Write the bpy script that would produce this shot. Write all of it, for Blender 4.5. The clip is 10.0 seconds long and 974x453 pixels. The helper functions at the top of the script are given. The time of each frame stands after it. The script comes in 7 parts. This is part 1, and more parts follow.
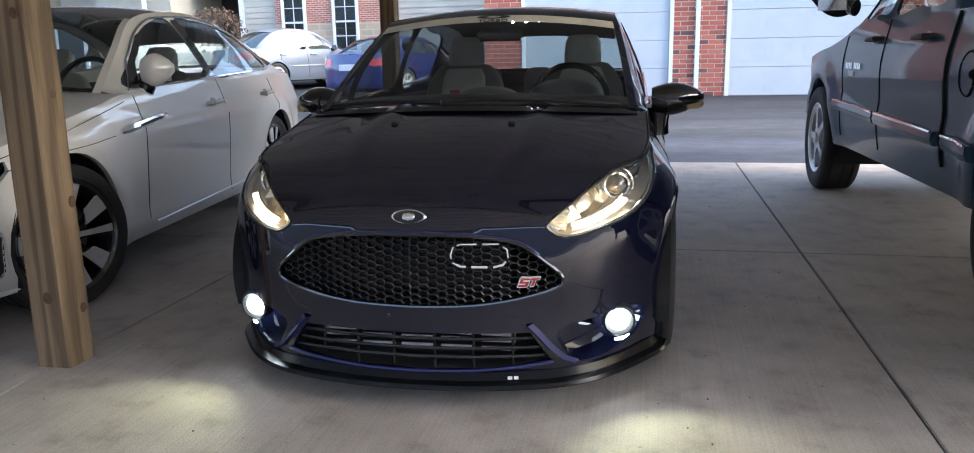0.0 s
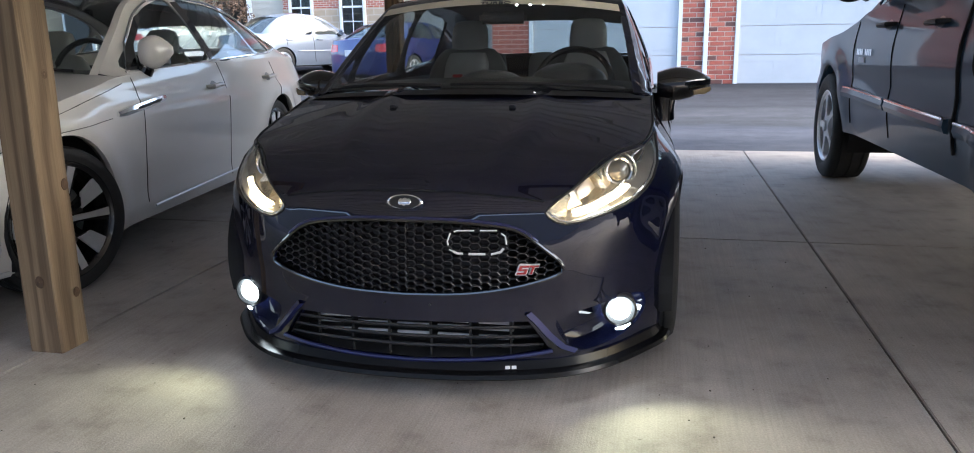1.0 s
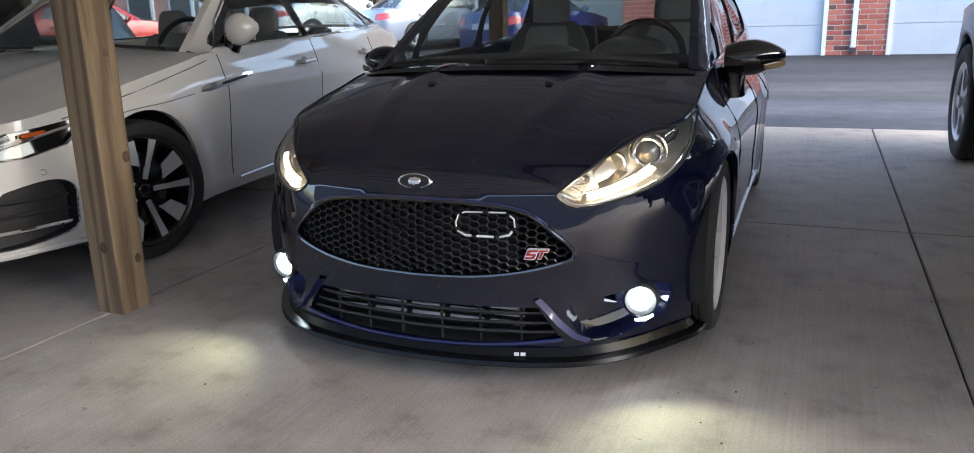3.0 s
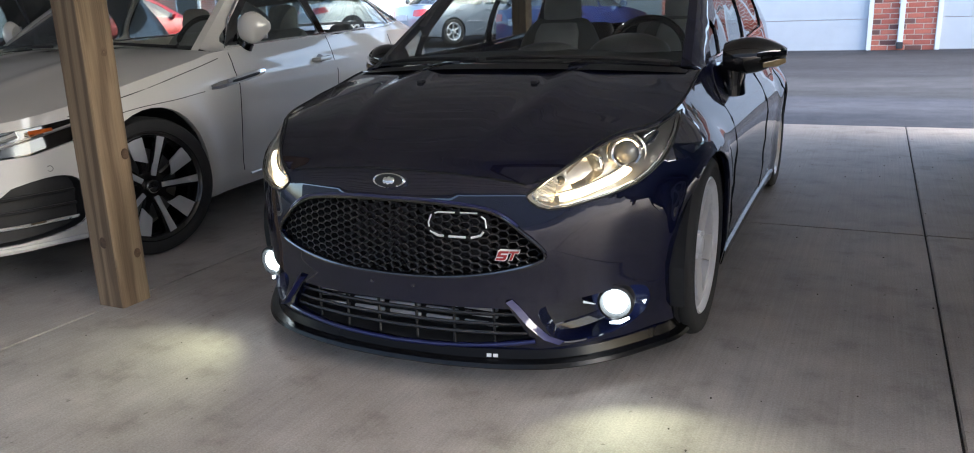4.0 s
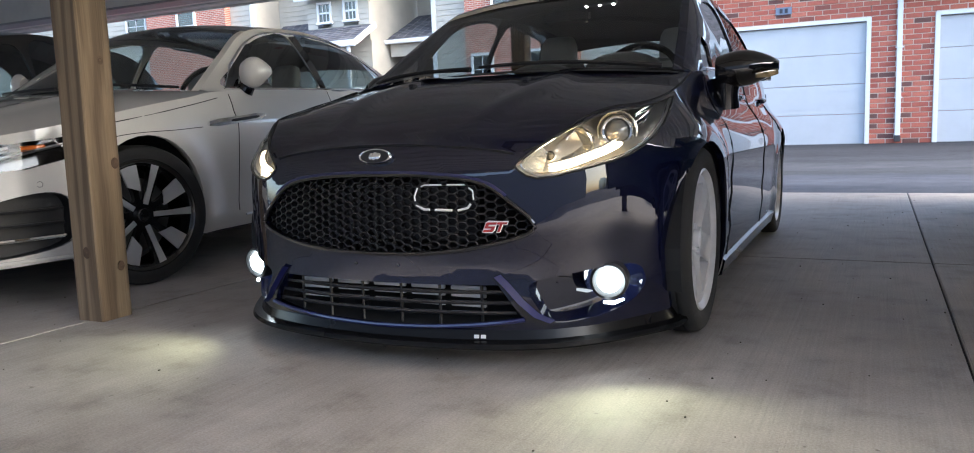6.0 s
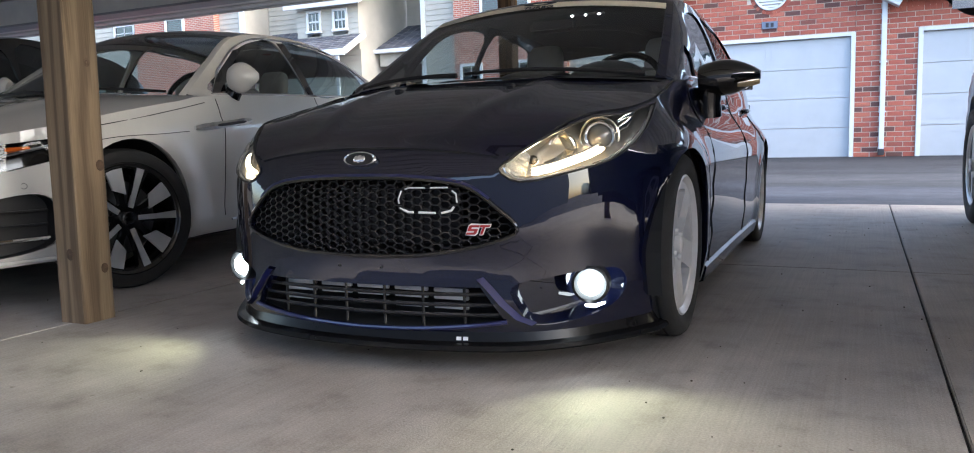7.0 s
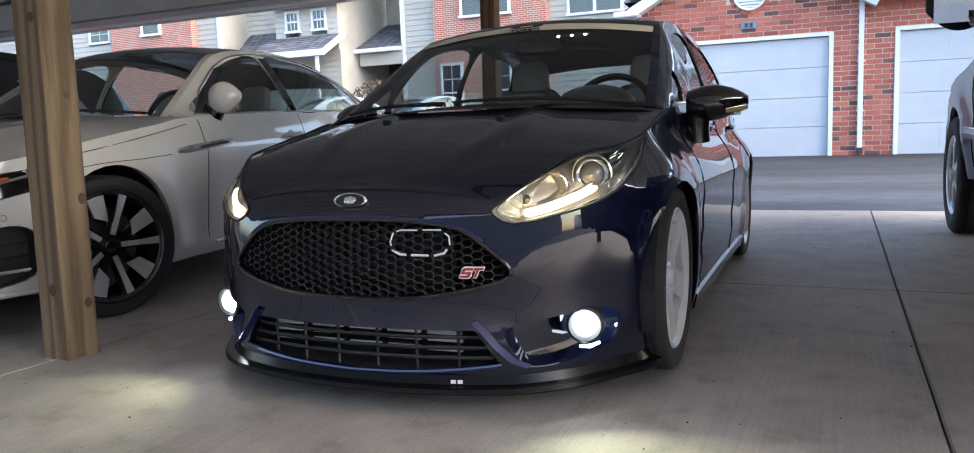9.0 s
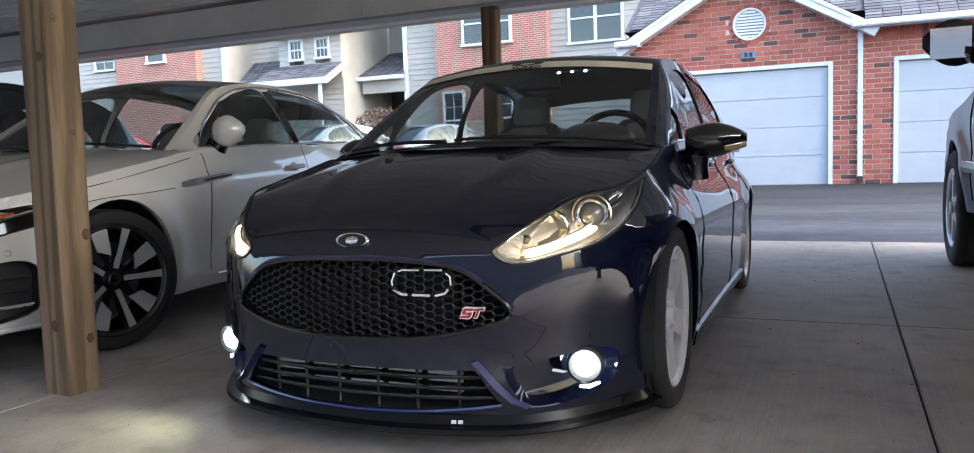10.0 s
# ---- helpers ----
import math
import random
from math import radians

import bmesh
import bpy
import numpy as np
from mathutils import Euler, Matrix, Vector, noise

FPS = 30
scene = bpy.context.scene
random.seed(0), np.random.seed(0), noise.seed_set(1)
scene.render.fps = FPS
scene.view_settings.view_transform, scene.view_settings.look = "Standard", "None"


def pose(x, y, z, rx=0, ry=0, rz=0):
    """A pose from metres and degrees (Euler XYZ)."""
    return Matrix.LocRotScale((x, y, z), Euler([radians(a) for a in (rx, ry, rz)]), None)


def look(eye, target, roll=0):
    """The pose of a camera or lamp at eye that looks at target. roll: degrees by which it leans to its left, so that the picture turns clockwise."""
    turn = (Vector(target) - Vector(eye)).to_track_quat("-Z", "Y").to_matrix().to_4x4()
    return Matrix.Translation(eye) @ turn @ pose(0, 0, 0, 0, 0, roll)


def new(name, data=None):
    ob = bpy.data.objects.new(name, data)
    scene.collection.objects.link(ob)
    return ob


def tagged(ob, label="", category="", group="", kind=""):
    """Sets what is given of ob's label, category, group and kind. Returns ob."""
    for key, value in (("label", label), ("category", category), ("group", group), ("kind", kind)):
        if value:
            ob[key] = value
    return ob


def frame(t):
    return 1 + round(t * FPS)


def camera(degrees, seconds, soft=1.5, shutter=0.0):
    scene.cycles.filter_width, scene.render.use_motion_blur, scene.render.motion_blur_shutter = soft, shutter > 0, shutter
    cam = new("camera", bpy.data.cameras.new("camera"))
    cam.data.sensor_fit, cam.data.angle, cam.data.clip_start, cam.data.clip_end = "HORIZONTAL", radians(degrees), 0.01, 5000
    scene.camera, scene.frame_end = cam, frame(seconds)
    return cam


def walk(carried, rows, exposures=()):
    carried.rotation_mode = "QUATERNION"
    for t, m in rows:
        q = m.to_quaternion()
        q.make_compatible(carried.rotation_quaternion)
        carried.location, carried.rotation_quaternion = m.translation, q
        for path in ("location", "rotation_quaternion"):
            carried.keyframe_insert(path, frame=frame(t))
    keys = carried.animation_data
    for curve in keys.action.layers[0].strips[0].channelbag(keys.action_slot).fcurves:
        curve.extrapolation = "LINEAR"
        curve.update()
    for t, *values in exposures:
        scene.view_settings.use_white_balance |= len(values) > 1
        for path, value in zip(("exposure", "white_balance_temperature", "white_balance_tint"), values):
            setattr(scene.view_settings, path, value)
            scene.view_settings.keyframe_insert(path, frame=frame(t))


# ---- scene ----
cam = camera(63.3, 10.0, soft=1.0)
PATH = [
    (0, (0.704, -3.035, 1.129), (0.331, -1.117, 0.702), -1.2),
    (0.5, (0.713, -3.045, 1.123), (0.345, -1.13, 0.677), -1.1),
    (1, (0.719, -2.971, 1.11), (0.33, -1.064, 0.653), -0.9),
    (1.5, (0.763, -2.897, 1.114), (0.285, -1.011, 0.649), -0.9),
    (2, (0.935, -2.858, 1.107), (0.338, -1.007, 0.641), -1.0),
    (2.5, (0.982, -2.823, 1.105), (0.321, -1.002, 0.611), -1.6),
    (4, (1.267, -2.689, 1.112), (0.44, -0.944, 0.591), -2.1),
    (4.5, (1.223, -2.648, 1.053), (0.378, -0.899, 0.572), -2.6),
    (5, (1.255, -2.657, 0.91), (0.392, -0.895, 0.522), -2.5),
    (5.5, (1.283, -2.665, 0.753), (0.42, -0.885, 0.453), -2.3),
    (7, (1.327, -2.691, 0.685), (0.499, -0.885, 0.464), -1.5),
    (7.5, (1.313, -2.684, 0.695), (0.511, -0.869, 0.448), -1.4),
    (8, (1.299, -2.663, 0.72), (0.516, -0.844, 0.445), -1.5),
    (8.5, (1.29, -2.665, 0.763), (0.512, -0.843, 0.492), -1.8),
    (9, (1.285, -2.671, 0.815), (0.5, -0.846, 0.582), -2.0),
    (9.5, (1.29, -2.673, 0.848), (0.502, -0.845, 0.652), -2.0),
    (10, (1.295, -2.684, 0.859), (0.506, -0.854, 0.691), -1.9),
]
walk(cam, [(t, look(eye, target, roll)) for t, eye, target, roll in PATH], [(0.0, 2.78, 6350, 8), (10.0, 2.72, 6350, 8)])

# ---- light ----
world = bpy.data.worlds.new("sky")
scene.world = world
world.use_nodes = True
wn = world.node_tree.nodes
sky = wn.new("ShaderNodeTexSky")
sky.sky_type, sky.sun_disc = "NISHITA", False
sky.sun_elevation, sky.sun_rotation = radians(40), radians(90)
sky.air_density, sky.dust_density, sky.ozone_density = 1.0, 3.0, 1.0
wn["Background"].inputs["Strength"].default_value = 0.15
world.node_tree.links.new(sky.outputs[0], wn["Background"].inputs["Color"])
sun = new("sun", bpy.data.lights.new("sun", "SUN"))
sun.data.energy, sun.data.angle, sun.data.color = 0.4, radians(60), (1.0, 0.975, 0.95)
sun.matrix_world = look((30, 0, 25), (0, 0, 0))


# ---- materials ----
def nodes_of(name):
    m = bpy.data.materials.new(name)
    m.use_nodes = True
    t = m.node_tree
    return m, t, t.nodes, t.nodes["Principled BSDF"]


def coords(t, scale=(1, 1, 1)):
    c, mp = t.nodes.new("ShaderNodeTexCoord"), t.nodes.new("ShaderNodeMapping")
    mp.inputs["Scale"].default_value = scale
    t.links.new(c.outputs["Object"], mp.inputs["Vector"])
    return mp.outputs[0]


def noise_of(t, vec, scale, detail=6, rough=0.6):
    n = t.nodes.new("ShaderNodeTexNoise")
    n.inputs["Scale"].default_value, n.inputs["Detail"].default_value, n.inputs["Roughness"].default_value = scale, detail, rough
    t.links.new(vec, n.inputs["Vector"])
    return n.outputs["Fac"]


def ramp_of(t, fac, stops):
    r = t.nodes.new("ShaderNodeValToRGB")
    while len(r.color_ramp.elements) < len(stops):
        r.color_ramp.elements.new(0.5)
    for e, (p, c) in zip(r.color_ramp.elements, stops):
        e.position, e.color = p, (*c, 1)
    t.links.new(fac, r.inputs[0])
    return r.outputs[0]


def mixed(t, a, b, fac, mode="MIX"):
    m = t.nodes.new("ShaderNodeMix")
    m.data_type, m.blend_type = "RGBA", mode
    for value, k in ((fac, 0), (a, 6), (b, 7)):
        if isinstance(value, (int, float)):
            m.inputs[k].default_value = value
        elif isinstance(value, tuple):
            m.inputs[k].default_value = (*value, 1)
        else:
            t.links.new(value, m.inputs[k])
    return m.outputs[2]


def bump_of(t, b, height, strength, distance=0.01):
    n = t.nodes.new("ShaderNodeBump")
    n.inputs["Strength"].default_value, n.inputs["Distance"].default_value = strength, distance
    t.links.new(height, n.inputs["Height"])
    t.links.new(n.outputs[0], b.inputs["Normal"])


def plain(name, color, rough=0.5, metal=0.0, coat=0.0, vary=0.12, scale=9.0, bump=0.0, spec=0.5):
    m, t, n, b = nodes_of(name)
    v = coords(t)
    f = noise_of(t, v, scale)
    lo, hi = tuple(c * (1 - vary) for c in color), tuple(min(1, c * (1 + vary)) for c in color)
    t.links.new(ramp_of(t, f, [(0.3, lo), (0.7, hi)]), b.inputs["Base Color"])
    b.inputs["Roughness"].default_value, b.inputs["Metallic"].default_value = rough, metal
    b.inputs["Coat Weight"].default_value, b.inputs["Coat Roughness"].default_value = coat, 0.03
    b.inputs["Specular IOR Level"].default_value = spec
    if bump:
        bump_of(t, b, noise_of(t, v, scale * 12), bump)
    return m


def paint(name, color, metal=0.3, rough=0.35, dust=(0.35, 0.33, 0.3), dusty=0.05):
    m, t, n, b = nodes_of(name)
    v = coords(t)
    flake = noise_of(t, v, 900, 2)
    base = mixed(t, tuple(c * 0.8 for c in color), tuple(min(1, c * 1.2) for c in color), flake)
    grime = t.nodes.new("ShaderNodeMath")
    grime.operation = "MULTIPLY"
    t.links.new(ramp_of(t, noise_of(t, v, 3.5), [(0.45, (0, 0, 0)), (0.75, (1, 1, 1))]), grime.inputs[0])
    grime.inputs[1].default_value = dusty
    t.links.new(mixed(t, base, dust, grime.outputs[0]), b.inputs["Base Color"])
    b.inputs["Metallic"].default_value, b.inputs["Roughness"].default_value = metal, rough
    b.inputs["Coat Weight"].default_value, b.inputs["Coat Roughness"].default_value = 1.0, 0.04
    return m


def glass(name, tint=(0.75, 0.8, 0.8), ior=1.5):
    m, t, n, b = nodes_of(name)
    n.remove(b)
    tr, gl, lw, mx = (n.new(k) for k in ("ShaderNodeBsdfTransparent", "ShaderNodeBsdfGlossy", "ShaderNodeLayerWeight", "ShaderNodeMixShader"))
    tr.inputs["Color"].default_value = (*tint, 1)
    gl.inputs["Roughness"].default_value = 0.01
    pw, sc = n.new("ShaderNodeMath"), n.new("ShaderNodeMath")
    pw.operation, sc.operation = "POWER", "MULTIPLY_ADD"
    pw.inputs[1].default_value = 5.0
    base = ((ior - 1) / (ior + 1)) ** 2 * 1.6
    sc.inputs[1].default_value, sc.inputs[2].default_value = 1 - base, base
    t.links.new(lw.outputs["Facing"], pw.inputs[0])
    t.links.new(pw.outputs[0], sc.inputs[0])
    t.links.new(sc.outputs[0], mx.inputs[0])
    t.links.new(tr.outputs[0], mx.inputs[1])
    t.links.new(gl.outputs[0], mx.inputs[2])
    t.links.new(mx.outputs[0], n["Material Output"].inputs["Surface"])
    return m


def glow(name, color, strength):
    m, t, n, b = nodes_of(name)
    b.inputs["Base Color"].default_value = (*color, 1)
    b.inputs["Emission Color"].default_value = (*color, 1)
    b.inputs["Emission Strength"].default_value = strength
    return m


def concrete_mat():
    m, t, n, b = nodes_of("broomed_concrete")
    v = coords(t)
    big, mid, fine = noise_of(t, v, 0.7), noise_of(t, v, 5.0), noise_of(t, v, 160, 3)
    broom = noise_of(t, coords(t, (90, 1.2, 1)), 1.0, 3)
    c = ramp_of(t, big, [(0.3, (0.35, 0.31, 0.28)), (0.7, (0.50, 0.455, 0.415))])
    c = mixed(t, c, ramp_of(t, mid, [(0.32, (0.5, 0.47, 0.44)), (0.45, (0.85, 0.84, 0.83)), (0.65, (1.08, 1.08, 1.08))]), 0.62, "MULTIPLY")
    c = mixed(t, c, ramp_of(t, broom, [(0.35, (0.72, 0.71, 0.7)), (0.65, (1.12, 1.12, 1.12))]), 0.28, "MULTIPLY")
    spots = ramp_of(t, noise_of(t, v, 26, 2), [(0.24, (0.35, 0.33, 0.31)), (0.3, (1, 1, 1))])
    c = mixed(t, c, spots, 0.7, "MULTIPLY")
    t.links.new(mixed(t, c, ramp_of(t, fine, [(0.3, (0.75, 0.75, 0.75)), (0.7, (1.2, 1.2, 1.2))]), 0.65, "MULTIPLY"), b.inputs["Base Color"])
    t.links.new(ramp_of(t, mid, [(0.2, (0.55, 0.55, 0.55)), (0.8, (0.85, 0.85, 0.85))]), b.inputs["Roughness"])
    bump_of(t, b, mixed(t, broom, fine, 0.5), 0.6, 0.004)
    return m


def asphalt_mat():
    m, t, n, b = nodes_of("worn_asphalt")
    v = coords(t)
    c = ramp_of(t, noise_of(t, coords(t, (0.25, 1.3, 1)), 0.55, 4), [(0.35, (0.040, 0.043, 0.050)), (0.65, (0.072, 0.075, 0.083))])
    co, sep, ad, mr = (n.new(k) for k in ("ShaderNodeTexCoord", "ShaderNodeSeparateXYZ", "ShaderNodeMath", "ShaderNodeMapRange"))
    t.links.new(co.outputs["Object"], sep.inputs[0])
    ad.operation = "MULTIPLY_ADD"
    ad.inputs[1].default_value = 1.6
    t.links.new(noise_of(t, v, 0.6, 5), ad.inputs[0])
    t.links.new(sep.outputs["Y"], ad.inputs[2])
    mr.inputs["From Min"].default_value, mr.inputs["From Max"].default_value = 5.0, 17.0
    t.links.new(ad.outputs[0], mr.inputs["Value"])
    bands = ramp_of(t, mr.outputs[0], [(0.0, (1.22, 1.27, 1.42)), (0.26, (1.22, 1.27, 1.42)), (0.30, (0.8, 0.8, 0.8)), (0.45, (0.85, 0.84, 0.83)), (0.50, (0.5, 0.5, 0.52)), (1.0, (0.46, 0.46, 0.48))])
    c = mixed(t, c, bands, 1.0, "MULTIPLY")
    c = mixed(t, c, ramp_of(t, noise_of(t, v, 3.0), [(0.3, (0.7, 0.7, 0.7)), (0.7, (1.25, 1.25, 1.25))]), 0.7, "MULTIPLY")
    c = mixed(t, c, ramp_of(t, noise_of(t, v, 120, 3), [(0.35, (0.6, 0.6, 0.6)), (0.7, (1.5, 1.5, 1.5))]), 0.6, "MULTIPLY")
    t.links.new(c, b.inputs["Base Color"])
    b.inputs["Roughness"].default_value, b.inputs["Specular IOR Level"].default_value = 0.85, 0.2
    bump_of(t, b, noise_of(t, v, 140, 3), 0.5, 0.006)
    return m


def wood_mat(name, light, dark):
    m, t, n, b = nodes_of(name)
    w = t.nodes.new("ShaderNodeTexWave")
    w.wave_type, w.bands_direction = "BANDS", "X"
    w.inputs["Scale"].default_value, w.inputs["Distortion"].default_value, w.inputs["Detail"].default_value = 4.5, 11.0, 4
    w.inputs["Detail Scale"].default_value = 1.4
    t.links.new(coords(t, (1, 1, 0.07)), w.inputs["Vector"])
    fibre = noise_of(t, coords(t, (1, 1, 0.02)), 220, 3)
    c = ramp_of(t, w.outputs["Fac"], [(0.1, dark), (0.75, light)])
    c = mixed(t, c, ramp_of(t, fibre, [(0.3, (0.6, 0.55, 0.5)), (0.7, (1.1, 1.1, 1.1))]), 0.6, "MULTIPLY")
    c = mixed(t, c, ramp_of(t, noise_of(t, coords(t, (1, 1, 0.3)), 4), [(0.3, (0.7, 0.72, 0.66)), (0.7, (1.1, 1.05, 1))]), 0.7, "MULTIPLY")
    t.links.new(c, b.inputs["Base Color"])
    b.inputs["Roughness"].default_value = 0.75
    bump_of(t, b, fibre, 0.3, 0.003)
    return m


def brick_piece_mat(joined=False):
    m, t, n, b = nodes_of("red_brickwork" if joined else "red_brick")
    oi = n.new("ShaderNodeNewGeometry" if joined else "ShaderNodeObjectInfo")
    c = ramp_of(t, oi.outputs["Random Per Island" if joined else "Random"], [(0.0, (0.12, 0.05, 0.045)), (0.09, (0.13, 0.06, 0.05)), (0.14, (0.33, 0.085, 0.06)), (0.55, (0.40, 0.11, 0.075)), (1.0, (0.47, 0.15, 0.1))])
    v = coords(t)
    c = mixed(t, c, ramp_of(t, noise_of(t, v, 22), [(0.3, (0.7, 0.68, 0.66)), (0.7, (1.15, 1.12, 1.1))]), 0.7, "MULTIPLY")
    t.links.new(c, b.inputs["Base Color"])
    b.inputs["Roughness"].default_value = 0.9
    bump_of(t, b, noise_of(t, v, 90), 0.4, 0.004)
    return m


def brick_rest_mat(name, scale_w, scale_h, axis="XZ"):
    m, t, n, b = nodes_of(name)
    c, sep, com = n.new("ShaderNodeTexCoord"), n.new("ShaderNodeSeparateXYZ"), n.new("ShaderNodeCombineXYZ")
    t.links.new(c.outputs["Object"], sep.inputs[0])
    t.links.new(sep.outputs[axis[0]], com.inputs[0])
    t.links.new(sep.outputs[axis[1]], com.inputs[1])
    k = n.new("ShaderNodeTexBrick")
    t.links.new(com.outputs[0], k.inputs["Vector"])
    k.inputs["Scale"].default_value, k.inputs["Mortar Size"].default_value = 1.0, 0.01
    k.inputs["Brick Width"].default_value, k.inputs["Row Height"].default_value = scale_w, scale_h
    k.inputs["Color1"].default_value, k.inputs["Color2"].default_value = (0.44, 0.13, 0.085, 1), (0.31, 0.085, 0.065, 1)
    k.inputs["Mortar"].default_value, k.inputs["Bias"].default_value = (0.5, 0.44, 0.38, 1), -0.2
    t.links.new(mixed(t, k.outputs["Color"], ramp_of(t, noise_of(t, c.outputs["Object"], 2.2), [(0.3, (0.8, 0.78, 0.76)), (0.7, (1.1, 1.1, 1.1))]), 0.7, "MULTIPLY"), b.inputs["Base Color"])
    b.inputs["Roughness"].default_value = 0.9
    bump_of(t, b, k.outputs["Fac"], -0.3, 0.01)
    return m


NAVY = paint("dark_navy_metallic_paint", (0.0025, 0.0036, 0.0165), 0.0, 0.4, dusty=0.003)
NAVY.node_tree.nodes["Principled BSDF"].inputs["Specular IOR Level"].default_value = 0.04
NAVY.node_tree.nodes["Principled BSDF"].inputs["Coat Roughness"].default_value = 0.012
NAVY.node_tree.nodes["Principled BSDF"].inputs["Coat IOR"].default_value = 1.6
# Brighter navy for front trim, also the painted highlight over the grille.
NAVY2 = paint("navy_paint_and_highlight", (0.007, 0.010, 0.075), 0.2, 0.35, dusty=0.01)
WHITE = paint("pearl_white_paint", (0.66, 0.64, 0.60), 0.0, 0.35)
STEEL_BLUE = paint("slate_blue_metallic_paint", (0.028, 0.066, 0.112), 0.05, 0.35, dusty=0.02)
STEEL_BLUE.node_tree.nodes["Principled BSDF"].inputs["Coat Weight"].default_value = 0.55
STEEL_BLUE.node_tree.nodes["Principled BSDF"].inputs["Specular IOR Level"].default_value = 0.1
SILVER = paint("silver_blue_paint", (0.21, 0.245, 0.30), 0.4, 0.35)
BLUE = paint("royal_blue_paint", (0.008, 0.02, 0.12), 0.2, 0.35)
RED = paint("red_paint", (0.42, 0.015, 0.02), 0.2, 0.35)
BLACKP = paint("black_paint", (0.008, 0.008, 0.009), 0.2, 0.3)
PALE = paint("white_paint", (0.7, 0.71, 0.72), 0.0, 0.35)
GLOSS = plain("gloss_black_plastic", (0.006, 0.006, 0.007), 0.08, coat=1.0)
BLACK = plain("black_plastic", (0.014, 0.014, 0.015), 0.5, bump=0.1)
MESHB = plain("grille_black_plastic", (0.022, 0.022, 0.024), 0.25)
# Near-black that paints in the shade of openings, gaps and undersides.
VOID = plain("cavity_shade", (0.006, 0.006, 0.007), 0.9)
RUBBER = plain("tyre_rubber", (0.018, 0.018, 0.018), 0.75, scale=40, bump=0.3)
CHROME = plain("chrome", (0.85, 0.86, 0.87), 0.07, 1.0, vary=0.04)
ALLOY = plain("machined_alloy", (0.66, 0.67, 0.69), 0.3, 0.4, vary=0.06)
WHEELW = plain("white_wheel_lacquer", (0.74, 0.74, 0.76), 0.3, coat=0.6)
WHEELK = plain("black_wheel_lacquer", (0.01, 0.01, 0.011), 0.2, coat=0.6)
GLASS = glass("clear_lamp_glass", (0.96, 0.97, 0.97), 1.35)
SCREEN = glass("windscreen_glass", (0.86, 0.9, 0.89))
TINT = glass("tinted_side_glass", (0.52, 0.58, 0.58), 1.75)
CREAM = plain("cream_vinyl", (0.78, 0.71, 0.56), 0.5)
SEATL = plain("grey_leather", (0.34, 0.33, 0.31), 0.5, bump=0.15)
SEATG = plain("charcoal_leather", (0.11, 0.106, 0.10), 0.5, bump=0.2)
SEATK = plain("black_seat_cloth", (0.022, 0.022, 0.024), 0.7, bump=0.3)
DASH = plain("dashboard_plastic", (0.02, 0.02, 0.021), 0.55, bump=0.2)
REDB = plain("red_badge", (0.34, 0.02, 0.018), 0.3, coat=0.5)
LAMPG = plain("silver_lamp_housing", (0.50, 0.49, 0.46), 0.28, 0.75)
WHITEP = plain("white_marker", (0.8, 0.8, 0.8), 0.5)
AMBER = plain("amber_lens", (0.85, 0.16, 0.015), 0.15, coat=0.7)
TAIL = plain("red_lens", (0.45, 0.02, 0.02), 0.12, coat=0.8)
DRL = glow("warm_led_strip", (1.0, 0.82, 0.56), 1.3)
FOG = glow("cool_led_lens", (0.82, 0.94, 1.0), 4.5)
DOME = glow("dome_led", (0.95, 0.97, 1.0), 5)
CONC, ASPH = concrete_mat(), asphalt_mat()
WOOD = wood_mat("treated_pine", (0.26, 0.188, 0.12), (0.14, 0.097, 0.06))
WOOD_DK = wood_mat("weathered_pine", (0.20, 0.12, 0.06), (0.09, 0.05, 0.025))
KNOT = plain("wood_knot", (0.085, 0.05, 0.028), 0.7, scale=60, vary=0.4)
BRICK, MORTAR = brick_piece_mat(), plain("mortar", (0.60, 0.53, 0.46), 0.95, scale=30, bump=0.3)
BRICKH = brick_rest_mat("house_brick", 0.205, 0.068)
STONE = brick_rest_mat("tan_block", 0.42, 0.2)
for k in STONE.node_tree.nodes:
    if k.bl_idname == "ShaderNodeTexBrick":
        k.inputs["Color1"].default_value, k.inputs["Color2"].default_value = (0.46, 0.36, 0.26, 1), (0.36, 0.28, 0.2, 1)
SIDING = plain("beige_vinyl_siding", (0.42, 0.395, 0.345), 0.55, scale=1.5, vary=0.08)
TRIM = plain("white_trim", (0.66, 0.68, 0.71), 0.45, vary=0.05)
DOORW = plain("white_door_steel", (0.45, 0.475, 0.51), 0.4, vary=0.05, scale=2)
SHINGLE = plain("grey_asphalt_shingle", (0.085, 0.085, 0.095), 0.9, scale=6, vary=0.4, bump=0.5)
SOFFIT = plain("cream_painted_steel", (0.72, 0.69, 0.62), 0.5, scale=2)
PANE = glass("house_window_glass", (0.45, 0.5, 0.52), 1.6)
CURTAIN = plain("pale_curtain", (0.6, 0.58, 0.52), 0.8)
# Dark colour that paints in the shade of rooms and the recessed entry.
ROOM = plain("interior_shade", (0.05, 0.048, 0.045), 0.9)
TWIG = plain("brown_hedge_twigs", (0.10, 0.065, 0.045), 0.9, vary=0.4)
PLATE = plain("number_plate_ground", (0.5, 0.52, 0.55), 0.5)


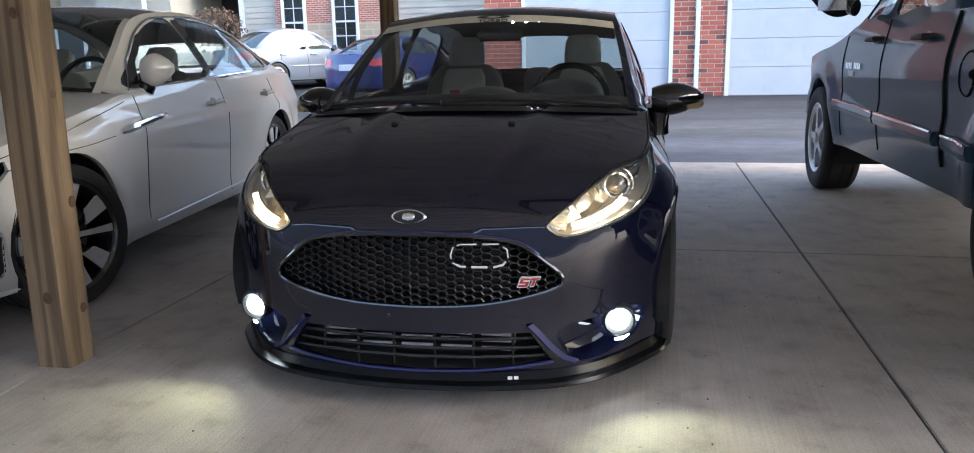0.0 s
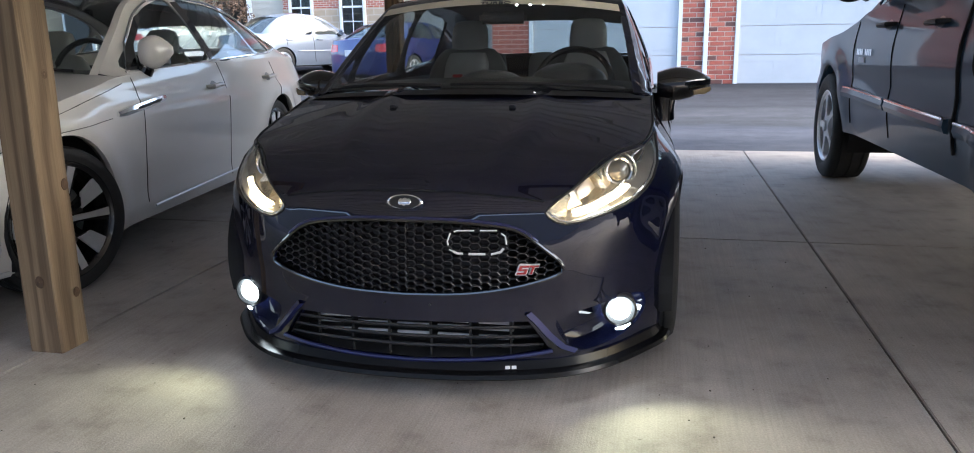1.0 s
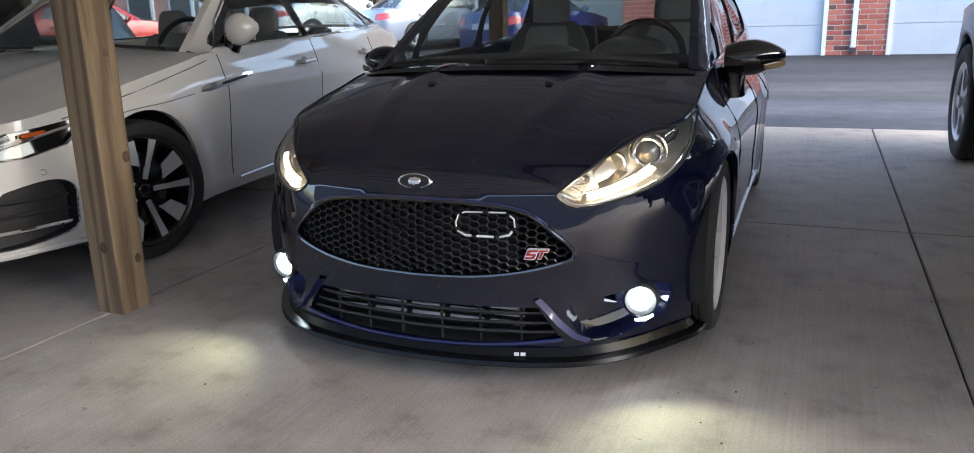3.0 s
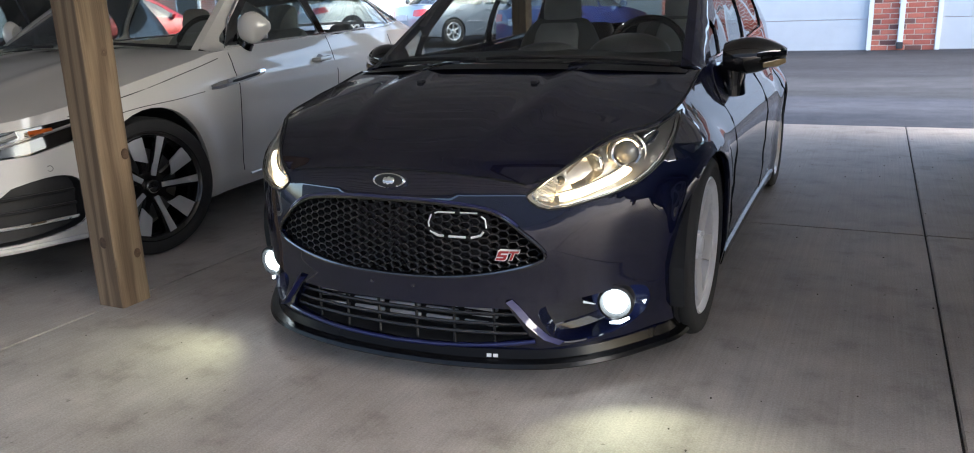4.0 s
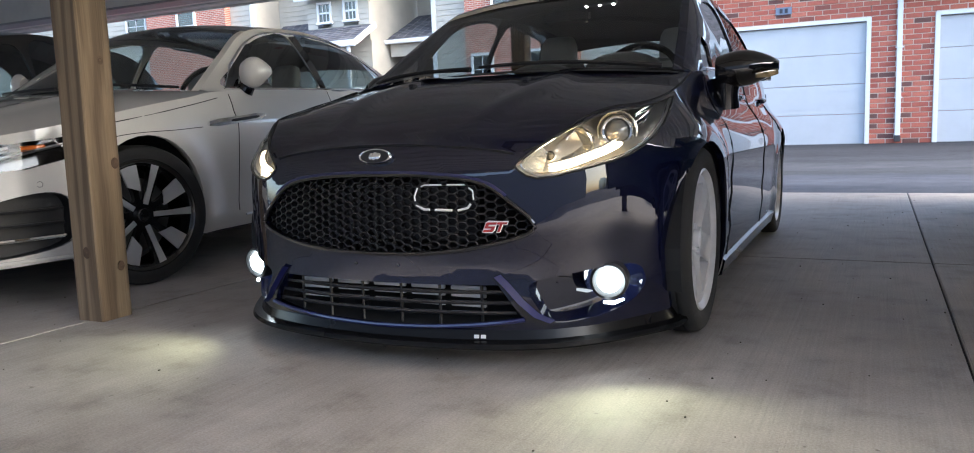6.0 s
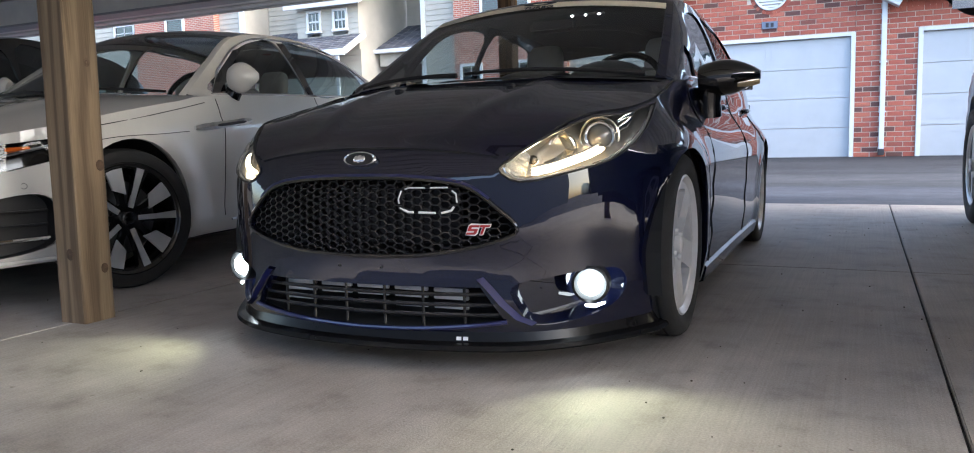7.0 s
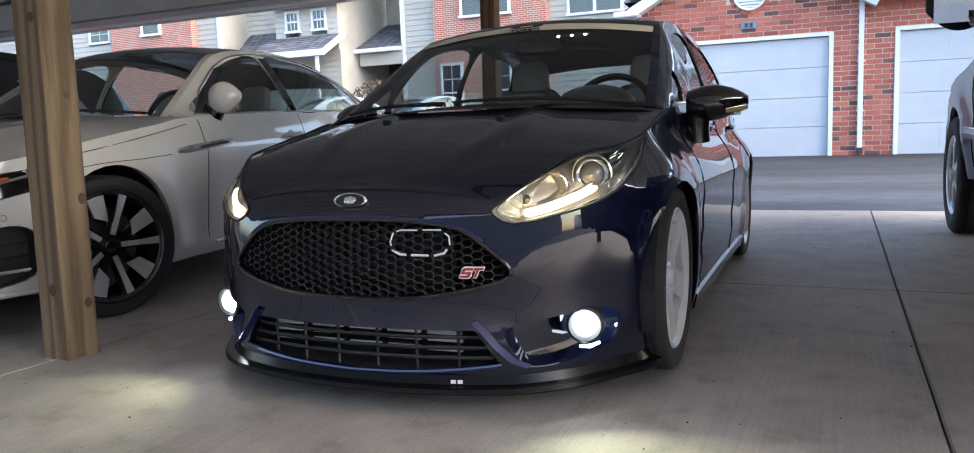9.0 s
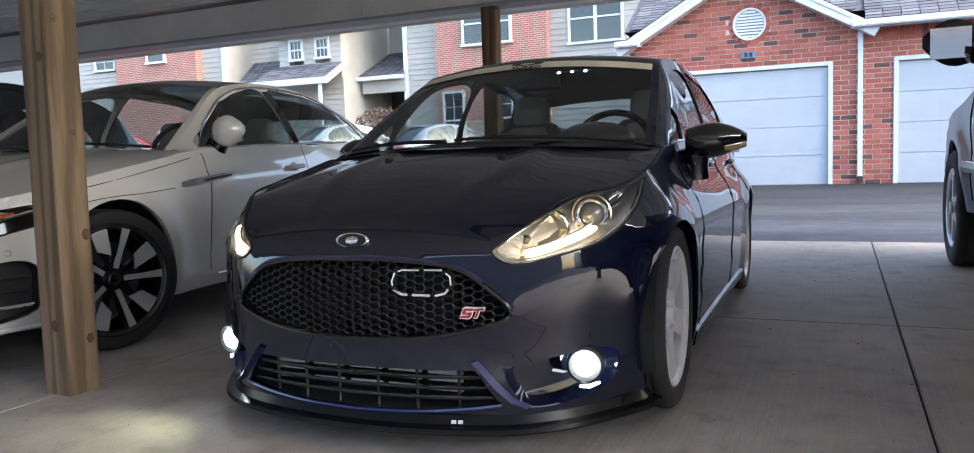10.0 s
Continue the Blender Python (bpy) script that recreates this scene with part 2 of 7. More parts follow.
# ---- mesh helpers ----
def mesh_ob(name, bm, material, parent=None, label="", smooth=False):
    me = bpy.data.meshes.new(name)
    bm.normal_update()
    bm.to_mesh(me)
    bm.free()
    for mt in material if isinstance(material, (list, tuple)) else [material]:
        me.materials.append(mt)
    if smooth:
        me.polygons.foreach_set("use_smooth", [True] * len(me.polygons))
        me.set_sharp_from_angle(angle=radians(smooth if smooth > 1 else 40))
    ob = new(name, me)
    if parent:
        ob.parent = parent
    if label:
        ob["label"] = label
    return ob


def part(name, bm, material, parent, label="", smooth=40):
    return mesh_ob(name, bm, material, parent, label, smooth)


def empty(name, m=None):
    ob = new(name)
    ob.matrix_world = m or Matrix()
    return ob


def box(bm, x0, x1, y0, y1, z0, z1, bevel=0.0, m=None):
    r = bmesh.ops.create_cube(bm, size=1)
    vs = r["verts"]
    for v in vs:
        v.co = Vector((x0 + (v.co.x + 0.5) * (x1 - x0), y0 + (v.co.y + 0.5) * (y1 - y0), z0 + (v.co.z + 0.5) * (z1 - z0)))
    es = list({e for v in vs for e in v.link_edges})
    if bevel:
        vs = bmesh.ops.bevel(bm, geom=es + vs, offset=bevel, segments=2, affect="EDGES", clamp_overlap=True)["verts"]
    if m:
        bmesh.ops.transform(bm, matrix=m, verts=vs)
    return vs


def boxed(*a, bevel=0.0, m=None):
    bm = bmesh.new()
    box(bm, *a, bevel=bevel, m=m)
    return bm


def tube(bm, pts, r, n=8, closed=False, flat=1.0):
    pts = [Vector(p) for p in pts]
    rings = []
    for i, p in enumerate(pts):
        a = pts[i - 1] if i or closed else p
        b = pts[(i + 1) % len(pts)] if i < len(pts) - 1 or closed else p
        d = (b - a).normalized()
        u = d.cross(Vector((0, 0, 1)) if abs(d.z) < 0.9 else Vector((0, 1, 0))).normalized()
        w = u.cross(d)
        rr = r[i] if isinstance(r, (list, tuple)) else r
        rings.append([bm.verts.new(p + (u * math.cos(k * math.tau / n) + w * math.sin(k * math.tau / n) * flat) * rr) for k in range(n)])
    for i in range(len(rings) - (0 if closed else 1)):
        a, b = rings[i], rings[(i + 1) % len(rings)]
        for k in range(n):
            bm.faces.new((a[k], a[(k + 1) % n], b[(k + 1) % n], b[k]))
    if not closed:
        bm.faces.new(rings[0][::-1])
        bm.faces.new(rings[-1])


def lathe(bm, prof, n=48, axis="X", m=None):
    """prof: (along the axis, radius)."""
    rings = []
    for a, r in prof:
        ring = []
        for k in range(n):
            c, s = math.cos(k * math.tau / n) * r, math.sin(k * math.tau / n) * r
            co = Vector((a, c, s)) if axis == "X" else Vector((c, a, s)) if axis == "Y" else Vector((c, s, a))
            ring.append(bm.verts.new(m @ co if m else co))
        rings.append(ring)
    for a, b in zip(rings, rings[1:]):
        for k in range(n):
            bm.faces.new((a[k], a[(k + 1) % n], b[(k + 1) % n], b[k]))
    return rings


def spline(pts, n):
    """Catmull-Rom through points of any dimension."""
    p = np.array(pts, float)
    p = np.vstack([2 * p[0] - p[1], p, 2 * p[-1] - p[-2]])
    out = []
    for i in range(1, len(p) - 2):
        for u in np.arange(n) / n:
            a, b, c, d = p[i - 1], p[i], p[i + 1], p[i + 2]
            out.append(0.5 * (2 * b + (c - a) * u + (2 * a - 5 * b + 4 * c - d) * u * u + (3 * b - a - 3 * c + d) * u ** 3))
    out.append(p[-2])
    return np.array(out)


def inside(poly, pts):
    poly, pts = np.asarray(poly, float), np.asarray(pts, float)
    x, y = pts[:, 0], pts[:, 1]
    r = np.zeros(len(pts), bool)
    px, py = poly[:, 0], poly[:, 1]
    qx, qy = np.roll(px, 1), np.roll(py, 1)
    for i in range(len(poly)):
        if py[i] == qy[i]:
            continue
        cond = (py[i] > y) != (qy[i] > y)
        r ^= cond & (x < (qx[i] - px[i]) * (y - py[i]) / (qy[i] - py[i]) + px[i])
    return r


def dense(poly, step):
    poly = np.asarray(poly, float)
    out = []
    for a, b in zip(poly, np.roll(poly, -1, 0)):
        k = max(1, int(np.ceil(np.linalg.norm(b - a) / step)))
        out += [a + (b - a) * i / k for i in range(k)]
    return np.array(out)


def smooth_loop(pts, n=6):
    p = list(pts)
    s = spline(p[-2:] + p + p[:2], n)
    return s[n * 2:n * (2 + len(p))]


def sheet(poly, holes, mapping, step=0.05, lip=0.0, bm=None):
    """Fills a flat outline with holes by triangles and lays it on a curved surface; lip: depth of the turned-in edge."""
    from mathutils.geometry import delaunay_2d_cdt
    loops = [dense(poly, step)] + [dense(h, step * 0.7) for h in holes]
    pts, edges = [], []
    for lp in loops:
        o = len(pts)
        pts += [Vector(p) for p in lp]
        edges += [(o + i, o + (i + 1) % len(lp)) for i in range(len(lp))]
    lo, hi = loops[0].min(0), loops[0].max(0)
    gx, gy = np.meshgrid(np.arange(lo[0] + step / 2, hi[0], step), np.arange(lo[1] + step / 2, hi[1], step))
    g = np.stack([gx.ravel() + 0.1 * step * np.sin(gy.ravel() * 77), gy.ravel()], 1)
    ok = inside(loops[0], g)
    for h in loops[1:]:
        ok &= ~inside(h, g)
    allb = np.vstack(loops)
    g = g[ok]
    if len(g):
        near = np.array([np.min(((allb - q) ** 2).sum(1)) for q in g])
        g = g[near > (0.45 * step) ** 2]
    pts += [Vector(p) for p in g]
    vs, _, faces, *_ = delaunay_2d_cdt(pts, edges, [], 0, 1e-6)
    vs = np.array([(v.x, v.y) for v in vs])
    fc = np.array([f for f in faces if len(f) == 3])
    cen = vs[fc].mean(1)
    ok = inside(loops[0], cen)
    for h in loops[1:]:
        ok &= ~inside(h, cen)
    bm = bm or bmesh.new()
    made = {}
    for f in fc[ok]:
        for i in f:
            if i not in made:
                made[i] = bm.verts.new(mapping(*vs[i], 0.0))
        try:
            bm.faces.new([made[i] for i in f])
        except ValueError:
            pass
    if lip:
        for lp in loops:
            a = [bm.verts.new(mapping(*p, 0.0)) for p in lp]
            b = [bm.verts.new(mapping(*p, -lip)) for p in lp]
            for i in range(len(lp)):
                j = (i + 1) % len(lp)
                bm.faces.new((a[i], a[j], b[j], b[i]))
    return bm


def text_bm(body, size, extrude=0.002, shear=0.0):
    cu = bpy.data.curves.new("t", "FONT")
    cu.body, cu.size, cu.extrude, cu.align_x, cu.align_y, cu.shear = body, size, extrude, "CENTER", "CENTER", shear
    ob = bpy.data.objects.new("t", cu)
    me = ob.to_mesh()
    bm = bmesh.new()
    bm.from_mesh(me)
    ob.to_mesh_clear()
    bpy.data.objects.remove(ob)
    return bm


# ---- ground and carport ----
SKEW = pose(0, 0, 0, 0, 0, -0.9)   # the slab's joints lie 0.9 degrees off the parked car's axis


def rise(x, y):
    return max(0.0, y - 5.3) * (0.0135 + min(10.0, max(0.0, -(x + 2))) * 0.0035) if y < 24 else 18.7 * (0.0135 + min(10.0, max(0.0, -(x + 2))) * 0.0035)


bm = bmesh.new()
xs = [-400, -120, -50, -30, -22, -16, -12, -9, -6, -4, -2, 0, 3, 8, 15, 40, 120, 400]
ys = [-400, -120, -40, -20, -10, -6.5, 0, 5.3, 7, 9, 11, 13, 15, 17, 19, 21, 24, 40, 120, 400]
grid = [[bm.verts.new((x, y, -0.03 + rise(x, y))) for x in xs] for y in ys]
for i in range(len(ys) - 1):
    for j in range(len(xs) - 1):
        bm.faces.new((grid[i][j], grid[i][j + 1], grid[i + 1][j + 1], grid[i + 1][j]))
tagged(mesh_ob("ground", bm, ASPH, smooth=True), "dark worn asphalt of the parking lane", "ground", kind="structure")

slab = empty("floor", SKEW)
tagged(slab, "grey broomed concrete slab with saw-cut joints", "floor", kind="structure")
JX = [-7.62, -4.52, -1.455, 1.59, 4.66, 7.76]
JY = [-6.1, -2.3, 1.545, 5.29]
for i in range(len(JX) - 1):
    for j in range(len(JY) - 1):
        g = 0.004
        part("slab_panel", boxed(JX[i] + g, JX[i + 1] - g, JY[j] + g, JY[j + 1] - g, -0.12, 0.0, bevel=0.004), CONC, slab, smooth=0)
part("joint_filler", boxed(JX[0], JX[-1], JY[0], JY[-1], -0.11, -0.012), plain("joint_dirt", (0.035, 0.03, 0.026), 0.95), slab, "dark dirt in the joints")


def post(name, x, y, top, mat, label, knots=()):
    w = 0.071
    base = empty(name, SKEW @ Matrix.Translation((x, y, 0)))
    tagged(base, label, "post", group="carport posts")
    bm = bmesh.new()
    rings = []
    for k in range(25):
        z = top * k / 24
        ox, oy = 0.004 * math.sin(z * 2.1 + x), 0.003 * math.sin(z * 1.3 + y)
        rings.append([bm.verts.new((ox + sx * w + (0.0015 * math.sin(z * 11 + sx * 3)), oy + sy * w, z)) for sx, sy in
                      ((-0.92, -1), (0.92, -1), (1, -0.92), (1, 0.92), (0.92, 1), (-0.92, 1), (-1, 0.92), (-1, -0.92))])
    for a, b in zip(rings, rings[1:]):
        for k in range(8):
            bm.faces.new((a[k], a[(k + 1) % 8], b[(k + 1) % 8], b[k]))
    bm.faces.new(rings[0][::-1])
    bm.faces.new(rings[-1])
    part("timber", bm, mat, base, smooth=0)
    for kx, face, kz, r in knots:
        bm = bmesh.new()
        m = pose(kx, -w - 0.0025, kz, 90) if face == "front" else pose(w + 0.0025, kx, kz, 90, 0, 90)
        prof = [(0.0, r), (0.0018, r * 0.92), (0.0012, r * 0.7), (0.002, r * 0.45), (0.001, 0.001)]
        lathe(bm, prof, 20, "Z", m @ Matrix.Diagonal((1, 1.25, 1, 1)))
        part("knot", bm, KNOT, base, "dark round knot")
    return base


post("timber_post", -1.445, -0.53, 2.5, WOOD, "square treated pine post with dark knots standing on the slab",
     [(0.012, "front", 0.275, 0.019), (0.03, "side", 0.21, 0.016), (0.045, "side", 0.62, 0.018), (0.02, "side", 1.02, 0.014), (0.04, "front", 1.3, 0.016), (-0.03, "side", 1.45, 0.018)])
for x, y in ((-7.7, -0.535), (4.72, -0.535)):
    post("timber_post", x, y, 2.5, WOOD, "square treated pine post of the carport")
for x in (-7.9, -1.69, 4.6):
    post("timber_post", x, 4.3, 2.29, WOOD_DK, "dark weathered pine post under the carport beam")

beam = empty("carport_beam", SKEW)
tagged(beam, "cream painted steel fascia beam on timber posts", "beam")
for a, b in ((-16, -9.3), (-9.3, -3.05), (-3.05, 3.2), (3.2, 5.0)):
    part("fascia_sheet", boxed(a + 0.002, b - 0.002, 4.2, 4.24, 2.31, 2.62, bevel=0.004), SOFFIT, beam, smooth=0)
    part("fascia_sheet", boxed(a + 0.002, b - 0.002, 4.36, 4.40, 2.31, 2.62, bevel=0.004), SOFFIT, beam, smooth=0)
part("soffit_strip", boxed(-16, 5.0, 4.17, 4.43, 2.285, 2.312, bevel=0.004), plain("grey_flashing", (0.33, 0.32, 0.31), 0.5), beam, "grey metal flashing")
mid = empty("carport_beam", SKEW)
tagged(mid, "timber beam over the middle row of posts", "beam")
part("timber", boxed(-16, 5.0, -0.6, -0.47, 2.5, 2.6), WOOD_DK, mid, smooth=0)

# Overhangs past beam and posts are unseen, sized to shade slab and nose.
bm = bmesh.new()
y = -4.55
while y < 6.4:
    for w, z in ((0.22, 2.66), (0.03, 2.645), (0.03, 2.66), (0.03, 2.645)):
        box(bm, -16.0, 4.95, y, y + w - 0.002, z, z + 0.02)
        y += w
tagged(mesh_ob("ceiling", bm, SOFFIT), "cream ribbed steel roof panels of the carport", "ceiling", kind="structure").matrix_world = SKEW
bm = bmesh.new()
box(bm, -16.1, 5.05, -4.65, 6.55, 2.69, 2.72)
tagged(mesh_ob("carport_roof", bm, SHINGLE), "dark sheet roof on top of the carport", "roof", kind="structure").matrix_world = SKEW
fe = empty("carport_fascia", SKEW)
tagged(fe, "cream fascia along the carport roof edge", "fascia", kind="structure")
part("board", boxed(-16.1, 5.05, -4.65, -4.61, 2.45, 2.72), SOFFIT, fe)


# Unseen wall added behind the camera; it darkens reflections in the car's nose.
back = mesh_ob("wall_south", boxed(-32, 30, -15.4, -15.0, -0.05, 6.8), plain("grey_blocker", (0.17, 0.18, 0.20), 0.8))
tagged(back, "unseen grey wall added to keep low sky out of reflections", "wall", kind="structure")


# ---- garage ----
GY = 15.5
GZ = rise(0, GY) - 0.03


def brick_wall(parent, x0, x1, z0, z1, holes, y, keep, depth=0.09):
    """Utility brick in running bond. keep(x, z): bricks built as pieces of their own; the rest go into one mesh."""
    bw, bh, j = 0.288, 0.086, 0.017
    base = bmesh.new()
    box(base, -bw / 2, bw / 2, -depth / 2, depth / 2, -bh / 2, bh / 2, bevel=0.004)
    me = bpy.data.meshes.new("brick")
    base.to_mesh(me)
    base.free()
    me.materials.append(BRICK)
    rng = random.Random(4)
    rest = bmesh.new()
    row, z, made = 0, z0 + bh / 2, 0
    while z < z1:
        x = x0 - (bw + j) * (0.5 if row % 2 else 0)
        while x < x1:
            spans = [(max(x, x0), min(x + bw, x1))]
            for hx0, hx1, hz0, hz1 in holes:
                if hz0 < z + bh * 0.3 and z - bh * 0.3 < hz1:
                    nxt = []
                    for a, b in spans:
                        if b <= hx0 or a >= hx1:
                            nxt.append((a, b))
                        else:
                            if a < hx0:
                                nxt.append((a, hx0))
                            if b > hx1:
                                nxt.append((hx1, b))
                    spans = nxt
            for a, b in spans:
                if b - a < 0.03 or not keep((a + b) / 2, z):
                    continue
                m = Matrix.Translation(((a + b) / 2, y + rng.uniform(-0.003, 0.003), z)) @ Matrix.Diagonal(((b - a) / bw, 1, 1, 1))
                if made < 300 and (a + b) / 2 > 0.2:
                    ob = new("brick", me)
                    ob.parent = parent
                    ob.matrix_basis = m
                    made += 1
                else:
                    vs = bmesh.ops.create_cube(rest, size=1)["verts"]
                    bmesh.ops.transform(rest, matrix=m @ Matrix.Diagonal((bw, depth, bh, 1)), verts=vs)
            x += bw + j
        z += bh + j
        row += 1
    return rest


DOORS = [(-1.98, 1.40), (2.56, 5.96), (7.1, 10.5)]
DT = 2.66
garage = empty("garage_building")
tagged(garage, "red brick garage block with white sectional doors", "garage")
APEX, APZ, EAVE = -0.42, 4.72, 3.32
gable = lambda x, z: z < EAVE or (abs(x - APEX) < (APZ - z) * 2.45 / (APZ - EAVE) and z < APZ)
vent = lambda x, z: math.hypot(x + 0.24, z - 3.58) > 0.38
rest = brick_wall(garage, -2.85, 10.9, GZ, 4.7, [(a - 0.02, b + 0.02, 0, DT + 0.02) for a, b in DOORS], GY + 0.045, lambda x, z: gable(x, z) and vent(x, z))
tagged(part("brickwork", rest, brick_piece_mat(True), garage, smooth=0), kind="stuff")
bm = bmesh.new()
for a, b, c, d in [(-2.84, DOORS[0][0] - 0.01, GZ, EAVE), (DOORS[0][1] + 0.01, DOORS[1][0] - 0.01, GZ, EAVE), (DOORS[1][1] + 0.01, DOORS[2][0] - 0.01, GZ, EAVE), (DOORS[2][1] + 0.01, 10.89, GZ, EAVE)] + [(p, q, DT, EAVE) for p, q in DOORS]:
    part("core_block", boxed(a, b, GY + 0.012, GY + 0.2, c, d), MORTAR, garage, "tan mortar between the bricks", smooth=0)
v = [bm.verts.new(p) for p in ((-2.84, GY + 0.013, EAVE), (1.99, GY + 0.013, EAVE), (APEX, GY + 0.013, APZ))]
bm.faces.new(v)
part("gable_core", bm, MORTAR, garage, "tan mortar between the bricks", smooth=0)
bm = bmesh.new()
for x0, x1 in ((-2.84, -2.7), (10.75, 10.89)):
    box(bm, x0, x1, GY + 0.2, GY + 6, GZ, EAVE)
box(bm, -2.84, 10.89, GY + 6, GY + 6.2, GZ, EAVE)
part("side_wall", bm, BRICKH, garage, smooth=0)
# soldier course under the eave and ring of headers round the vent
for k in range(75):
    x = 2.02 + k * 0.103
    if x < 10.8:
        part("brick", boxed(x, x + 0.092, GY - 0.004, GY + 0.08, EAVE - 0.31, EAVE - 0.02, bevel=0.003), BRICK, garage, smooth=0)
for k in range(34):
    a = k / 34 * math.tau
    part("brick", boxed(-0.034, 0.034, -0.006, 0.08, 0.345, 0.43, bevel=0.003, m=Matrix.Translation((-0.24, GY, 3.58)) @ pose(0, 0, 0, 0, math.degrees(a))), BRICK, garage, smooth=0)
vent_ob = empty("gable_vent", Matrix.Translation((-0.24, GY - 0.01, 3.58)))
tagged(vent_ob, "round white louvred gable vent", "vent")
bm = bmesh.new()
lathe(bm, [(0.03, 0.345), (-0.02, 0.345), (-0.025, 0.325), (-0.01, 0.295), (0.02, 0.29)], 40, "Y")
part("frame", bm, TRIM, vent_ob)
for k in range(9):
    z = -0.255 + k * 0.064
    w = math.sqrt(max(0, 0.29 ** 2 - z * z))
    part("louvre", boxed(-w, w, -0.004, 0.004, -0.03, 0.03, m=pose(0, 0.005, z, -35)), TRIM, vent_ob)
bm = bmesh.new()
lathe(bm, [(0.03, 0.3), (0.03, 0.001)], 40, "Y")
part("backing", bm, TRIM, vent_ob)
plate = empty("number_sign", Matrix.Translation((-0.26, GY - 0.01, 2.93)))
tagged(plate, "small blue-grey number sign on the brick", "sign")
part("plate", boxed(-0.16, 0.16, -0.012, 0.012, -0.075, 0.075, bevel=0.004), plain("sign_blue", (0.16, 0.2, 0.28), 0.5), plate)
for dx in (-0.05, 0.05):
    part("bar", boxed(dx - 0.03, dx + 0.03, -0.018, -0.011, -0.045, 0.045), plain("sign_dark", (0.02, 0.02, 0.03), 0.5), plate, "dark bar")

for n, (a, b) in enumerate(DOORS):
    d = empty("garage_door_%d" % (n + 1), Matrix.Translation((0, GY + 0.08, GZ)))
    tagged(d, "white sectional garage door, closed, in a white frame" if n != 1 else "white sectional garage door with its top section slightly lowered", "garage door", kind="structure")
    top = DT - GZ
    for nm, c in (("jamb", (a - 0.012, a + 0.075, -0.11, 0.02, 0, top)), ("jamb", (b - 0.075, b + 0.012, -0.11, 0.02, 0, top)), ("head", (a + 0.075, b - 0.075, -0.11, 0.02, top - 0.075, top))):
        part(nm, boxed(*c, bevel=0.006), TRIM, d)
    h = (top - 0.085) / 4
    for k in range(4):
        sec = part("section", boxed(a + 0.078, b - 0.078, -0.03, 0.01, 0.005 + k * h, k * h + h - 0.002, bevel=0.005), DOORW, d)
        nn = 4
        pw = (b - a - 0.2) / nn
        for q in range(nn):
            px = a + 0.1 + q * pw
            bm = bmesh.new()
            z0, z1 = k * h + h * 0.2, k * h + h * 0.8
            for s in ((px + 0.05, px + pw - 0.05, z0, z0 + 0.018), (px + 0.05, px + pw - 0.05, z1 - 0.018, z1), (px + 0.05, px + 0.068, z0 + 0.018, z1 - 0.018), (px + pw - 0.068, px + pw - 0.05, z0 + 0.018, z1 - 0.018)):
                box(bm, s[0], s[1], -0.034, -0.029, s[2], s[3], bevel=0.002)
            part("raised_panel", bm, DOORW, sec)
    part("seal", boxed(a + 0.078, b - 0.078, -0.035, 0.012, -0.01, 0.012), plain("grey_seal", (0.25, 0.25, 0.26), 0.6), d)

roof = empty("garage_roof")
tagged(roof, "grey shingle garage roof with white rake boards and gutter", "roof", kind="structure")
rp = 0.58   # main roof pitch
YR = GY + 3.8


def slope(y):
    return EAVE + 0.04 + (y - GY + 0.35) * rp


rng = random.Random(8)


def shingles(parent, quad, rows, length, mat):
    """Courses of shingles between two lower and two upper corners."""
    a, b, c, d = (Vector(q) for q in quad)
    nrm = (b - a).cross(d - a).normalized()
    bm = bmesh.new()
    for r in range(rows):
        f0, f1 = r / rows, (r + 1.12) / rows
        lo0, lo1 = a.lerp(d, f0), b.lerp(c, f0)
        up0, up1 = a.lerp(d, min(1, f1)), b.lerp(c, min(1, f1))
        n = max(2, int((lo1 - lo0).length / length))
        off = rng.random() / n
        for k in range(n):
            u0, u1 = max(0, (k - off + 0.5) / n), min(1, (k + 1 - off + 0.46) / n)
            if u1 <= u0:
                continue
            lift = nrm * (0.014 + rng.random() * 0.006)
            q = [lo0.lerp(lo1, u0) + lift, lo0.lerp(lo1, u1) + lift, up0.lerp(up1, u1) + nrm * 0.002, up0.lerp(up1, u0) + nrm * 0.002]
            vs = [bm.verts.new(p) for p in q]
            bm.faces.new(vs)
            w = [bm.verts.new(p - nrm * 0.016) for p in q[:2]]
            bm.faces.new((w[0], w[1], vs[1], vs[0]))
    ob = part("shingles", bm, mat, parent, smooth=0)
    tagged(ob, kind="stuff")
    return ob


SH = SHINGLE.copy()
SH.name = "grey_shingle_courses"
t = SH.node_tree
geo = t.nodes.new("ShaderNodeNewGeometry")
t.links.new(ramp_of(t, geo.outputs["Random Per Island"], [(0.0, (0.065, 0.066, 0.078)), (0.5, (0.10, 0.10, 0.115)), (1.0, (0.15, 0.15, 0.165))]), t.nodes["Principled BSDF"].inputs["Base Color"])
shingles(roof, ((1.85, GY - 0.35, EAVE + 0.04), (11.1, GY - 0.35, EAVE + 0.04), (11.1, YR, slope(YR)), (1.85, YR, slope(YR))), 30, 0.32, SH)
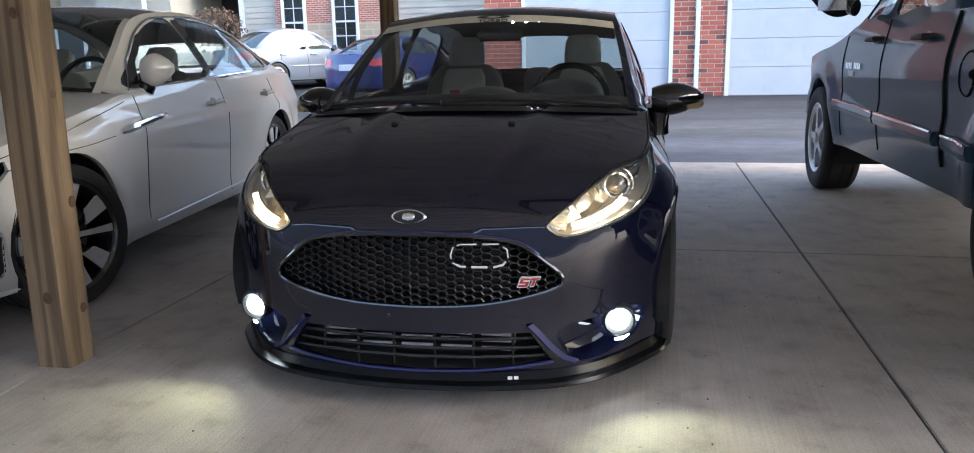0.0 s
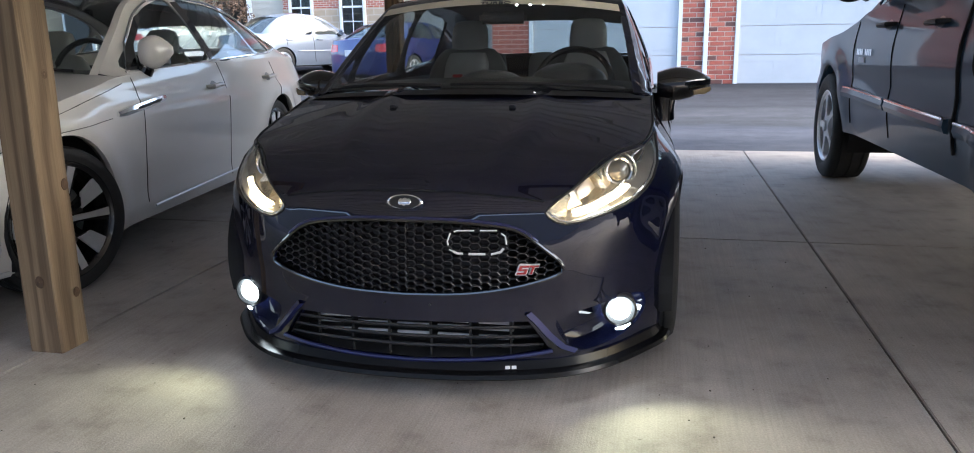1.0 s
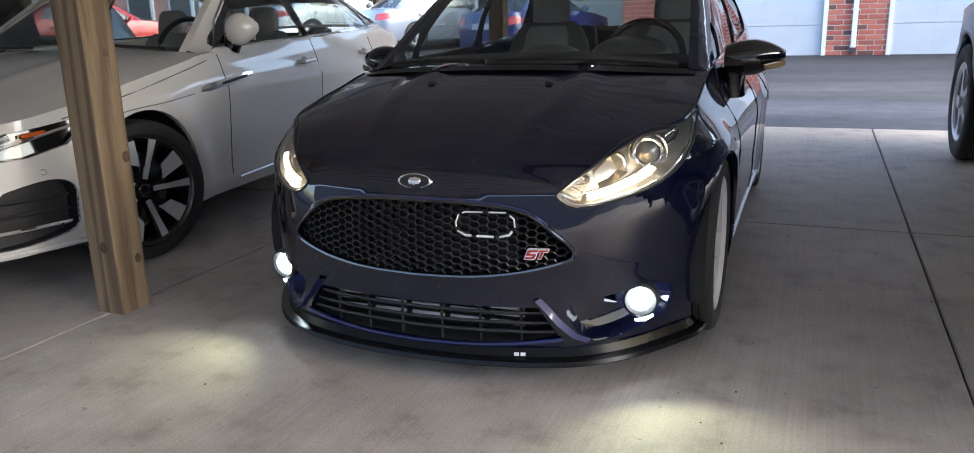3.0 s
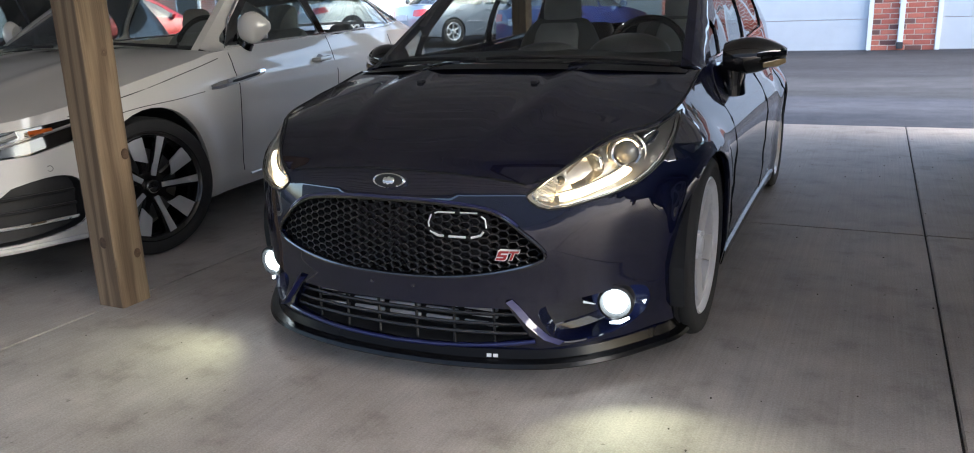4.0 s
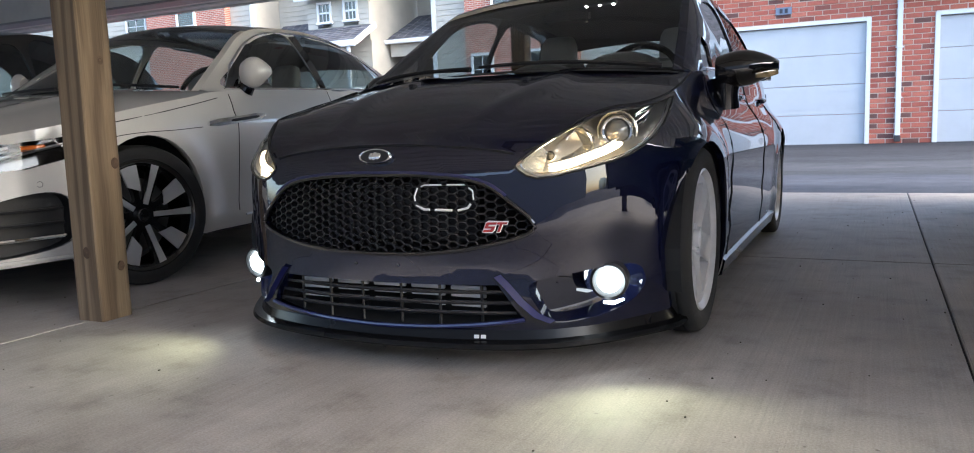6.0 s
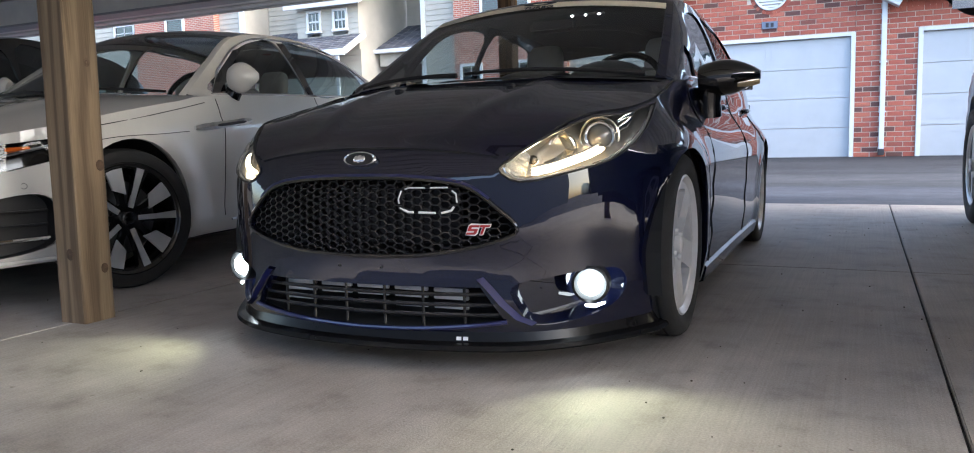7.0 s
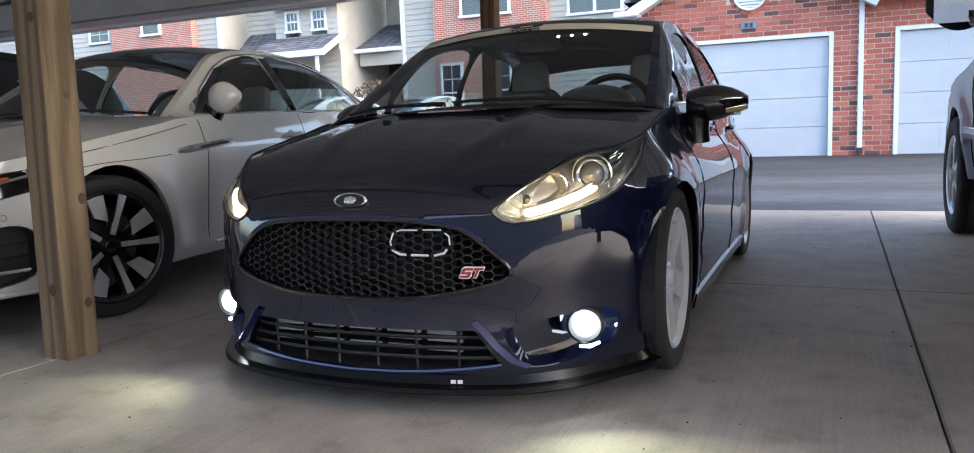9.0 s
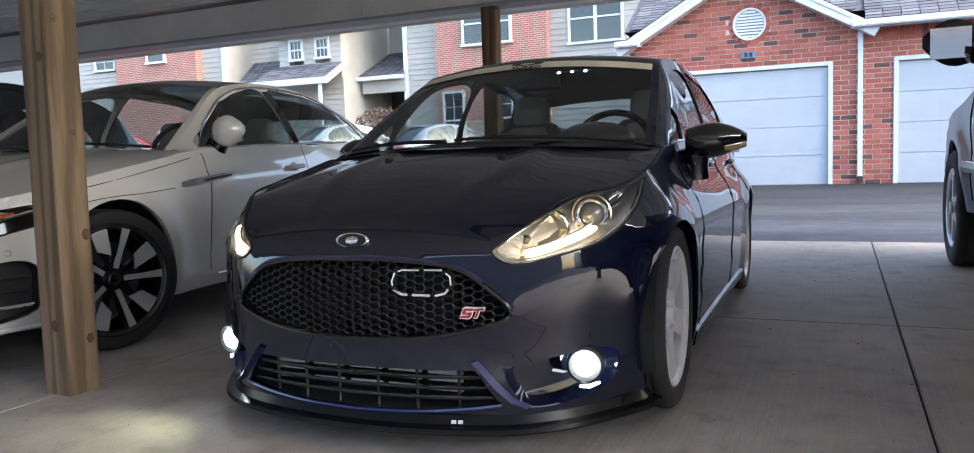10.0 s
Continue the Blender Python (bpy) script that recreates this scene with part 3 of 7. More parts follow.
shingles(roof, ((-3.05, GY + 0.3, slope(GY + 0.3)), (1.85, GY + 0.3, slope(GY + 0.3)), (1.85, YR, slope(YR)), (-3.05, YR, slope(YR))), 25, 0.32, SH)
bm = bmesh.new()
v = [bm.verts.new(p) for p in ((-3.04, GY + 0.3, slope(GY + 0.3) - 0.04), (11.09, GY + 0.3, slope(GY + 0.3) - 0.04), (11.09, YR, slope(YR) - 0.04), (-3.04, YR, slope(YR) - 0.04), (-3.04, GY + 7.8, EAVE), (11.09, GY + 7.8, EAVE))]
bm.faces.new(v[:4])
bm.faces.new((v[3], v[2], v[5], v[4]))
bm.faces.new((v[0], v[3], v[4]))
bm.faces.new((v[1], v[5], v[2]))
part("deck", bm, SHINGLE, roof, smooth=0)
gp = (APZ + 0.06 - EAVE) / 2.55
YG = GY - 0.32
for sgn in (-1, 1):
    xe, ze = APEX + sgn * 2.7, APZ + 0.1 - 2.7 * gp
    yb0, yb1 = GY + (ze - EAVE) / rp + 0.2, GY + (APZ - EAVE) / rp + 0.2
    lo0, lo1, up1, up0 = (xe, YG, ze), (xe, max(yb0, YG + 0.1), ze), (APEX, yb1, APZ + 0.1), (APEX, YG, APZ + 0.1)
    shingles(roof, (lo0, lo1, up1, up0) if sgn > 0 else (lo1, lo0, up0, up1), 20, 0.32, SH)
    L = math.hypot(2.7, 2.7 * gp)
    ang = math.degrees(math.atan(gp))
    m = Matrix.Translation((APEX, YG + 0.02, APZ + 0.08)) @ pose(0, 0, 0, 0, ang if sgn > 0 else -ang)
    part("rake_board", boxed(0 if sgn > 0 else -L, L if sgn > 0 else 0, -0.03, 0.0, -0.21, 0.0, bevel=0.005, m=m), TRIM, roof)
    part("rake_trim", boxed(0 if sgn > 0 else -L, L if sgn > 0 else 0, -0.05, -0.03, -0.075, 0.004, bevel=0.005, m=m), TRIM, roof)
    part("rake_soffit", boxed(0 if sgn > 0 else -L, L if sgn > 0 else 0, 0.0, 0.30, -0.21, -0.19, m=m), TRIM, roof)
for a, b in ((-3.1, -2.55), (1.75, 11.1)):
    part("gutter", boxed(a, b, GY - 0.48, GY - 0.36, EAVE - 0.05, EAVE + 0.08, bevel=0.02), TRIM, roof, "white metal gutter")
    part("soffit", boxed(a, b, GY - 0.36, GY + 0.0, EAVE - 0.04, EAVE - 0.01), TRIM, roof)
    part("fascia", boxed(a, b, GY - 0.36, GY - 0.335, EAVE - 0.07, EAVE + 0.05), TRIM, roof)
spout = empty("downspout", Matrix.Translation((1.93, GY - 0.05, GZ)))
tagged(spout, "white metal downspout on the brick pier", "downspout")
part("pipe", boxed(-0.05, 0.05, -0.03, 0.04, 0.13, EAVE - GZ - 0.06, bevel=0.01), TRIM, spout)
part("shoe", boxed(-0.06, 0.06, -0.07, 0.03, 0.03, 0.16, bevel=0.01), plain("dark_shoe", (0.03, 0.03, 0.035), 0.6), spout, "dark drain shoe")
for z in (0.9, 1.9):
    part("strap", boxed(-0.075, 0.075, -0.034, 0.03, z, z + 0.03, bevel=0.004), TRIM, spout)

# ---- townhouse row ----
HY = 23.0
house = empty("townhouse_row")
tagged(house, "two-storey townhouses with beige siding and red brick bays", "house")


def siding(parent, x0, x1, z0, z1, y, holes=(), lap=0.19):
    bm = bmesh.new()
    z = z0
    while z < z1 - 0.01:
        zt = min(z1, z + lap)
        spans = [(x0, x1)]
        for a, b, c, d in holes:
            if c < zt - 0.02 and z + 0.02 < d:
                spans = [p for s, e in spans for p in (((s, min(e, a)), (max(s, b), e)) if a < e and b > s else ((s, e),)) if p[1] - p[0] > 0.01]
        for s, e in spans:
            q = [(s, y - 0.025, z), (e, y - 0.025, z), (e, y - 0.004, zt), (s, y - 0.004, zt)]
            vs = [bm.verts.new(p) for p in q]
            bm.faces.new(vs)
            w = [bm.verts.new(p) for p in ((s, y, z), (e, y, z))]
            bm.faces.new((w[0], w[1], vs[1], vs[0]))
        z = zt
    return tagged(part("siding", bm, SIDING, parent, "beige lap siding", smooth=0), kind="stuff")


def window(x0, x1, z0, z1, y, lights=1, bars=(2, 2), label="white-framed sash window with pale curtains"):
    w = empty("house_window", Matrix.Translation(((x0 + x1) / 2, y, (z0 + z1) / 2)))
    tagged(w, label, "window", group="house windows")
    hw, hh = (x1 - x0) / 2, (z1 - z0) / 2
    t = 0.09
    for nm, c in (("frame", (-hw, hw, -0.05, 0.06, hh - t, hh)), ("sill", (-hw - 0.03, hw + 0.03, -0.08, 0.06, -hh, -hh + t)), ("frame", (-hw, -hw + t, -0.05, 0.06, -hh + t, hh - t)), ("frame", (hw - t, hw, -0.05, 0.06, -hh + t, hh - t))):
        part(nm, boxed(*c, bevel=0.008), TRIM, w)
    lw = (2 * hw - 2 * t) / lights
    for k in range(lights):
        a = -hw + t + k * lw
        if k:
            part("mullion", boxed(a - 0.05, a + 0.05, -0.05, 0.06, -hh + t, hh - t, bevel=0.006), TRIM, w)
        part("meeting_rail", boxed(a + 0.03, a + lw - 0.03, -0.035, 0.03, -0.03, 0.03), TRIM, w)
        for i in range(1, bars[0]):
            part("glazing_bar", boxed(a + lw * i / bars[0] - 0.012, a + lw * i / bars[0] + 0.012, -0.012, 0.008, -hh + t, hh - t), TRIM, w)
        for i in range(1, bars[1] * 2):
            z = -hh + t + (2 * hh - 2 * t) * i / (bars[1] * 2)
            if i != bars[1]:
                part("glazing_bar", boxed(a + 0.02, a + lw - 0.02, -0.012, 0.008, z - 0.012, z + 0.012), TRIM, w)
    g = part("pane", boxed(-hw + t * 0.8, hw - t * 0.8, 0.012, 0.018, -hh + t * 0.8, hh - t * 0.8), PANE, w, "reflecting window glass")
    part("curtain", boxed(-hw + t, hw - t, 0.08, 0.1, -hh * 0.1, hh - t), CURTAIN, w, "pale blind")
    part("dim_interior", boxed(-hw + t, hw - t, 0.1, 0.12, -hh + t, hh), ROOM, w, "dark board painted as the dim room behind the glass")
    return w


def brick_bay(x0, x1, z0, z1, y, depth, mat, name="brick_bay"):
    return part(name, boxed(x0, x1, y, y + depth, z0, z1), mat, house, smooth=0)


HB, HT = 0.2, 7.6
W = [(-6.61, -4.73, 4.56, 6.25), (-10.35, -8.49, 4.78, 6.3), (-23.5, -22.5, 5.05, 6.3), (-26.7, -25.5, 5.0, 6.4)]
siding(house, -7.25, -1.5, HB, HT, HY, [W[0]])
window(*W[0], HY - 0.02, 2, (1, 1))
brick_bay(-11.4, -7.25, 2.25, HT, HY - 0.3, 0.35, BRICKH)
brick_bay(-11.4, -7.25, HB, 2.25, HY - 0.34, 0.35, STONE, "stone_base")
for x0, x1 in ((-11.14, -10.28), (-9.35, -8.45)):
    window(x0, x1, 1.25, 3.3, HY - 0.40, 1, (2, 2))
window(*W[1], HY - 0.34, 2, (1, 1))
siding(house, -12.75, -11.4, HB, HT, HY)
part("corner_trim", boxed(-12.85, -12.68, HY - 0.06, HY + 0.02, HB, HT), TRIM, house)
# recessed entry with lean-to roof
siding(house, -14.7, -12.8, 4.0, HT, HY + 2.2)
window(-13.45, -13.0, 4.9, 6.2, HY + 2.18, 1, (2, 2))
# Entry shade is put into this wall's dark colour.
part("porch_back", boxed(-14.7, -12.8, HY + 2.2, HY + 2.3, HB, 4.0), ROOM, house, "entry wall with its shade painted in", smooth=0)
part("porch_lintel", boxed(-14.6, -12.8, HY - 0.1, HY + 0.05, 3.45, 3.95), SIDING, house, smooth=0)
part("porch_gutter", boxed(-14.75, -12.75, HY - 0.35, HY - 0.2, 3.9, 4.05, bevel=0.02), TRIM, house)
shingles(house, ((-14.8, HY - 0.3, 4.05), (-12.8, HY - 0.3, 4.05), (-12.8, HY + 2.2, 5.2), (-14.8, HY + 2.2, 5.2)), 14, 0.3, SH)
part("entry_wall", boxed(-14.85, -14.7, HY - 1.2, HY + 2.2, HB, 4.0), SIDING, house, smooth=0)
# small gabled bump-out with two square windows
bx0, bx1, by = -17.45, -14.75, HY - 1.2
siding(house, bx0, bx1, HB, 5.75, by, [(-17.0, -16.35, 4.7, 5.5), (-15.85, -15.2, 4.7, 5.5)])
window(-17.0, -16.35, 4.7, 5.5, by - 0.02, 1, (3, 1), "small square white-framed window with glazing bars")
window(-15.85, -15.2, 4.7, 5.5, by - 0.02, 1, (3, 1), "small square white-framed window with glazing bars")
part("bump_side", boxed(bx1 - 0.05, bx1, by, HY + 2.2, HB, 6.6), SIDING, house, smooth=0)
shingles(house, ((bx0 - 0.25, by - 0.4, 5.72), (bx1 + 0.3, by - 0.4, 5.72), (bx1 + 0.3, by + 2.4, 7.0), (bx0 - 0.25, by + 2.4, 7.0)), 14, 0.3, SH)
part("bump_fascia", boxed(bx0 - 0.28, bx1 + 0.32, by - 0.46, by - 0.38, 5.55, 5.78, bevel=0.01), TRIM, house)
part("bump_rake", boxed(0, 3.1, -0.03, 0.03, -0.2, 0.0, m=Matrix.Translation((bx1 + 0.3, by - 0.42, 5.78)) @ pose(0, 0, 0, 0, -24.6, 90)), TRIM, house)
shingles(house, ((bx0 - 0.45, by - 1.3, 3.85), (bx1 + 0.2, by - 1.3, 3.85), (bx1 + 0.2, by, 4.55), (bx0 - 0.45, by, 4.55)), 8, 0.3, SH)
part("canopy_fascia", boxed(bx0 - 0.5, bx1 + 0.25, by - 1.38, by - 1.3, 3.68, 3.9, bevel=0.01), TRIM, house)
part("canopy_rake", boxed(0, 1.5, -0.03, 0.03, -0.2, 0.0, m=Matrix.Translation((bx1 + 0.22, by - 1.34, 3.9)) @ pose(0, 0, 0, 0, -28.3, 90)), TRIM, house)
part("canopy_spout", boxed(bx1 - 0.15, bx1 - 0.05, by - 1.3, by - 1.2, HB, 3.7), TRIM, house)
siding(house, -19.8, bx0, HB, HT, HY)
shingles(house, ((-19.7, HY - 1.2, 4.0), (-17.5, HY - 1.2, 4.0), (-17.5, HY, 5.0), (-19.7, HY, 5.0)), 8, 0.3, SH)
part("corner_trim", boxed(-19.95, -19.75, HY - 1.5, HY - 1.4, HB, HT), TRIM, house)
part("return_wall", boxed(-19.8, -19.75, HY - 1.4, HY, HB, HT), SIDING, house, smooth=0)
siding(house, -21.0, -19.8, HB, HT, HY - 1.4)
brick_bay(-25.2, -21.0, HB, HT, HY - 1.7, 0.35, BRICKH)
window(*W[2], HY - 1.74, 1, (1, 1))
siding(house, -29.5, -25.2, HB, HT, HY - 1.4, [W[3]])
window(*W[3], HY - 1.42, 1, (2, 2))
part("corner_trim", boxed(-29.6, -29.45, HY - 1.45, HY - 1.35, HB, HT), TRIM, house)
siding(house, -45, -30.5, HB, HT, HY - 0.5)
for x0, x1, z in ((-21.0, -20.1, 2.3), (-23.0, -22.0, 2.3), (-18.6, -17.7, 2.3)):
    d = part("entry_door", boxed(x0, x1, HY - 1.82, HY - 1.72, 0.35, z), plain("dark_door", (0.03, 0.03, 0.035), 0.4), house, "dark panelled entry door")
    part("door_frame", boxed(x0 - 0.12, x1 + 0.12, HY - 1.78, HY - 1.70, 0.3, z + 0.12), TRIM, d)
bm = bmesh.new()
for x0, x1, y in ((-45, -7.25, HY + 0.1), (-7.25, -1.5, HY + 0.06)):
    box(bm, x0, x1, y + 0.2 if x0 < -20 else y, y + 8, HB, HT) if x0 > -20 else box(bm, -45, -14.9, HY + 0.1, HY + 8, HB, HT)
box(bm, -12.7, -7.25, HY + 0.06, HY + 8, HB, HT)
part("house_core", bm, SIDING, house, smooth=0)
shingles(house, ((-45.3, HY - 2.2, HT), (-1.2, HY - 0.6, HT), (-1.2, HY + 4, HT + 2.8), (-45.3, HY + 4, HT + 2.8)), 24, 0.4, SH)
part("eave", boxed(-45.3, -1.2, HY - 2.2, HY - 2.1, HT - 0.15, HT + 0.05), TRIM, house)


def hedge(x, y, w, h):
    rng = random.Random(3)
    ob = empty("hedge_bush", Matrix.Translation((x, y, rise(x, y) - 0.03)))
    tagged(ob, "rounded leafless brown hedge bush by the house", "bush")
    bm = bmesh.new()
    for k in range(8):
        a = rng.uniform(0, math.tau)
        tube(bm, [(0, 0, 0), (math.cos(a) * w * 0.2, math.sin(a) * w * 0.2, h * 0.4), (math.cos(a) * w * 0.4, math.sin(a) * w * 0.4, h * 0.85)], [0.03, 0.02, 0.008], 5)
    part("stems", bm, TWIG, ob)
    bm = bmesh.new()
    for k in range(2600):
        u = Vector((rng.gauss(0, 1), rng.gauss(0, 1), rng.gauss(0, 1))).normalized() * rng.uniform(0.7, 1.0)
        p = Vector((u.x * w / 2, u.y * w / 2, h * 0.52 + abs(u.z) ** 0.8 * math.copysign(1, u.z) * h * 0.48))
        s = rng.uniform(0.02, 0.05)
        d1 = Vector((rng.gauss(0, 1), rng.gauss(0, 1), rng.gauss(0, 1))).normalized() * s
        d2 = Vector((rng.gauss(0, 1), rng.gauss(0, 1), rng.gauss(0, 1))).normalized() * s
        bm.faces.new([bm.verts.new(p + q) for q in (d1, d2, -d1, -d2)])
    tagged(part("twig_mass", bm, TWIG, ob, smooth=0), kind="stuff")


hedge(-12.6, 20.8, 2.0, 2.05)

# grit and crumbs lying on the slab
rng = random.Random(21)
bm = bmesh.new()
for k in range(260):
    x, y, r = rng.uniform(-2.6, 2.6), rng.uniform(-2.4, 4.8), rng.uniform(0.0012, 0.0042)
    bmesh.ops.create_icosphere(bm, subdivisions=1, radius=r, matrix=Matrix.Translation((x, y, r * 0.5)) @ Matrix.Diagonal((1, rng.uniform(0.6, 1.6), 0.7, 1)))
tagged(mesh_ob("grit", bm, plain("grit", (0.10, 0.085, 0.07), 0.9, vary=0.5)), "dark crumbs of grit on the concrete", "grit", kind="stuff")

SATIN = plain("satin_reflector", (0.86, 0.82, 0.72), 0.22, 0.85, vary=0.05, scale=60)

# ---- cars ----
class Shape:
    """A car's skin: its outline in plan from the nose round to the tail, with insets by height, and the greenhouse's edge."""

    def __init__(self, outline, front, side, rear, top, edge, bow, crown, hood, flares=()):
        o = spline(outline, 14)
        self.s = np.concatenate([[0], np.cumsum(np.linalg.norm(np.diff(o, axis=0), axis=1))])
        self.o = o
        d = np.gradient(o, axis=0)
        d /= np.linalg.norm(d, axis=1)[:, None]
        self.n = np.stack([d[:, 1], -d[:, 0]], 1)
        self.front, self.side, self.rear = (np.array(a, float).T for a in (front, side, rear))
        self.edge = spline(edge, 8)
        self.eu = np.linspace(0, len(edge) - 1, len(self.edge))
        self.bow, self.crown = (np.array(a, float).T for a in (bow, crown))
        self.hood, self.top = spline(hood, 8).T, spline(top, 8).T
        self.hood[0], self.top[0] = np.maximum.accumulate(self.hood[0]), np.maximum.accumulate(self.top[0])
        self.flares = flares
        self.end = self.s[-1]
        self.ridge = 0.009

    def s_of(self, y):
        return float(np.interp(y, self.o[:, 1], self.s))

    def at(self, s, z, off=0.0):
        g, a = (-1 if s < 0 else 1), min(abs(s), self.end)
        x, y = np.interp(a, self.s, self.o[:, 0]), np.interp(a, self.s, self.o[:, 1])
        nx, ny = np.interp(a, self.s, self.n[:, 0]), np.interp(a, self.s, self.n[:, 1])
        k = math.hypot(nx, ny)
        nx, ny = nx / k, ny / k
        d = nx * nx * np.interp(z, *self.side) + ny * ny * np.interp(z, *(self.front if ny < 0 else self.rear))
        for fy, fz, fr, depth in self.flares:
            r = math.hypot(y - fy, z - fz) / fr
            d -= depth * math.exp(-((r - 1.0) / 0.22) ** 2) * nx * nx
        d -= off
        return Vector((g * (x - nx * d), y - ny * d, z))

    def ztop(self, s):
        a = min(abs(s), self.end)
        return float(np.interp(np.interp(a, self.s, self.o[:, 1]), *self.top))

    def rim(self, u):
        return np.array([np.interp(u, self.eu, self.edge[:, k]) for k in range(3)])

    def over(self, u, f, off=0.0):
        """Windscreen, roof and rear glass: u along the edge, f across (-1 to 1)."""
        x, y, z = self.rim(u)
        q = 1 - f * f
        return Vector((x * f, y - np.interp(u, *self.bow) * q - off * 0.5, z + np.interp(u, *self.crown) * q + off))

    def cab(self, y, z, off=0.0):
        """The side of the greenhouse, at a place in side view."""
        ez = np.interp(y, self.edge[:, 1], self.edge[:, 2])
        ex = np.interp(y, self.edge[:, 1], self.edge[:, 0])
        s = self.s_of(y)
        zb = self.ztop(s)
        xb = self.at(s, zb).x
        f = min(1.0, max(0.0, (z - zb) / max(0.02, ez - zb)))
        return Vector((xb + (ex - xb) * f + 0.02 * f * (1 - f) * 4 * min(1, (ez - zb) / 0.3) + off, y, z))

    def bonnet(self, s, f, off=0.0):
        e = self.at(s, self.ztop(s))
        zc = max(np.interp(e.y, *self.hood), e.z)
        q = 1 - abs(f) ** 2.4
        ridge = self.ridge * math.exp(-((abs(f) - 0.47 + 0.08 * (e.y + 0.6)) / 0.07) ** 2) * min(1.0, max(0.0, (e.y + 0.62) / 0.3))
        return Vector((e.x * f, e.y, e.z + (zc - e.z) * q + ridge + off))


def mirrored(bm):
    g = bmesh.ops.duplicate(bm, geom=bm.verts[:] + bm.edges[:] + bm.faces[:])["geom"]
    vs = [v for v in g if isinstance(v, bmesh.types.BMVert)]
    for v in vs:
        v.co.x = -v.co.x
    bmesh.ops.reverse_faces(bm, faces=[f for f in g if isinstance(f, bmesh.types.BMFace)])
    return bm


def oriented(bm, centre=(0, 1.2, 0.5)):
    """Turns all faces outward from a point within."""
    c = Vector(centre)
    bm.normal_update()
    flip = [f for f in bm.faces if f.normal.dot(f.calc_center_median() - c) < 0]
    bmesh.ops.reverse_faces(bm, faces=flip)
    return bm


def patch(fn, us, fs, bm=None):
    bm = bm or bmesh.new()
    rows = [[bm.verts.new(fn(u, f)) for f in fs] for u in us]
    for a, b in zip(rows, rows[1:]):
        for k in range(len(fs) - 1):
            bm.faces.new((a[k], a[k + 1], b[k + 1], b[k]))
    return bm


def body(car, sh, mat, arches, zbot, holes, s_cowl, glass_rows, side_windows, step, glass_mat, screen_mat, roof_mat=None, hood_from=0.02):
    """Panels shared by all cars. arches: (y, z, radius). glass_rows: rim stretches of windscreen, roof and rear glass."""
    S = sh.end
    lower = []
    right = [(0.0, zbot[0])]
    for ay, az, ar in arches:
        c = sh.s_of(ay)
        a0 = math.acos(min(1, (az - zbot[1]) / ar)) if az > zbot[1] else math.pi / 2
        for k in range(25):
            a = math.pi * 1.5 - a0 - (math.tau - 2 * a0) * k / 24
            right.append((c + ar * math.cos(a), az + ar * math.sin(a)))
    right.append((sh.s_of(arches[-1][0]) + 0.62, zbot[1] + 0.02))
    right.append((S - 0.001, zbot[2]))
    tops = [(s, sh.ztop(s)) for s in np.linspace(S - 0.001, 0, 90)]
    half = right + tops
    poly = half[1:-1] + [(0, tops[-1][1])] + [(-a, b) for a, b in reversed(half[1:-1])] + [(0, zbot[0])]
    bm = sheet(poly, holes, lambda a, b, o: sh.at(a, b, o), step, 0.022)
    bmesh.ops.remove_doubles(bm, verts=bm.verts, dist=2e-5)
    b = part("body", oriented(bm), mat, car, smooth=45)
    ss = np.concatenate([np.linspace(hood_from, 0.55, 14) ** 1.0, np.linspace(0.6, s_cowl, 18)])
    part("hood", oriented(patch(lambda u, f: sh.bonnet(u, f), ss, np.linspace(-1, 1, 57))), mat, car, smooth=45)
    # greenhouse
    u0, u1, u2, u3 = glass_rows
    fs = np.linspace(-0.955, 0.955, 21)
    wind = part("windscreen", oriented(patch(lambda u, f: sh.over(u, f, 0.004), np.linspace(u0, u1, 14), fs)), screen_mat, car, "curved windscreen glass")
    wind.visible_shadow = False
    bm = patch(lambda u, f: sh.over(u, f), np.linspace(u1, u2, 20), np.linspace(-1, 1, 21))
    part("roof", oriented(bm), roof_mat or mat, car)
    rg = part("rear_glass", oriented(patch(lambda u, f: sh.over(u, f, 0.003), np.linspace(u2, u3 - 0.15, 10), fs)), glass_mat, car, "rear window glass")
    rg.visible_shadow = False
    for lo, hi in ((-1, -0.95), (0.95, 1)):
        part("front_pillar", oriented(patch(lambda u, f: sh.over(u, f), np.linspace(u0, u1, 14), np.linspace(lo, hi, 3))), mat, car)
        part("rear_pillar", oriented(patch(lambda u, f: sh.over(u, f), np.linspace(u2, u3, 10), np.linspace(lo, hi, 3))), mat, car)
    part("tail_edge", oriented(patch(lambda u, f: sh.over(u, f), np.linspace(u3 - 0.15, u3, 3), np.linspace(-1, 1, 21))), mat, car)
    ys = np.linspace(sh.edge[0, 1], sh.edge[-1, 1], 60)
    poly = [(y, sh.ztop(sh.s_of(y)) - 0.004) for y in ys] + [(p[1], p[2]) for p in sh.edge[::-1]]
    bm = sheet(poly, side_windows, lambda a, b, o: sh.cab(a, b, o), step, 0.02)
    part("cabin_side", oriented(mirrored(bm)), mat, car)
    for w in side_windows:
        for g in (1, -1):
            bm = sheet(w, [], lambda a, b, o: sh.cab(a, b, o - 0.008), 0.12)
            for v in bm.verts:
                v.co.x *= g
            p = part("side_window", oriented(bm), glass_mat, car, "side window glass")
            p.visible_shadow = False
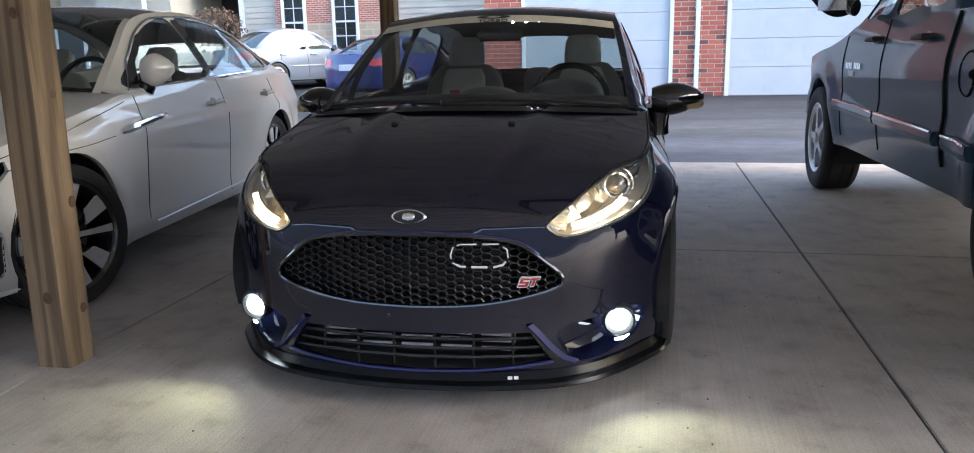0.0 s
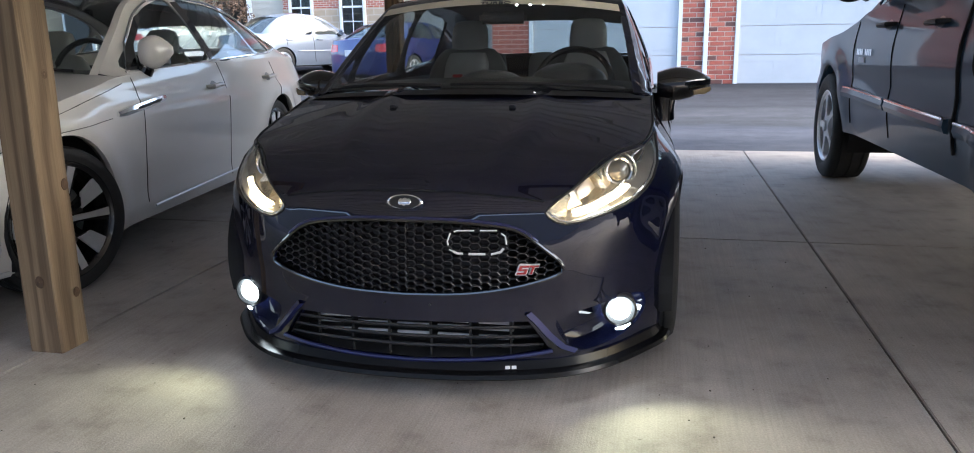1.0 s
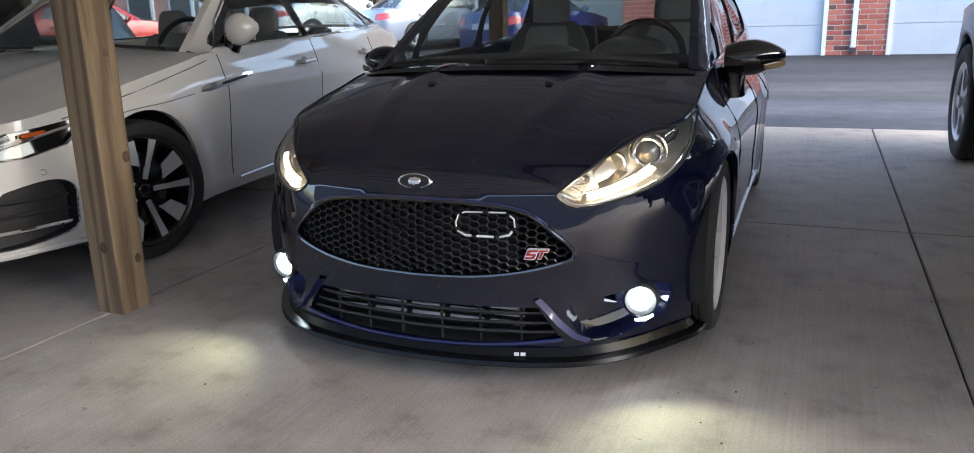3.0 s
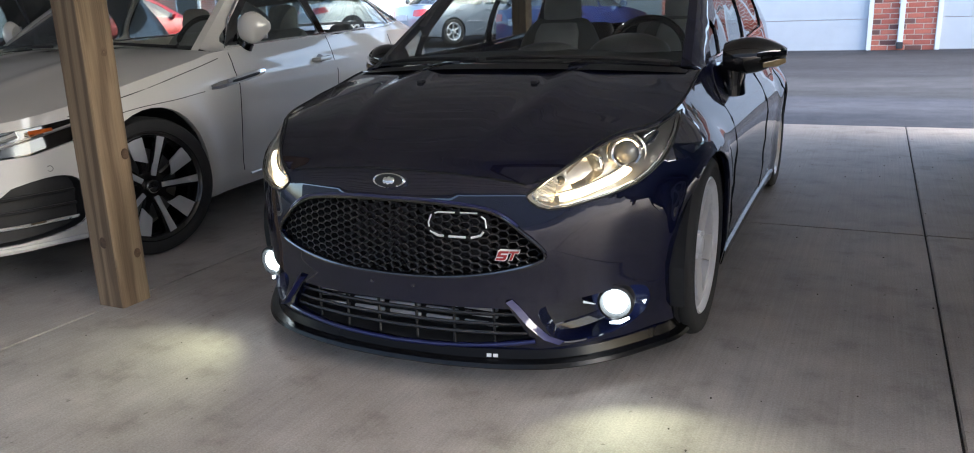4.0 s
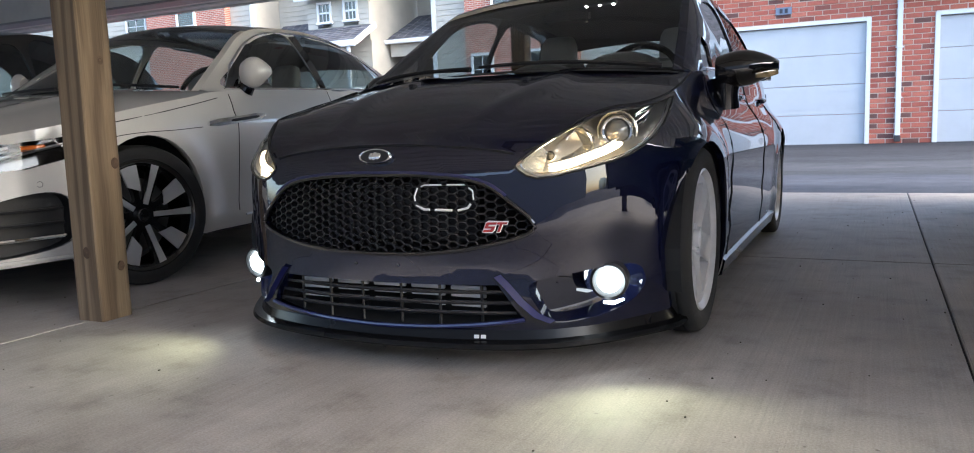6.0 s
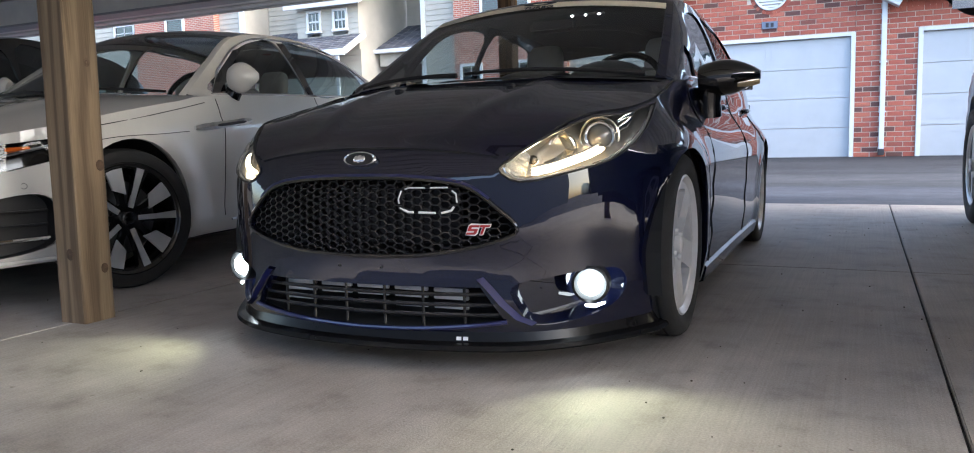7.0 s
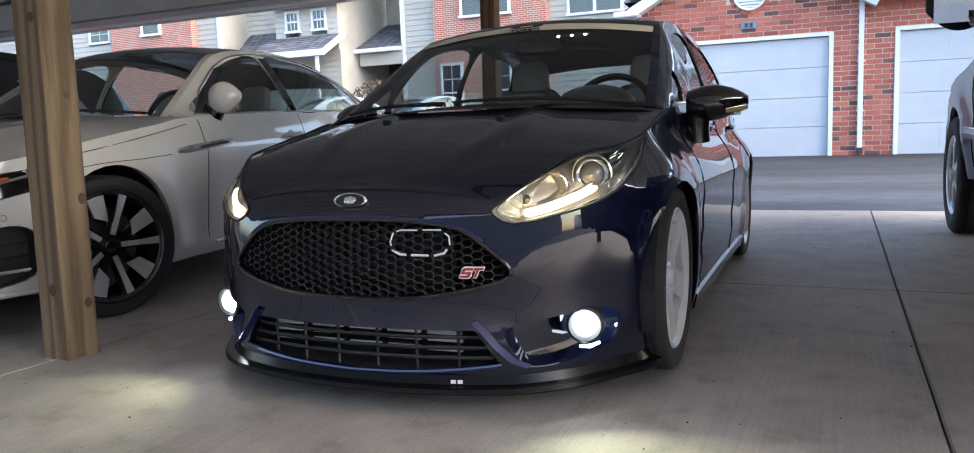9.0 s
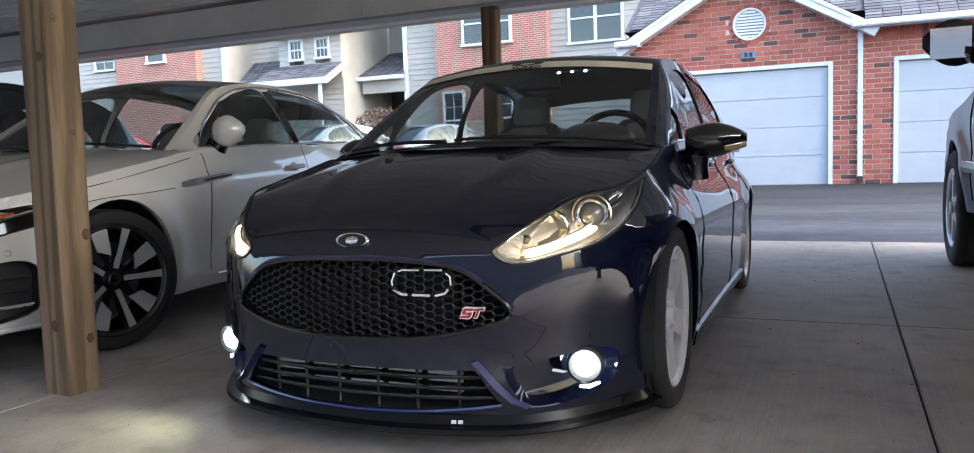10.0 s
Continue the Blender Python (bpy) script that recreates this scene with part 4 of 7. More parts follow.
    # deck behind the rear glass
    e = sh.edge[-1]
    s1 = sh.s_of(e[1])
    if s1 < S - 0.05:
        part("tail_deck", oriented(patch(lambda u, f: Vector((sh.at(u, sh.ztop(u)).x * f, sh.at(u, sh.ztop(u)).y, sh.ztop(u) + 0.02 * (1 - f * f))), np.linspace(s1 - 0.05, S - 0.02, 24), np.linspace(-1, 1, 11))), mat, car)
    # underside and wheel wells, with their shade put into a near-black colour
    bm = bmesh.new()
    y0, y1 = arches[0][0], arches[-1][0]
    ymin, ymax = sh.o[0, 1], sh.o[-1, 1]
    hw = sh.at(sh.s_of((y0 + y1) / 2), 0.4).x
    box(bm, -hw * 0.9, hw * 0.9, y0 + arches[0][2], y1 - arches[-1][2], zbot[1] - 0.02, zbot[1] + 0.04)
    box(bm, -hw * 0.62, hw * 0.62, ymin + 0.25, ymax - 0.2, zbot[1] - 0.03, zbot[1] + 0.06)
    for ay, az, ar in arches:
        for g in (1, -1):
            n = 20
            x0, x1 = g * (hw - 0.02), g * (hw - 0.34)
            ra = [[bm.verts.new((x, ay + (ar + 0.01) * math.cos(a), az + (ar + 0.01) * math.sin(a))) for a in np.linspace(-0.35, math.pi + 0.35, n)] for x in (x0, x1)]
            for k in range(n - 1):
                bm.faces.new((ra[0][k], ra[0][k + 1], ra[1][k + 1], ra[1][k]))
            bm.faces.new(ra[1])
    part("underbody", bm, VOID, car, "underside and wheel wells, shade painted near-black", smooth=0)
    return b


def tyre_mesh(r, rim, w):
    bm = bmesh.new()
    h = r - rim
    prof = [(-w * 0.40, rim - 0.004), (-w * 0.47, rim + h * 0.2), (-w * 0.5, rim + h * 0.5), (-w * 0.47, rim + h * 0.82), (-w * 0.41, r - 0.004),
            (-w * 0.33, r), (-w * 0.3, r), (-w * 0.295, r - 0.007), (-w * 0.26, r - 0.007), (-w * 0.255, r), (-w * 0.05, r), (-w * 0.045, r - 0.007), (w * 0.045, r - 0.007), (w * 0.05, r),
            (w * 0.255, r), (w * 0.26, r - 0.007), (w * 0.295, r - 0.007), (w * 0.3, r), (w * 0.33, r), (w * 0.41, r - 0.004), (w * 0.47, rim + h * 0.82), (w * 0.5, rim + h * 0.5), (w * 0.47, rim + h * 0.2), (w * 0.40, rim - 0.004)]
    lathe(bm, prof, 72)
    return bm


def fan_poly(r0, r1, a0, a1, n=8):
    return [(r0 * math.cos(a), r0 * math.sin(a)) for a in np.linspace(a0, a1, n)] + [(r1 * math.cos(a), r1 * math.sin(a)) for a in np.linspace(a1, a0, n)]


def wheel(car, x, y, r, rim, w, style, side, steer=0):
    """side: +1 shows its face to +x. The face lies at +x before the turn."""
    barrel_mat = {"white": WHEELW, "blade": WHEELK, "five": ALLOY, "plain": ALLOY}[style]
    bm = bmesh.new()
    f = w * 0.44
    lathe(bm, [(f, rim + 0.006), (f + 0.004, rim), (f - 0.004, rim - 0.012), (f - 0.03, rim - 0.028), (-f, rim - 0.03), (-f, rim)], 64)
    wh = part("wheel", bm, barrel_mat, car, {"white": "white alloy wheel", "blade": "black and machined alloy wheel", "five": "polished five-spoke wheel", "plain": "silver alloy wheel"}[style])
    wh.matrix_basis = Matrix.Translation((x, y, r)) @ pose(0, 0, 0, 0, 0, steer + (0 if side > 0 else 180))
    part("tyre", tyre_mesh(r, rim, w), RUBBER, wh, "black low-profile tyre")
    R = rim - 0.014
    dish = {"white": 0.02, "blade": 0.015, "five": -0.01, "plain": 0.02}[style]

    def face(a, b, o):
        q = min(1.0, math.hypot(a, b) / R)
        return Vector((f - 0.012 - dish * (1 - q) ** 1.3 - (0.018 if style == "white" and q < 0.3 else 0) * (1 - q / 0.3) + o, a, b))

    circle = [(R * math.cos(a), R * math.sin(a)) for a in np.linspace(0, math.tau, 72, endpoint=False)]
    if style == "white":
        holes = []
        for k in range(5):
            c = math.tau * k / 5 + 0.3
            lobe = []
            for rr, wd in ((0.42, 0.10), (0.55, 0.25), (0.75, 0.34), (0.9, 0.33)):
                lobe.append((rr, wd))
            pts = [(R * rr * math.cos(c - wd), R * rr * math.sin(c - wd)) for rr, wd in lobe] + [(R * rr * math.cos(c + wd), R * rr * math.sin(c + wd)) for rr, wd in reversed(lobe)]
            holes.append(smooth_loop(pts, 5))
        part("rim_face", sheet(circle, holes, face, 0.03, 0.035), WHEELW, wh, "white five-spoke wheel face", smooth=30)
        bm = bmesh.new()
        lathe(bm, [(f - 0.03, 0.032), (f - 0.012, 0.03), (f - 0.008, 0.022), (f - 0.008, 0.001)], 24)
        part("hub_cap", bm, WHEELW, wh)
        for k in range(4):
            a = math.tau * k / 4 + 0.5
            bm = bmesh.new()
            lathe(bm, [(f - 0.045, 0.011), (f - 0.018, 0.011), (f - 0.015, 0.008), (f - 0.015, 0.001)], 6, m=Matrix.Translation((0, 0.054 * math.cos(a), 0.054 * math.sin(a))))
            part("wheel_nut", bm, WHEELW, wh)
    elif style == "blade":
        holes = []
        for k in range(5):
            c = math.tau * k / 5
            holes.append(smooth_loop([(R * q * math.cos(c + e), R * q * math.sin(c + e)) for q, e in ((0.3, 0.12), (0.62, 0.12), (0.93, 0.1), (0.95, 0.3), (0.93, 0.42), (0.55, 0.42), (0.3, 0.4))], 4))
            holes.append(smooth_loop([(R * q * math.cos(c + e), R * q * math.sin(c + e)) for q, e in ((0.34, 0.75), (0.6, 0.68), (0.93, 0.72), (0.95, 0.9), (0.93, 1.08), (0.6, 1.08), (0.34, 1.0))], 4))
        part("rim_face", sheet(circle, holes, face, 0.03, 0.03), WHEELK, wh, "gloss black wheel face", smooth=30)
        for k in range(5):
            c = math.tau * k / 5
            for lo, hi, q0, q1 in ((-0.075, 0.075, 0.22, 0.985), (0.44, 0.66, 0.5, 0.97)):
                a, b = c + lo, c + hi
                if q0 < 0.4:
                    poly = [(R * q0 * math.cos(c - 0.22), R * q0 * math.sin(c - 0.22)), (R * 0.6 * math.cos(c - 0.085), R * 0.6 * math.sin(c - 0.085)), (R * q1 * math.cos(a), R * q1 * math.sin(a)), (R * q1 * math.cos(b), R * q1 * math.sin(b)), (R * 0.6 * math.cos(c + 0.085), R * 0.6 * math.sin(c + 0.085)), (R * q0 * math.cos(c + 0.22), R * q0 * math.sin(c + 0.22))]
                else:
                    poly = [(R * 0.46 * math.cos(c + 0.34), R * 0.46 * math.sin(c + 0.34)), (R * q1 * math.cos(c + 0.40), R * q1 * math.sin(c + 0.40)), (R * q1 * math.cos(c + 0.57), R * q1 * math.sin(c + 0.57)), (R * q1 * math.cos(c + 0.74), R * q1 * math.sin(c + 0.74)), (R * 0.62 * math.cos(c + 0.78), R * 0.62 * math.sin(c + 0.78))]
                bm = sheet(poly, [], lambda p, q, o: face(p, q, o + 0.006), 0.03, 0.012)
                part("spoke", bm, ALLOY, wh, "machined silver spoke", smooth=30)
        bm = bmesh.new()
        lathe(bm, [(f - 0.03, 0.036), (f - 0.006, 0.034), (f - 0.002, 0.028), (f - 0.004, 0.001)], 28)
        part("hub_cap", bm, WHEELK, wh)
        bm = bmesh.new()
        lathe(bm, [(f - 0.003, 0.031), (f + 0.001, 0.031), (f + 0.001, 0.027), (f - 0.003, 0.027)], 28)
        box(bm, f - 0.004, f + 0.001, -0.022, 0.022, -0.004, 0.004)
        part("emblem", bm, CHROME, wh, "silver emblem ring")
    else:
        n = 5 if style == "five" else 6
        holes = []
        for k in range(n):
            c = math.tau * k / n
            e = math.pi / n
            holes.append(smooth_loop([(R * q * math.cos(c + d), R * q * math.sin(c + d)) for q, d in ((0.36, -0.25 * e / 0.6), (0.6, -0.45 * e / 0.6), (0.9, -0.42 * e / 0.6), (0.93, 0), (0.9, 0.42 * e / 0.6), (0.6, 0.45 * e / 0.6), (0.36, 0.25 * e / 0.6))], 4))
        part("rim_face", sheet(circle, holes, face, 0.035, 0.04), ALLOY, wh, smooth=30)
        bm = bmesh.new()
        lathe(bm, [(f - 0.03, 0.05), (f + 0.012, 0.045), (f + 0.016, 0.03), (f + 0.016, 0.001)], 24)
        part("hub_cap", bm, ALLOY, wh)
    bm = bmesh.new()
    lathe(bm, [(-0.02, R * 0.72), (0.0, R * 0.72), (0.0, 0.05)], 40)
    part("brake_disc", bm, plain("brake_iron", (0.2, 0.2, 0.2), 0.4, 1.0) if "brake_iron" not in bpy.data.materials else bpy.data.materials["brake_iron"], wh, "grey brake disc")
    return wh


def line_tube(sh, pts, r, fn=None, n=6):
    bm = bmesh.new()
    tube(bm, [(fn or sh.at)(a, b, 0.0) for a, b in pts], r, n)
    return bm


def cushion(rows, m, n=20, power=3.2):
    """A padded form: rows of (height, half width, half depth, shift in depth), rounded in section and closed at both ends."""
    bm = bmesh.new()
    rings = []
    for h, w, d, o in rows:
        ring = []
        for k in range(n):
            a = math.tau * k / n
            c, q = math.cos(a), math.sin(a)
            ring.append(bm.verts.new(m @ Vector((w * math.copysign(abs(c) ** (2 / power), c), o + d * math.copysign(abs(q) ** (2 / power), q), h))))
        rings.append(ring)
    for a, b in zip(rings, rings[1:]):
        for k in range(n):
            bm.faces.new((a[k], a[(k + 1) % n], b[(k + 1) % n], b[k]))
    bm.faces.new(rings[0][::-1])
    bm.faces.new(rings[-1])
    return bm


def seat(car, x, y, z, mat, w=0.5, rest=True, back=0.62, centre=None):
    h = w / 2
    part("seat", cushion([(0, h * 0.9, 0.24, 0.02), (0.02, h, 0.27, 0.02), (0.10, h, 0.28, 0.02), (0.135, h * 0.94, 0.26, 0.02), (0.145, h * 0.8, 0.2, 0.02)], Matrix.Translation((x, y, z))), mat, car, smooth=60)
    m = Matrix.Translation((x, y + 0.27, z + 0.1)) @ pose(0, 0, 0, -16)
    rows = [(0, h * 0.86, 0.06, 0), (0.03, h * 0.95, 0.08, 0), (back * 0.3, h * 1.06, 0.085, -0.01), (back * 0.6, h * 1.08, 0.085, -0.012), (back * 0.8, h * 0.98, 0.075, 0), (back * 0.92, h * 0.82, 0.065, 0.005), (back * 0.985, h * 0.66, 0.05, 0.01), (back, h * 0.5, 0.03, 0.01)]
    part("backrest", cushion(rows, m), mat, car, smooth=60)
    if centre:
        part("backrest_panel", cushion([(0.06, h * 0.5, 0.02, -0.075), (0.09, h * 0.56, 0.028, -0.078), (back * 0.6, h * 0.6, 0.028, -0.082), (back * 0.84, h * 0.55, 0.028, -0.066), (back * 0.93, h * 0.46, 0.02, -0.05)], m), centre, car, "pale leather insert", smooth=60)
    if rest:
        part("headrest", cushion([(back - 0.03, 0.09, 0.03, 0), (back - 0.015, 0.11, 0.05, 0), (back + 0.05, 0.112, 0.056, -0.005), (back + 0.12, 0.106, 0.054, -0.008), (back + 0.155, 0.09, 0.042, -0.005), (back + 0.165, 0.065, 0.025, -0.003)], m), centre or mat, car, smooth=60)
        for g in (-0.06, 0.06):
            bm = bmesh.new()
            tube(bm, [m @ Vector((g, 0, back - 0.03)), m @ Vector((g, 0, back + 0.06))], 0.007, 6)
            part("headrest_post", bm, CHROME, car)


def door_mirror(car, x, y, z, mat, w=0.24, h=0.16, d=0.11, fn=None, arm=(-0.1, 0.06, -0.09)):
    for g in (1, -1):
        bm = bmesh.new()
        rings = []
        for k in range(9):
            q = k / 8
            hh = h / 2 * (0.72 + 0.42 * math.sin(math.pi * min(1, q * 0.9 + 0.1)) - 0.45 * q ** 3)
            dd = d / 2 * (0.9 + 0.3 * math.sin(math.pi * q) - 0.5 * q ** 3)
            cx, cz, cy = x - w / 2 + w * q, z + 0.012 * q, y + 0.05 * q * q
            rings.append([bm.verts.new((g * (cx), cy + (math.cos(a) * dd if math.cos(a) < 0 else math.cos(a) * dd * 0.45), cz + math.sin(a) * hh)) for a in np.linspace(0, math.tau, 20, endpoint=False)])
        for a, b in zip(rings, rings[1:]):
            for k in range(20):
                bm.faces.new((a[k], a[(k + 1) % 20], b[(k + 1) % 20], b[k]))
        bm.faces.new(rings[0])
        bm.faces.new(rings[-1][::-1])
        mm = part("door_mirror", oriented(bm, (g * x, y, z)), mat, car, "door mirror housing", smooth=60)
        bm = bmesh.new()
        a, b = Vector((g * (x - w * 0.36), y + 0.01, z - h * 0.2)), Vector((g * (x - w * 0.5 + arm[0]), y + arm[1], z + arm[2]))
        tube(bm, [a, a.lerp(b, 0.5) + Vector((0, 0, -0.01)), b], [0.06, 0.05, 0.055], 12)
        part("mirror_arm", bm, GLOSS, mm)
        bm = bmesh.new()
        box(bm, g * x - w * 0.4, g * x + w * 0.36, y + d * 0.34 + 0.012, y + d * 0.34 + 0.016, z - h * 0.36, z + h * 0.36, bevel=0.001)
        part("mirror_glass", bm, CHROME, mm)


# ---- the dark blue hatchback ----
def hatchback():
    car = empty("hatchback_car")
    tagged(car, "dark navy hatchback with white wheels and its lamps switched on", "car")
    sh = Shape(
        outline=[(0, -0.735), (0.2, -0.722), (0.4, -0.68), (0.55, -0.612), (0.68, -0.488), (0.782, -0.318), (0.832, -0.11), (0.846, 0.1), (0.85, 0.5), (0.85, 1.3), (0.855, 2.0), (0.85, 2.5), (0.82, 2.85), (0.72, 3.08), (0.4, 3.2), (0, 3.235)],
        front=[(0.08, 0.03), (0.14, 0.008), (0.2, 0.0), (0.28, 0.012), (0.34, 0.015), (0.42, 0.012), (0.52, 0.02), (0.58, 0.032), (0.62, 0.045), (0.66, 0.07), (0.70, 0.115), (0.76, 0.2)],
        side=[(0.08, 0.05), (0.16, 0.03), (0.25, 0.014), (0.35, 0.012), (0.45, 0.006), (0.58, 0.0), (0.64, 0.008), (0.70, 0.036), (0.76, 0.075), (0.80, 0.095), (0.84, 0.105), (0.90, 0.115), (0.98, 0.135)],
        rear=[(0.1, 0.05), (0.25, 0.0), (0.5, 0.0), (0.7, 0.02), (0.98, 0.12)],
        top=[(-0.735, 0.665), (-0.68, 0.638), (-0.664, 0.632), (-0.637, 0.648), (-0.606, 0.675), (-0.572, 0.699), (-0.538, 0.720), (-0.495, 0.737), (-0.448, 0.750), (-0.398, 0.757), (-0.345, 0.760), (-0.27, 0.769), (-0.193, 0.781), (-0.1, 0.796), (0.0, 0.816), (0.1, 0.835), (0.33, 0.885), (0.6, 0.895), (1.3, 0.915), (2.2, 0.96), (2.8, 0.985), (3.235, 0.985)],
        edge=[(0.695, 0.33, 0.895), (0.655, 0.62, 1.065), (0.605, 0.93, 1.235), (0.575, 1.12, 1.308), (0.565, 1.6, 1.338), (0.56, 2.2, 1.325), (0.55, 2.62, 1.265), (0.60, 2.9, 1.1), (0.66, 3.02, 0.99)],
        bow=[(0, 0.17), (1, 0.12), (2, 0.06), (3, 0.04), (6, -0.02), (8, -0.06)],
        crown=[(0, 0.03), (1, 0.04), (2, 0.05), (3, 0.045), (6, 0.04), (8, 0.01)],
        hood=[(-0.7, 0.66), (-0.66, 0.667), (-0.64, 0.675), (-0.6, 0.695), (-0.55, 0.72), (-0.4, 0.782), (-0.2, 0.843), (0.0, 0.885), (0.2, 0.915), (0.4, 0.925)],
        flares=((0.0, 0.315, 0.345, 0.018), (2.489, 0.315, 0.345, 0.018)))
    zr = 0.31
    grille = smooth_loop([(-0.495, 0.425), (-0.43, 0.495), (-0.34, 0.553), (-0.18, 0.575), (0, 0.579), (0.18, 0.575), (0.34, 0.553), (0.43, 0.495), (0.495, 0.425), (0.40, 0.385), (0.22, 0.355), (0, 0.347), (-0.22, 0.355), (-0.40, 0.385)], 5)
    lowg = [(-0.385, 0.262), (0.385, 0.262), (0.455, 0.165), (0.25, 0.14), (0, 0.134), (-0.25, 0.14), (-0.455, 0.165)]

    def lamp_outline(g):
        up = [(1.19, 0.788), (1.16, 0.784), (1.08, 0.773), (1.0, 0.760), (0.92, 0.752), (0.86, 0.749), (0.8, 0.743), (0.74, 0.729), (0.68, 0.711), (0.62, 0.692), (0.56, 0.668), (0.5, 0.640), (0.45, 0.609)]
        low = [(0.442, 0.597), (0.452, 0.584), (0.475, 0.569), (0.505, 0.561), (0.56, 0.565), (0.62, 0.577), (0.68, 0.588), (0.74, 0.600), (0.8, 0.615), (0.86, 0.639), (0.92, 0.664), (1.0, 0.702), (1.08, 0.737), (1.16, 0.772)]
        return [(g * s, z) for s, z in up + low]

    def fog_outline(g):
        return [(g * s, z) for s, z in smooth_loop([(0.475, 0.262), (0.60, 0.288), (0.74, 0.30), (0.83, 0.29), (0.85, 0.235), (0.80, 0.185), (0.68, 0.155), (0.545, 0.15), (0.50, 0.19)], 4)]

    holes = [grille, lowg, lamp_outline(1), lamp_outline(-1), fog_outline(1), fog_outline(-1)]
    win1 = smooth_loop([(0.80, 0.925), (1.18, 0.935), (1.52, 0.945), (1.56, 1.1), (1.55, 1.27), (1.25, 1.262), (1.0, 1.175)], 4)
    win2 = smooth_loop([(1.63, 0.95), (2.0, 0.965), (2.28, 0.99), (2.34, 1.08), (2.25, 1.235), (1.95, 1.268), (1.64, 1.272)], 4)
    win0 = [(0.56, 0.915), (0.765, 0.92), (0.80, 1.02), (0.76, 1.06), (0.60, 0.965)]
    body(car, sh, NAVY, [(0, zr, 0.328), (2.489, zr, 0.332)], (0.115, 0.135, 0.18), holes, sh.s_of(0.33), (0.0, 2.25, 6.3, 8.0), [win0, win1, win2], 0.035, TINT, SCREEN)
    M = lambda a, b, o: sh.at(a, b, o)
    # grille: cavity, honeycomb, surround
    # Pockets behind both openings carry their shade as near-black colour.
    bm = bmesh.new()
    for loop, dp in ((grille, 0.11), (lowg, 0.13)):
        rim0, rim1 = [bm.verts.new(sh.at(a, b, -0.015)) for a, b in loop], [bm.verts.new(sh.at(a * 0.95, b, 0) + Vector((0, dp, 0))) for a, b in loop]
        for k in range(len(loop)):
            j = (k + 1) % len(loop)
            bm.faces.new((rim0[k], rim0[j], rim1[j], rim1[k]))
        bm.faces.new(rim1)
    part("grille_cavity", bm, VOID, car, "opening behind the grille, shade painted near-black", smooth=0)
    part("intercooler", boxed(-0.3, 0.3, -0.62, -0.58, 0.375, 0.54, bevel=0.005), plain("radiator_fins", (0.06, 0.06, 0.065), 0.4, 0.8), car, "dark finned cooler behind the grille")
    bm = bmesh.new()
    hw, hh = 0.0395, 0.0225
    row, z = 0, 0.352
    cells = []
    while z < 0.58:
        x = -0.52 + (hw * 0.75 if row % 2 else 0)
        while x < 0.52:
            cells.append((x, z))
            x += hw * 1.5
        z += hh * 0.5
        row += 1
    ok = inside(grille, cells)
    t = 0.0026
    for (cx, cz), good in zip(cells, ok):
        if not good:
            continue
        angs = [(-0.5, 0), (-0.25, 0.5), (0.25, 0.5), (0.5, 0), (0.25, -0.5), (-0.25, -0.5)]
        outer = [(cx + a * hw, cz + b * hh) for a, b in angs]
        inner = [(cx + a * (hw - 2.4 * t), cz + b * (hh - 2 * t)) for a, b in angs]
        fo = [bm.verts.new(sh.at(*p, -0.014)) for p in outer]
        fi = [bm.verts.new(sh.at(*p, -0.012)) for p in inner]
        bo = [bm.verts.new(sh.at(*p, -0.036)) for p in inner]
        for k in range(6):
            j = (k + 1) % 6
            bm.faces.new((fo[k], fo[j], fi[j], fi[k]))
            bm.faces.new((fi[k], fi[j], bo[j], bo[k]))
    tagged(part("grille_mesh", bm, MESHB, car, "black honeycomb grille mesh", smooth=0), kind="stuff")
    bm = bmesh.new()
    gl = [sh.at(a, b, 0.002) for a, b in grille]
    tube(bm, gl, 0.0065, 8, closed=True)
    part("grille_surround", bm, GLOSS, car, "glossy black grille surround")
    # Blue tube stands for the highlight along the surround's top edge.
    bm = bmesh.new()
    tube(bm, [sh.at(a, b, 0.004) + Vector((0, 0, 0.007)) for a, b in grille if b > 0.52 or (abs(a) < 0.44 and b > 0.5)], 0.005, 8)
    part("grille_brow", bm, NAVY2, car, "blue highlight painted in over the grille")
    # white outlined cells
    ring = [(0.165, 0.548), (0.29, 0.548), (0.315, 0.53), (0.318, 0.505), (0.30, 0.482), (0.27, 0.475), (0.165, 0.478), (0.138, 0.49), (0.133, 0.515), (0.142, 0.54)]
    pts = dense(ring, 0.02)
    for k in range(0, len(pts)):
        a, b = pts[k], pts[(k + 1) % len(pts)]
        if k % 4 == 3:
            continue
        bm = bmesh.new()
        tube(bm, [sh.at(*a, -0.009), sh.at(*b, -0.009)], 0.0038 if b[1] < 0.49 else 0.0026, 6)
        part("cell_outline", bm, WHITEP, car, "white painted honeycomb edge")
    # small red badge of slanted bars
    lean = lambda x, z: (0.347 + x + 0.42 * (z - 0.415), z)
    zig = [(0, 0.415), (0.026, 0.415), (0.029, 0.4185), (0.029, 0.431), (0.009, 0.431), (0.009, 0.436), (0.030, 0.436), (0.030, 0.442), (0.003, 0.442), (0, 0.4395), (0, 0.4255), (0.020, 0.4255), (0.020, 0.421), (0, 0.421)]
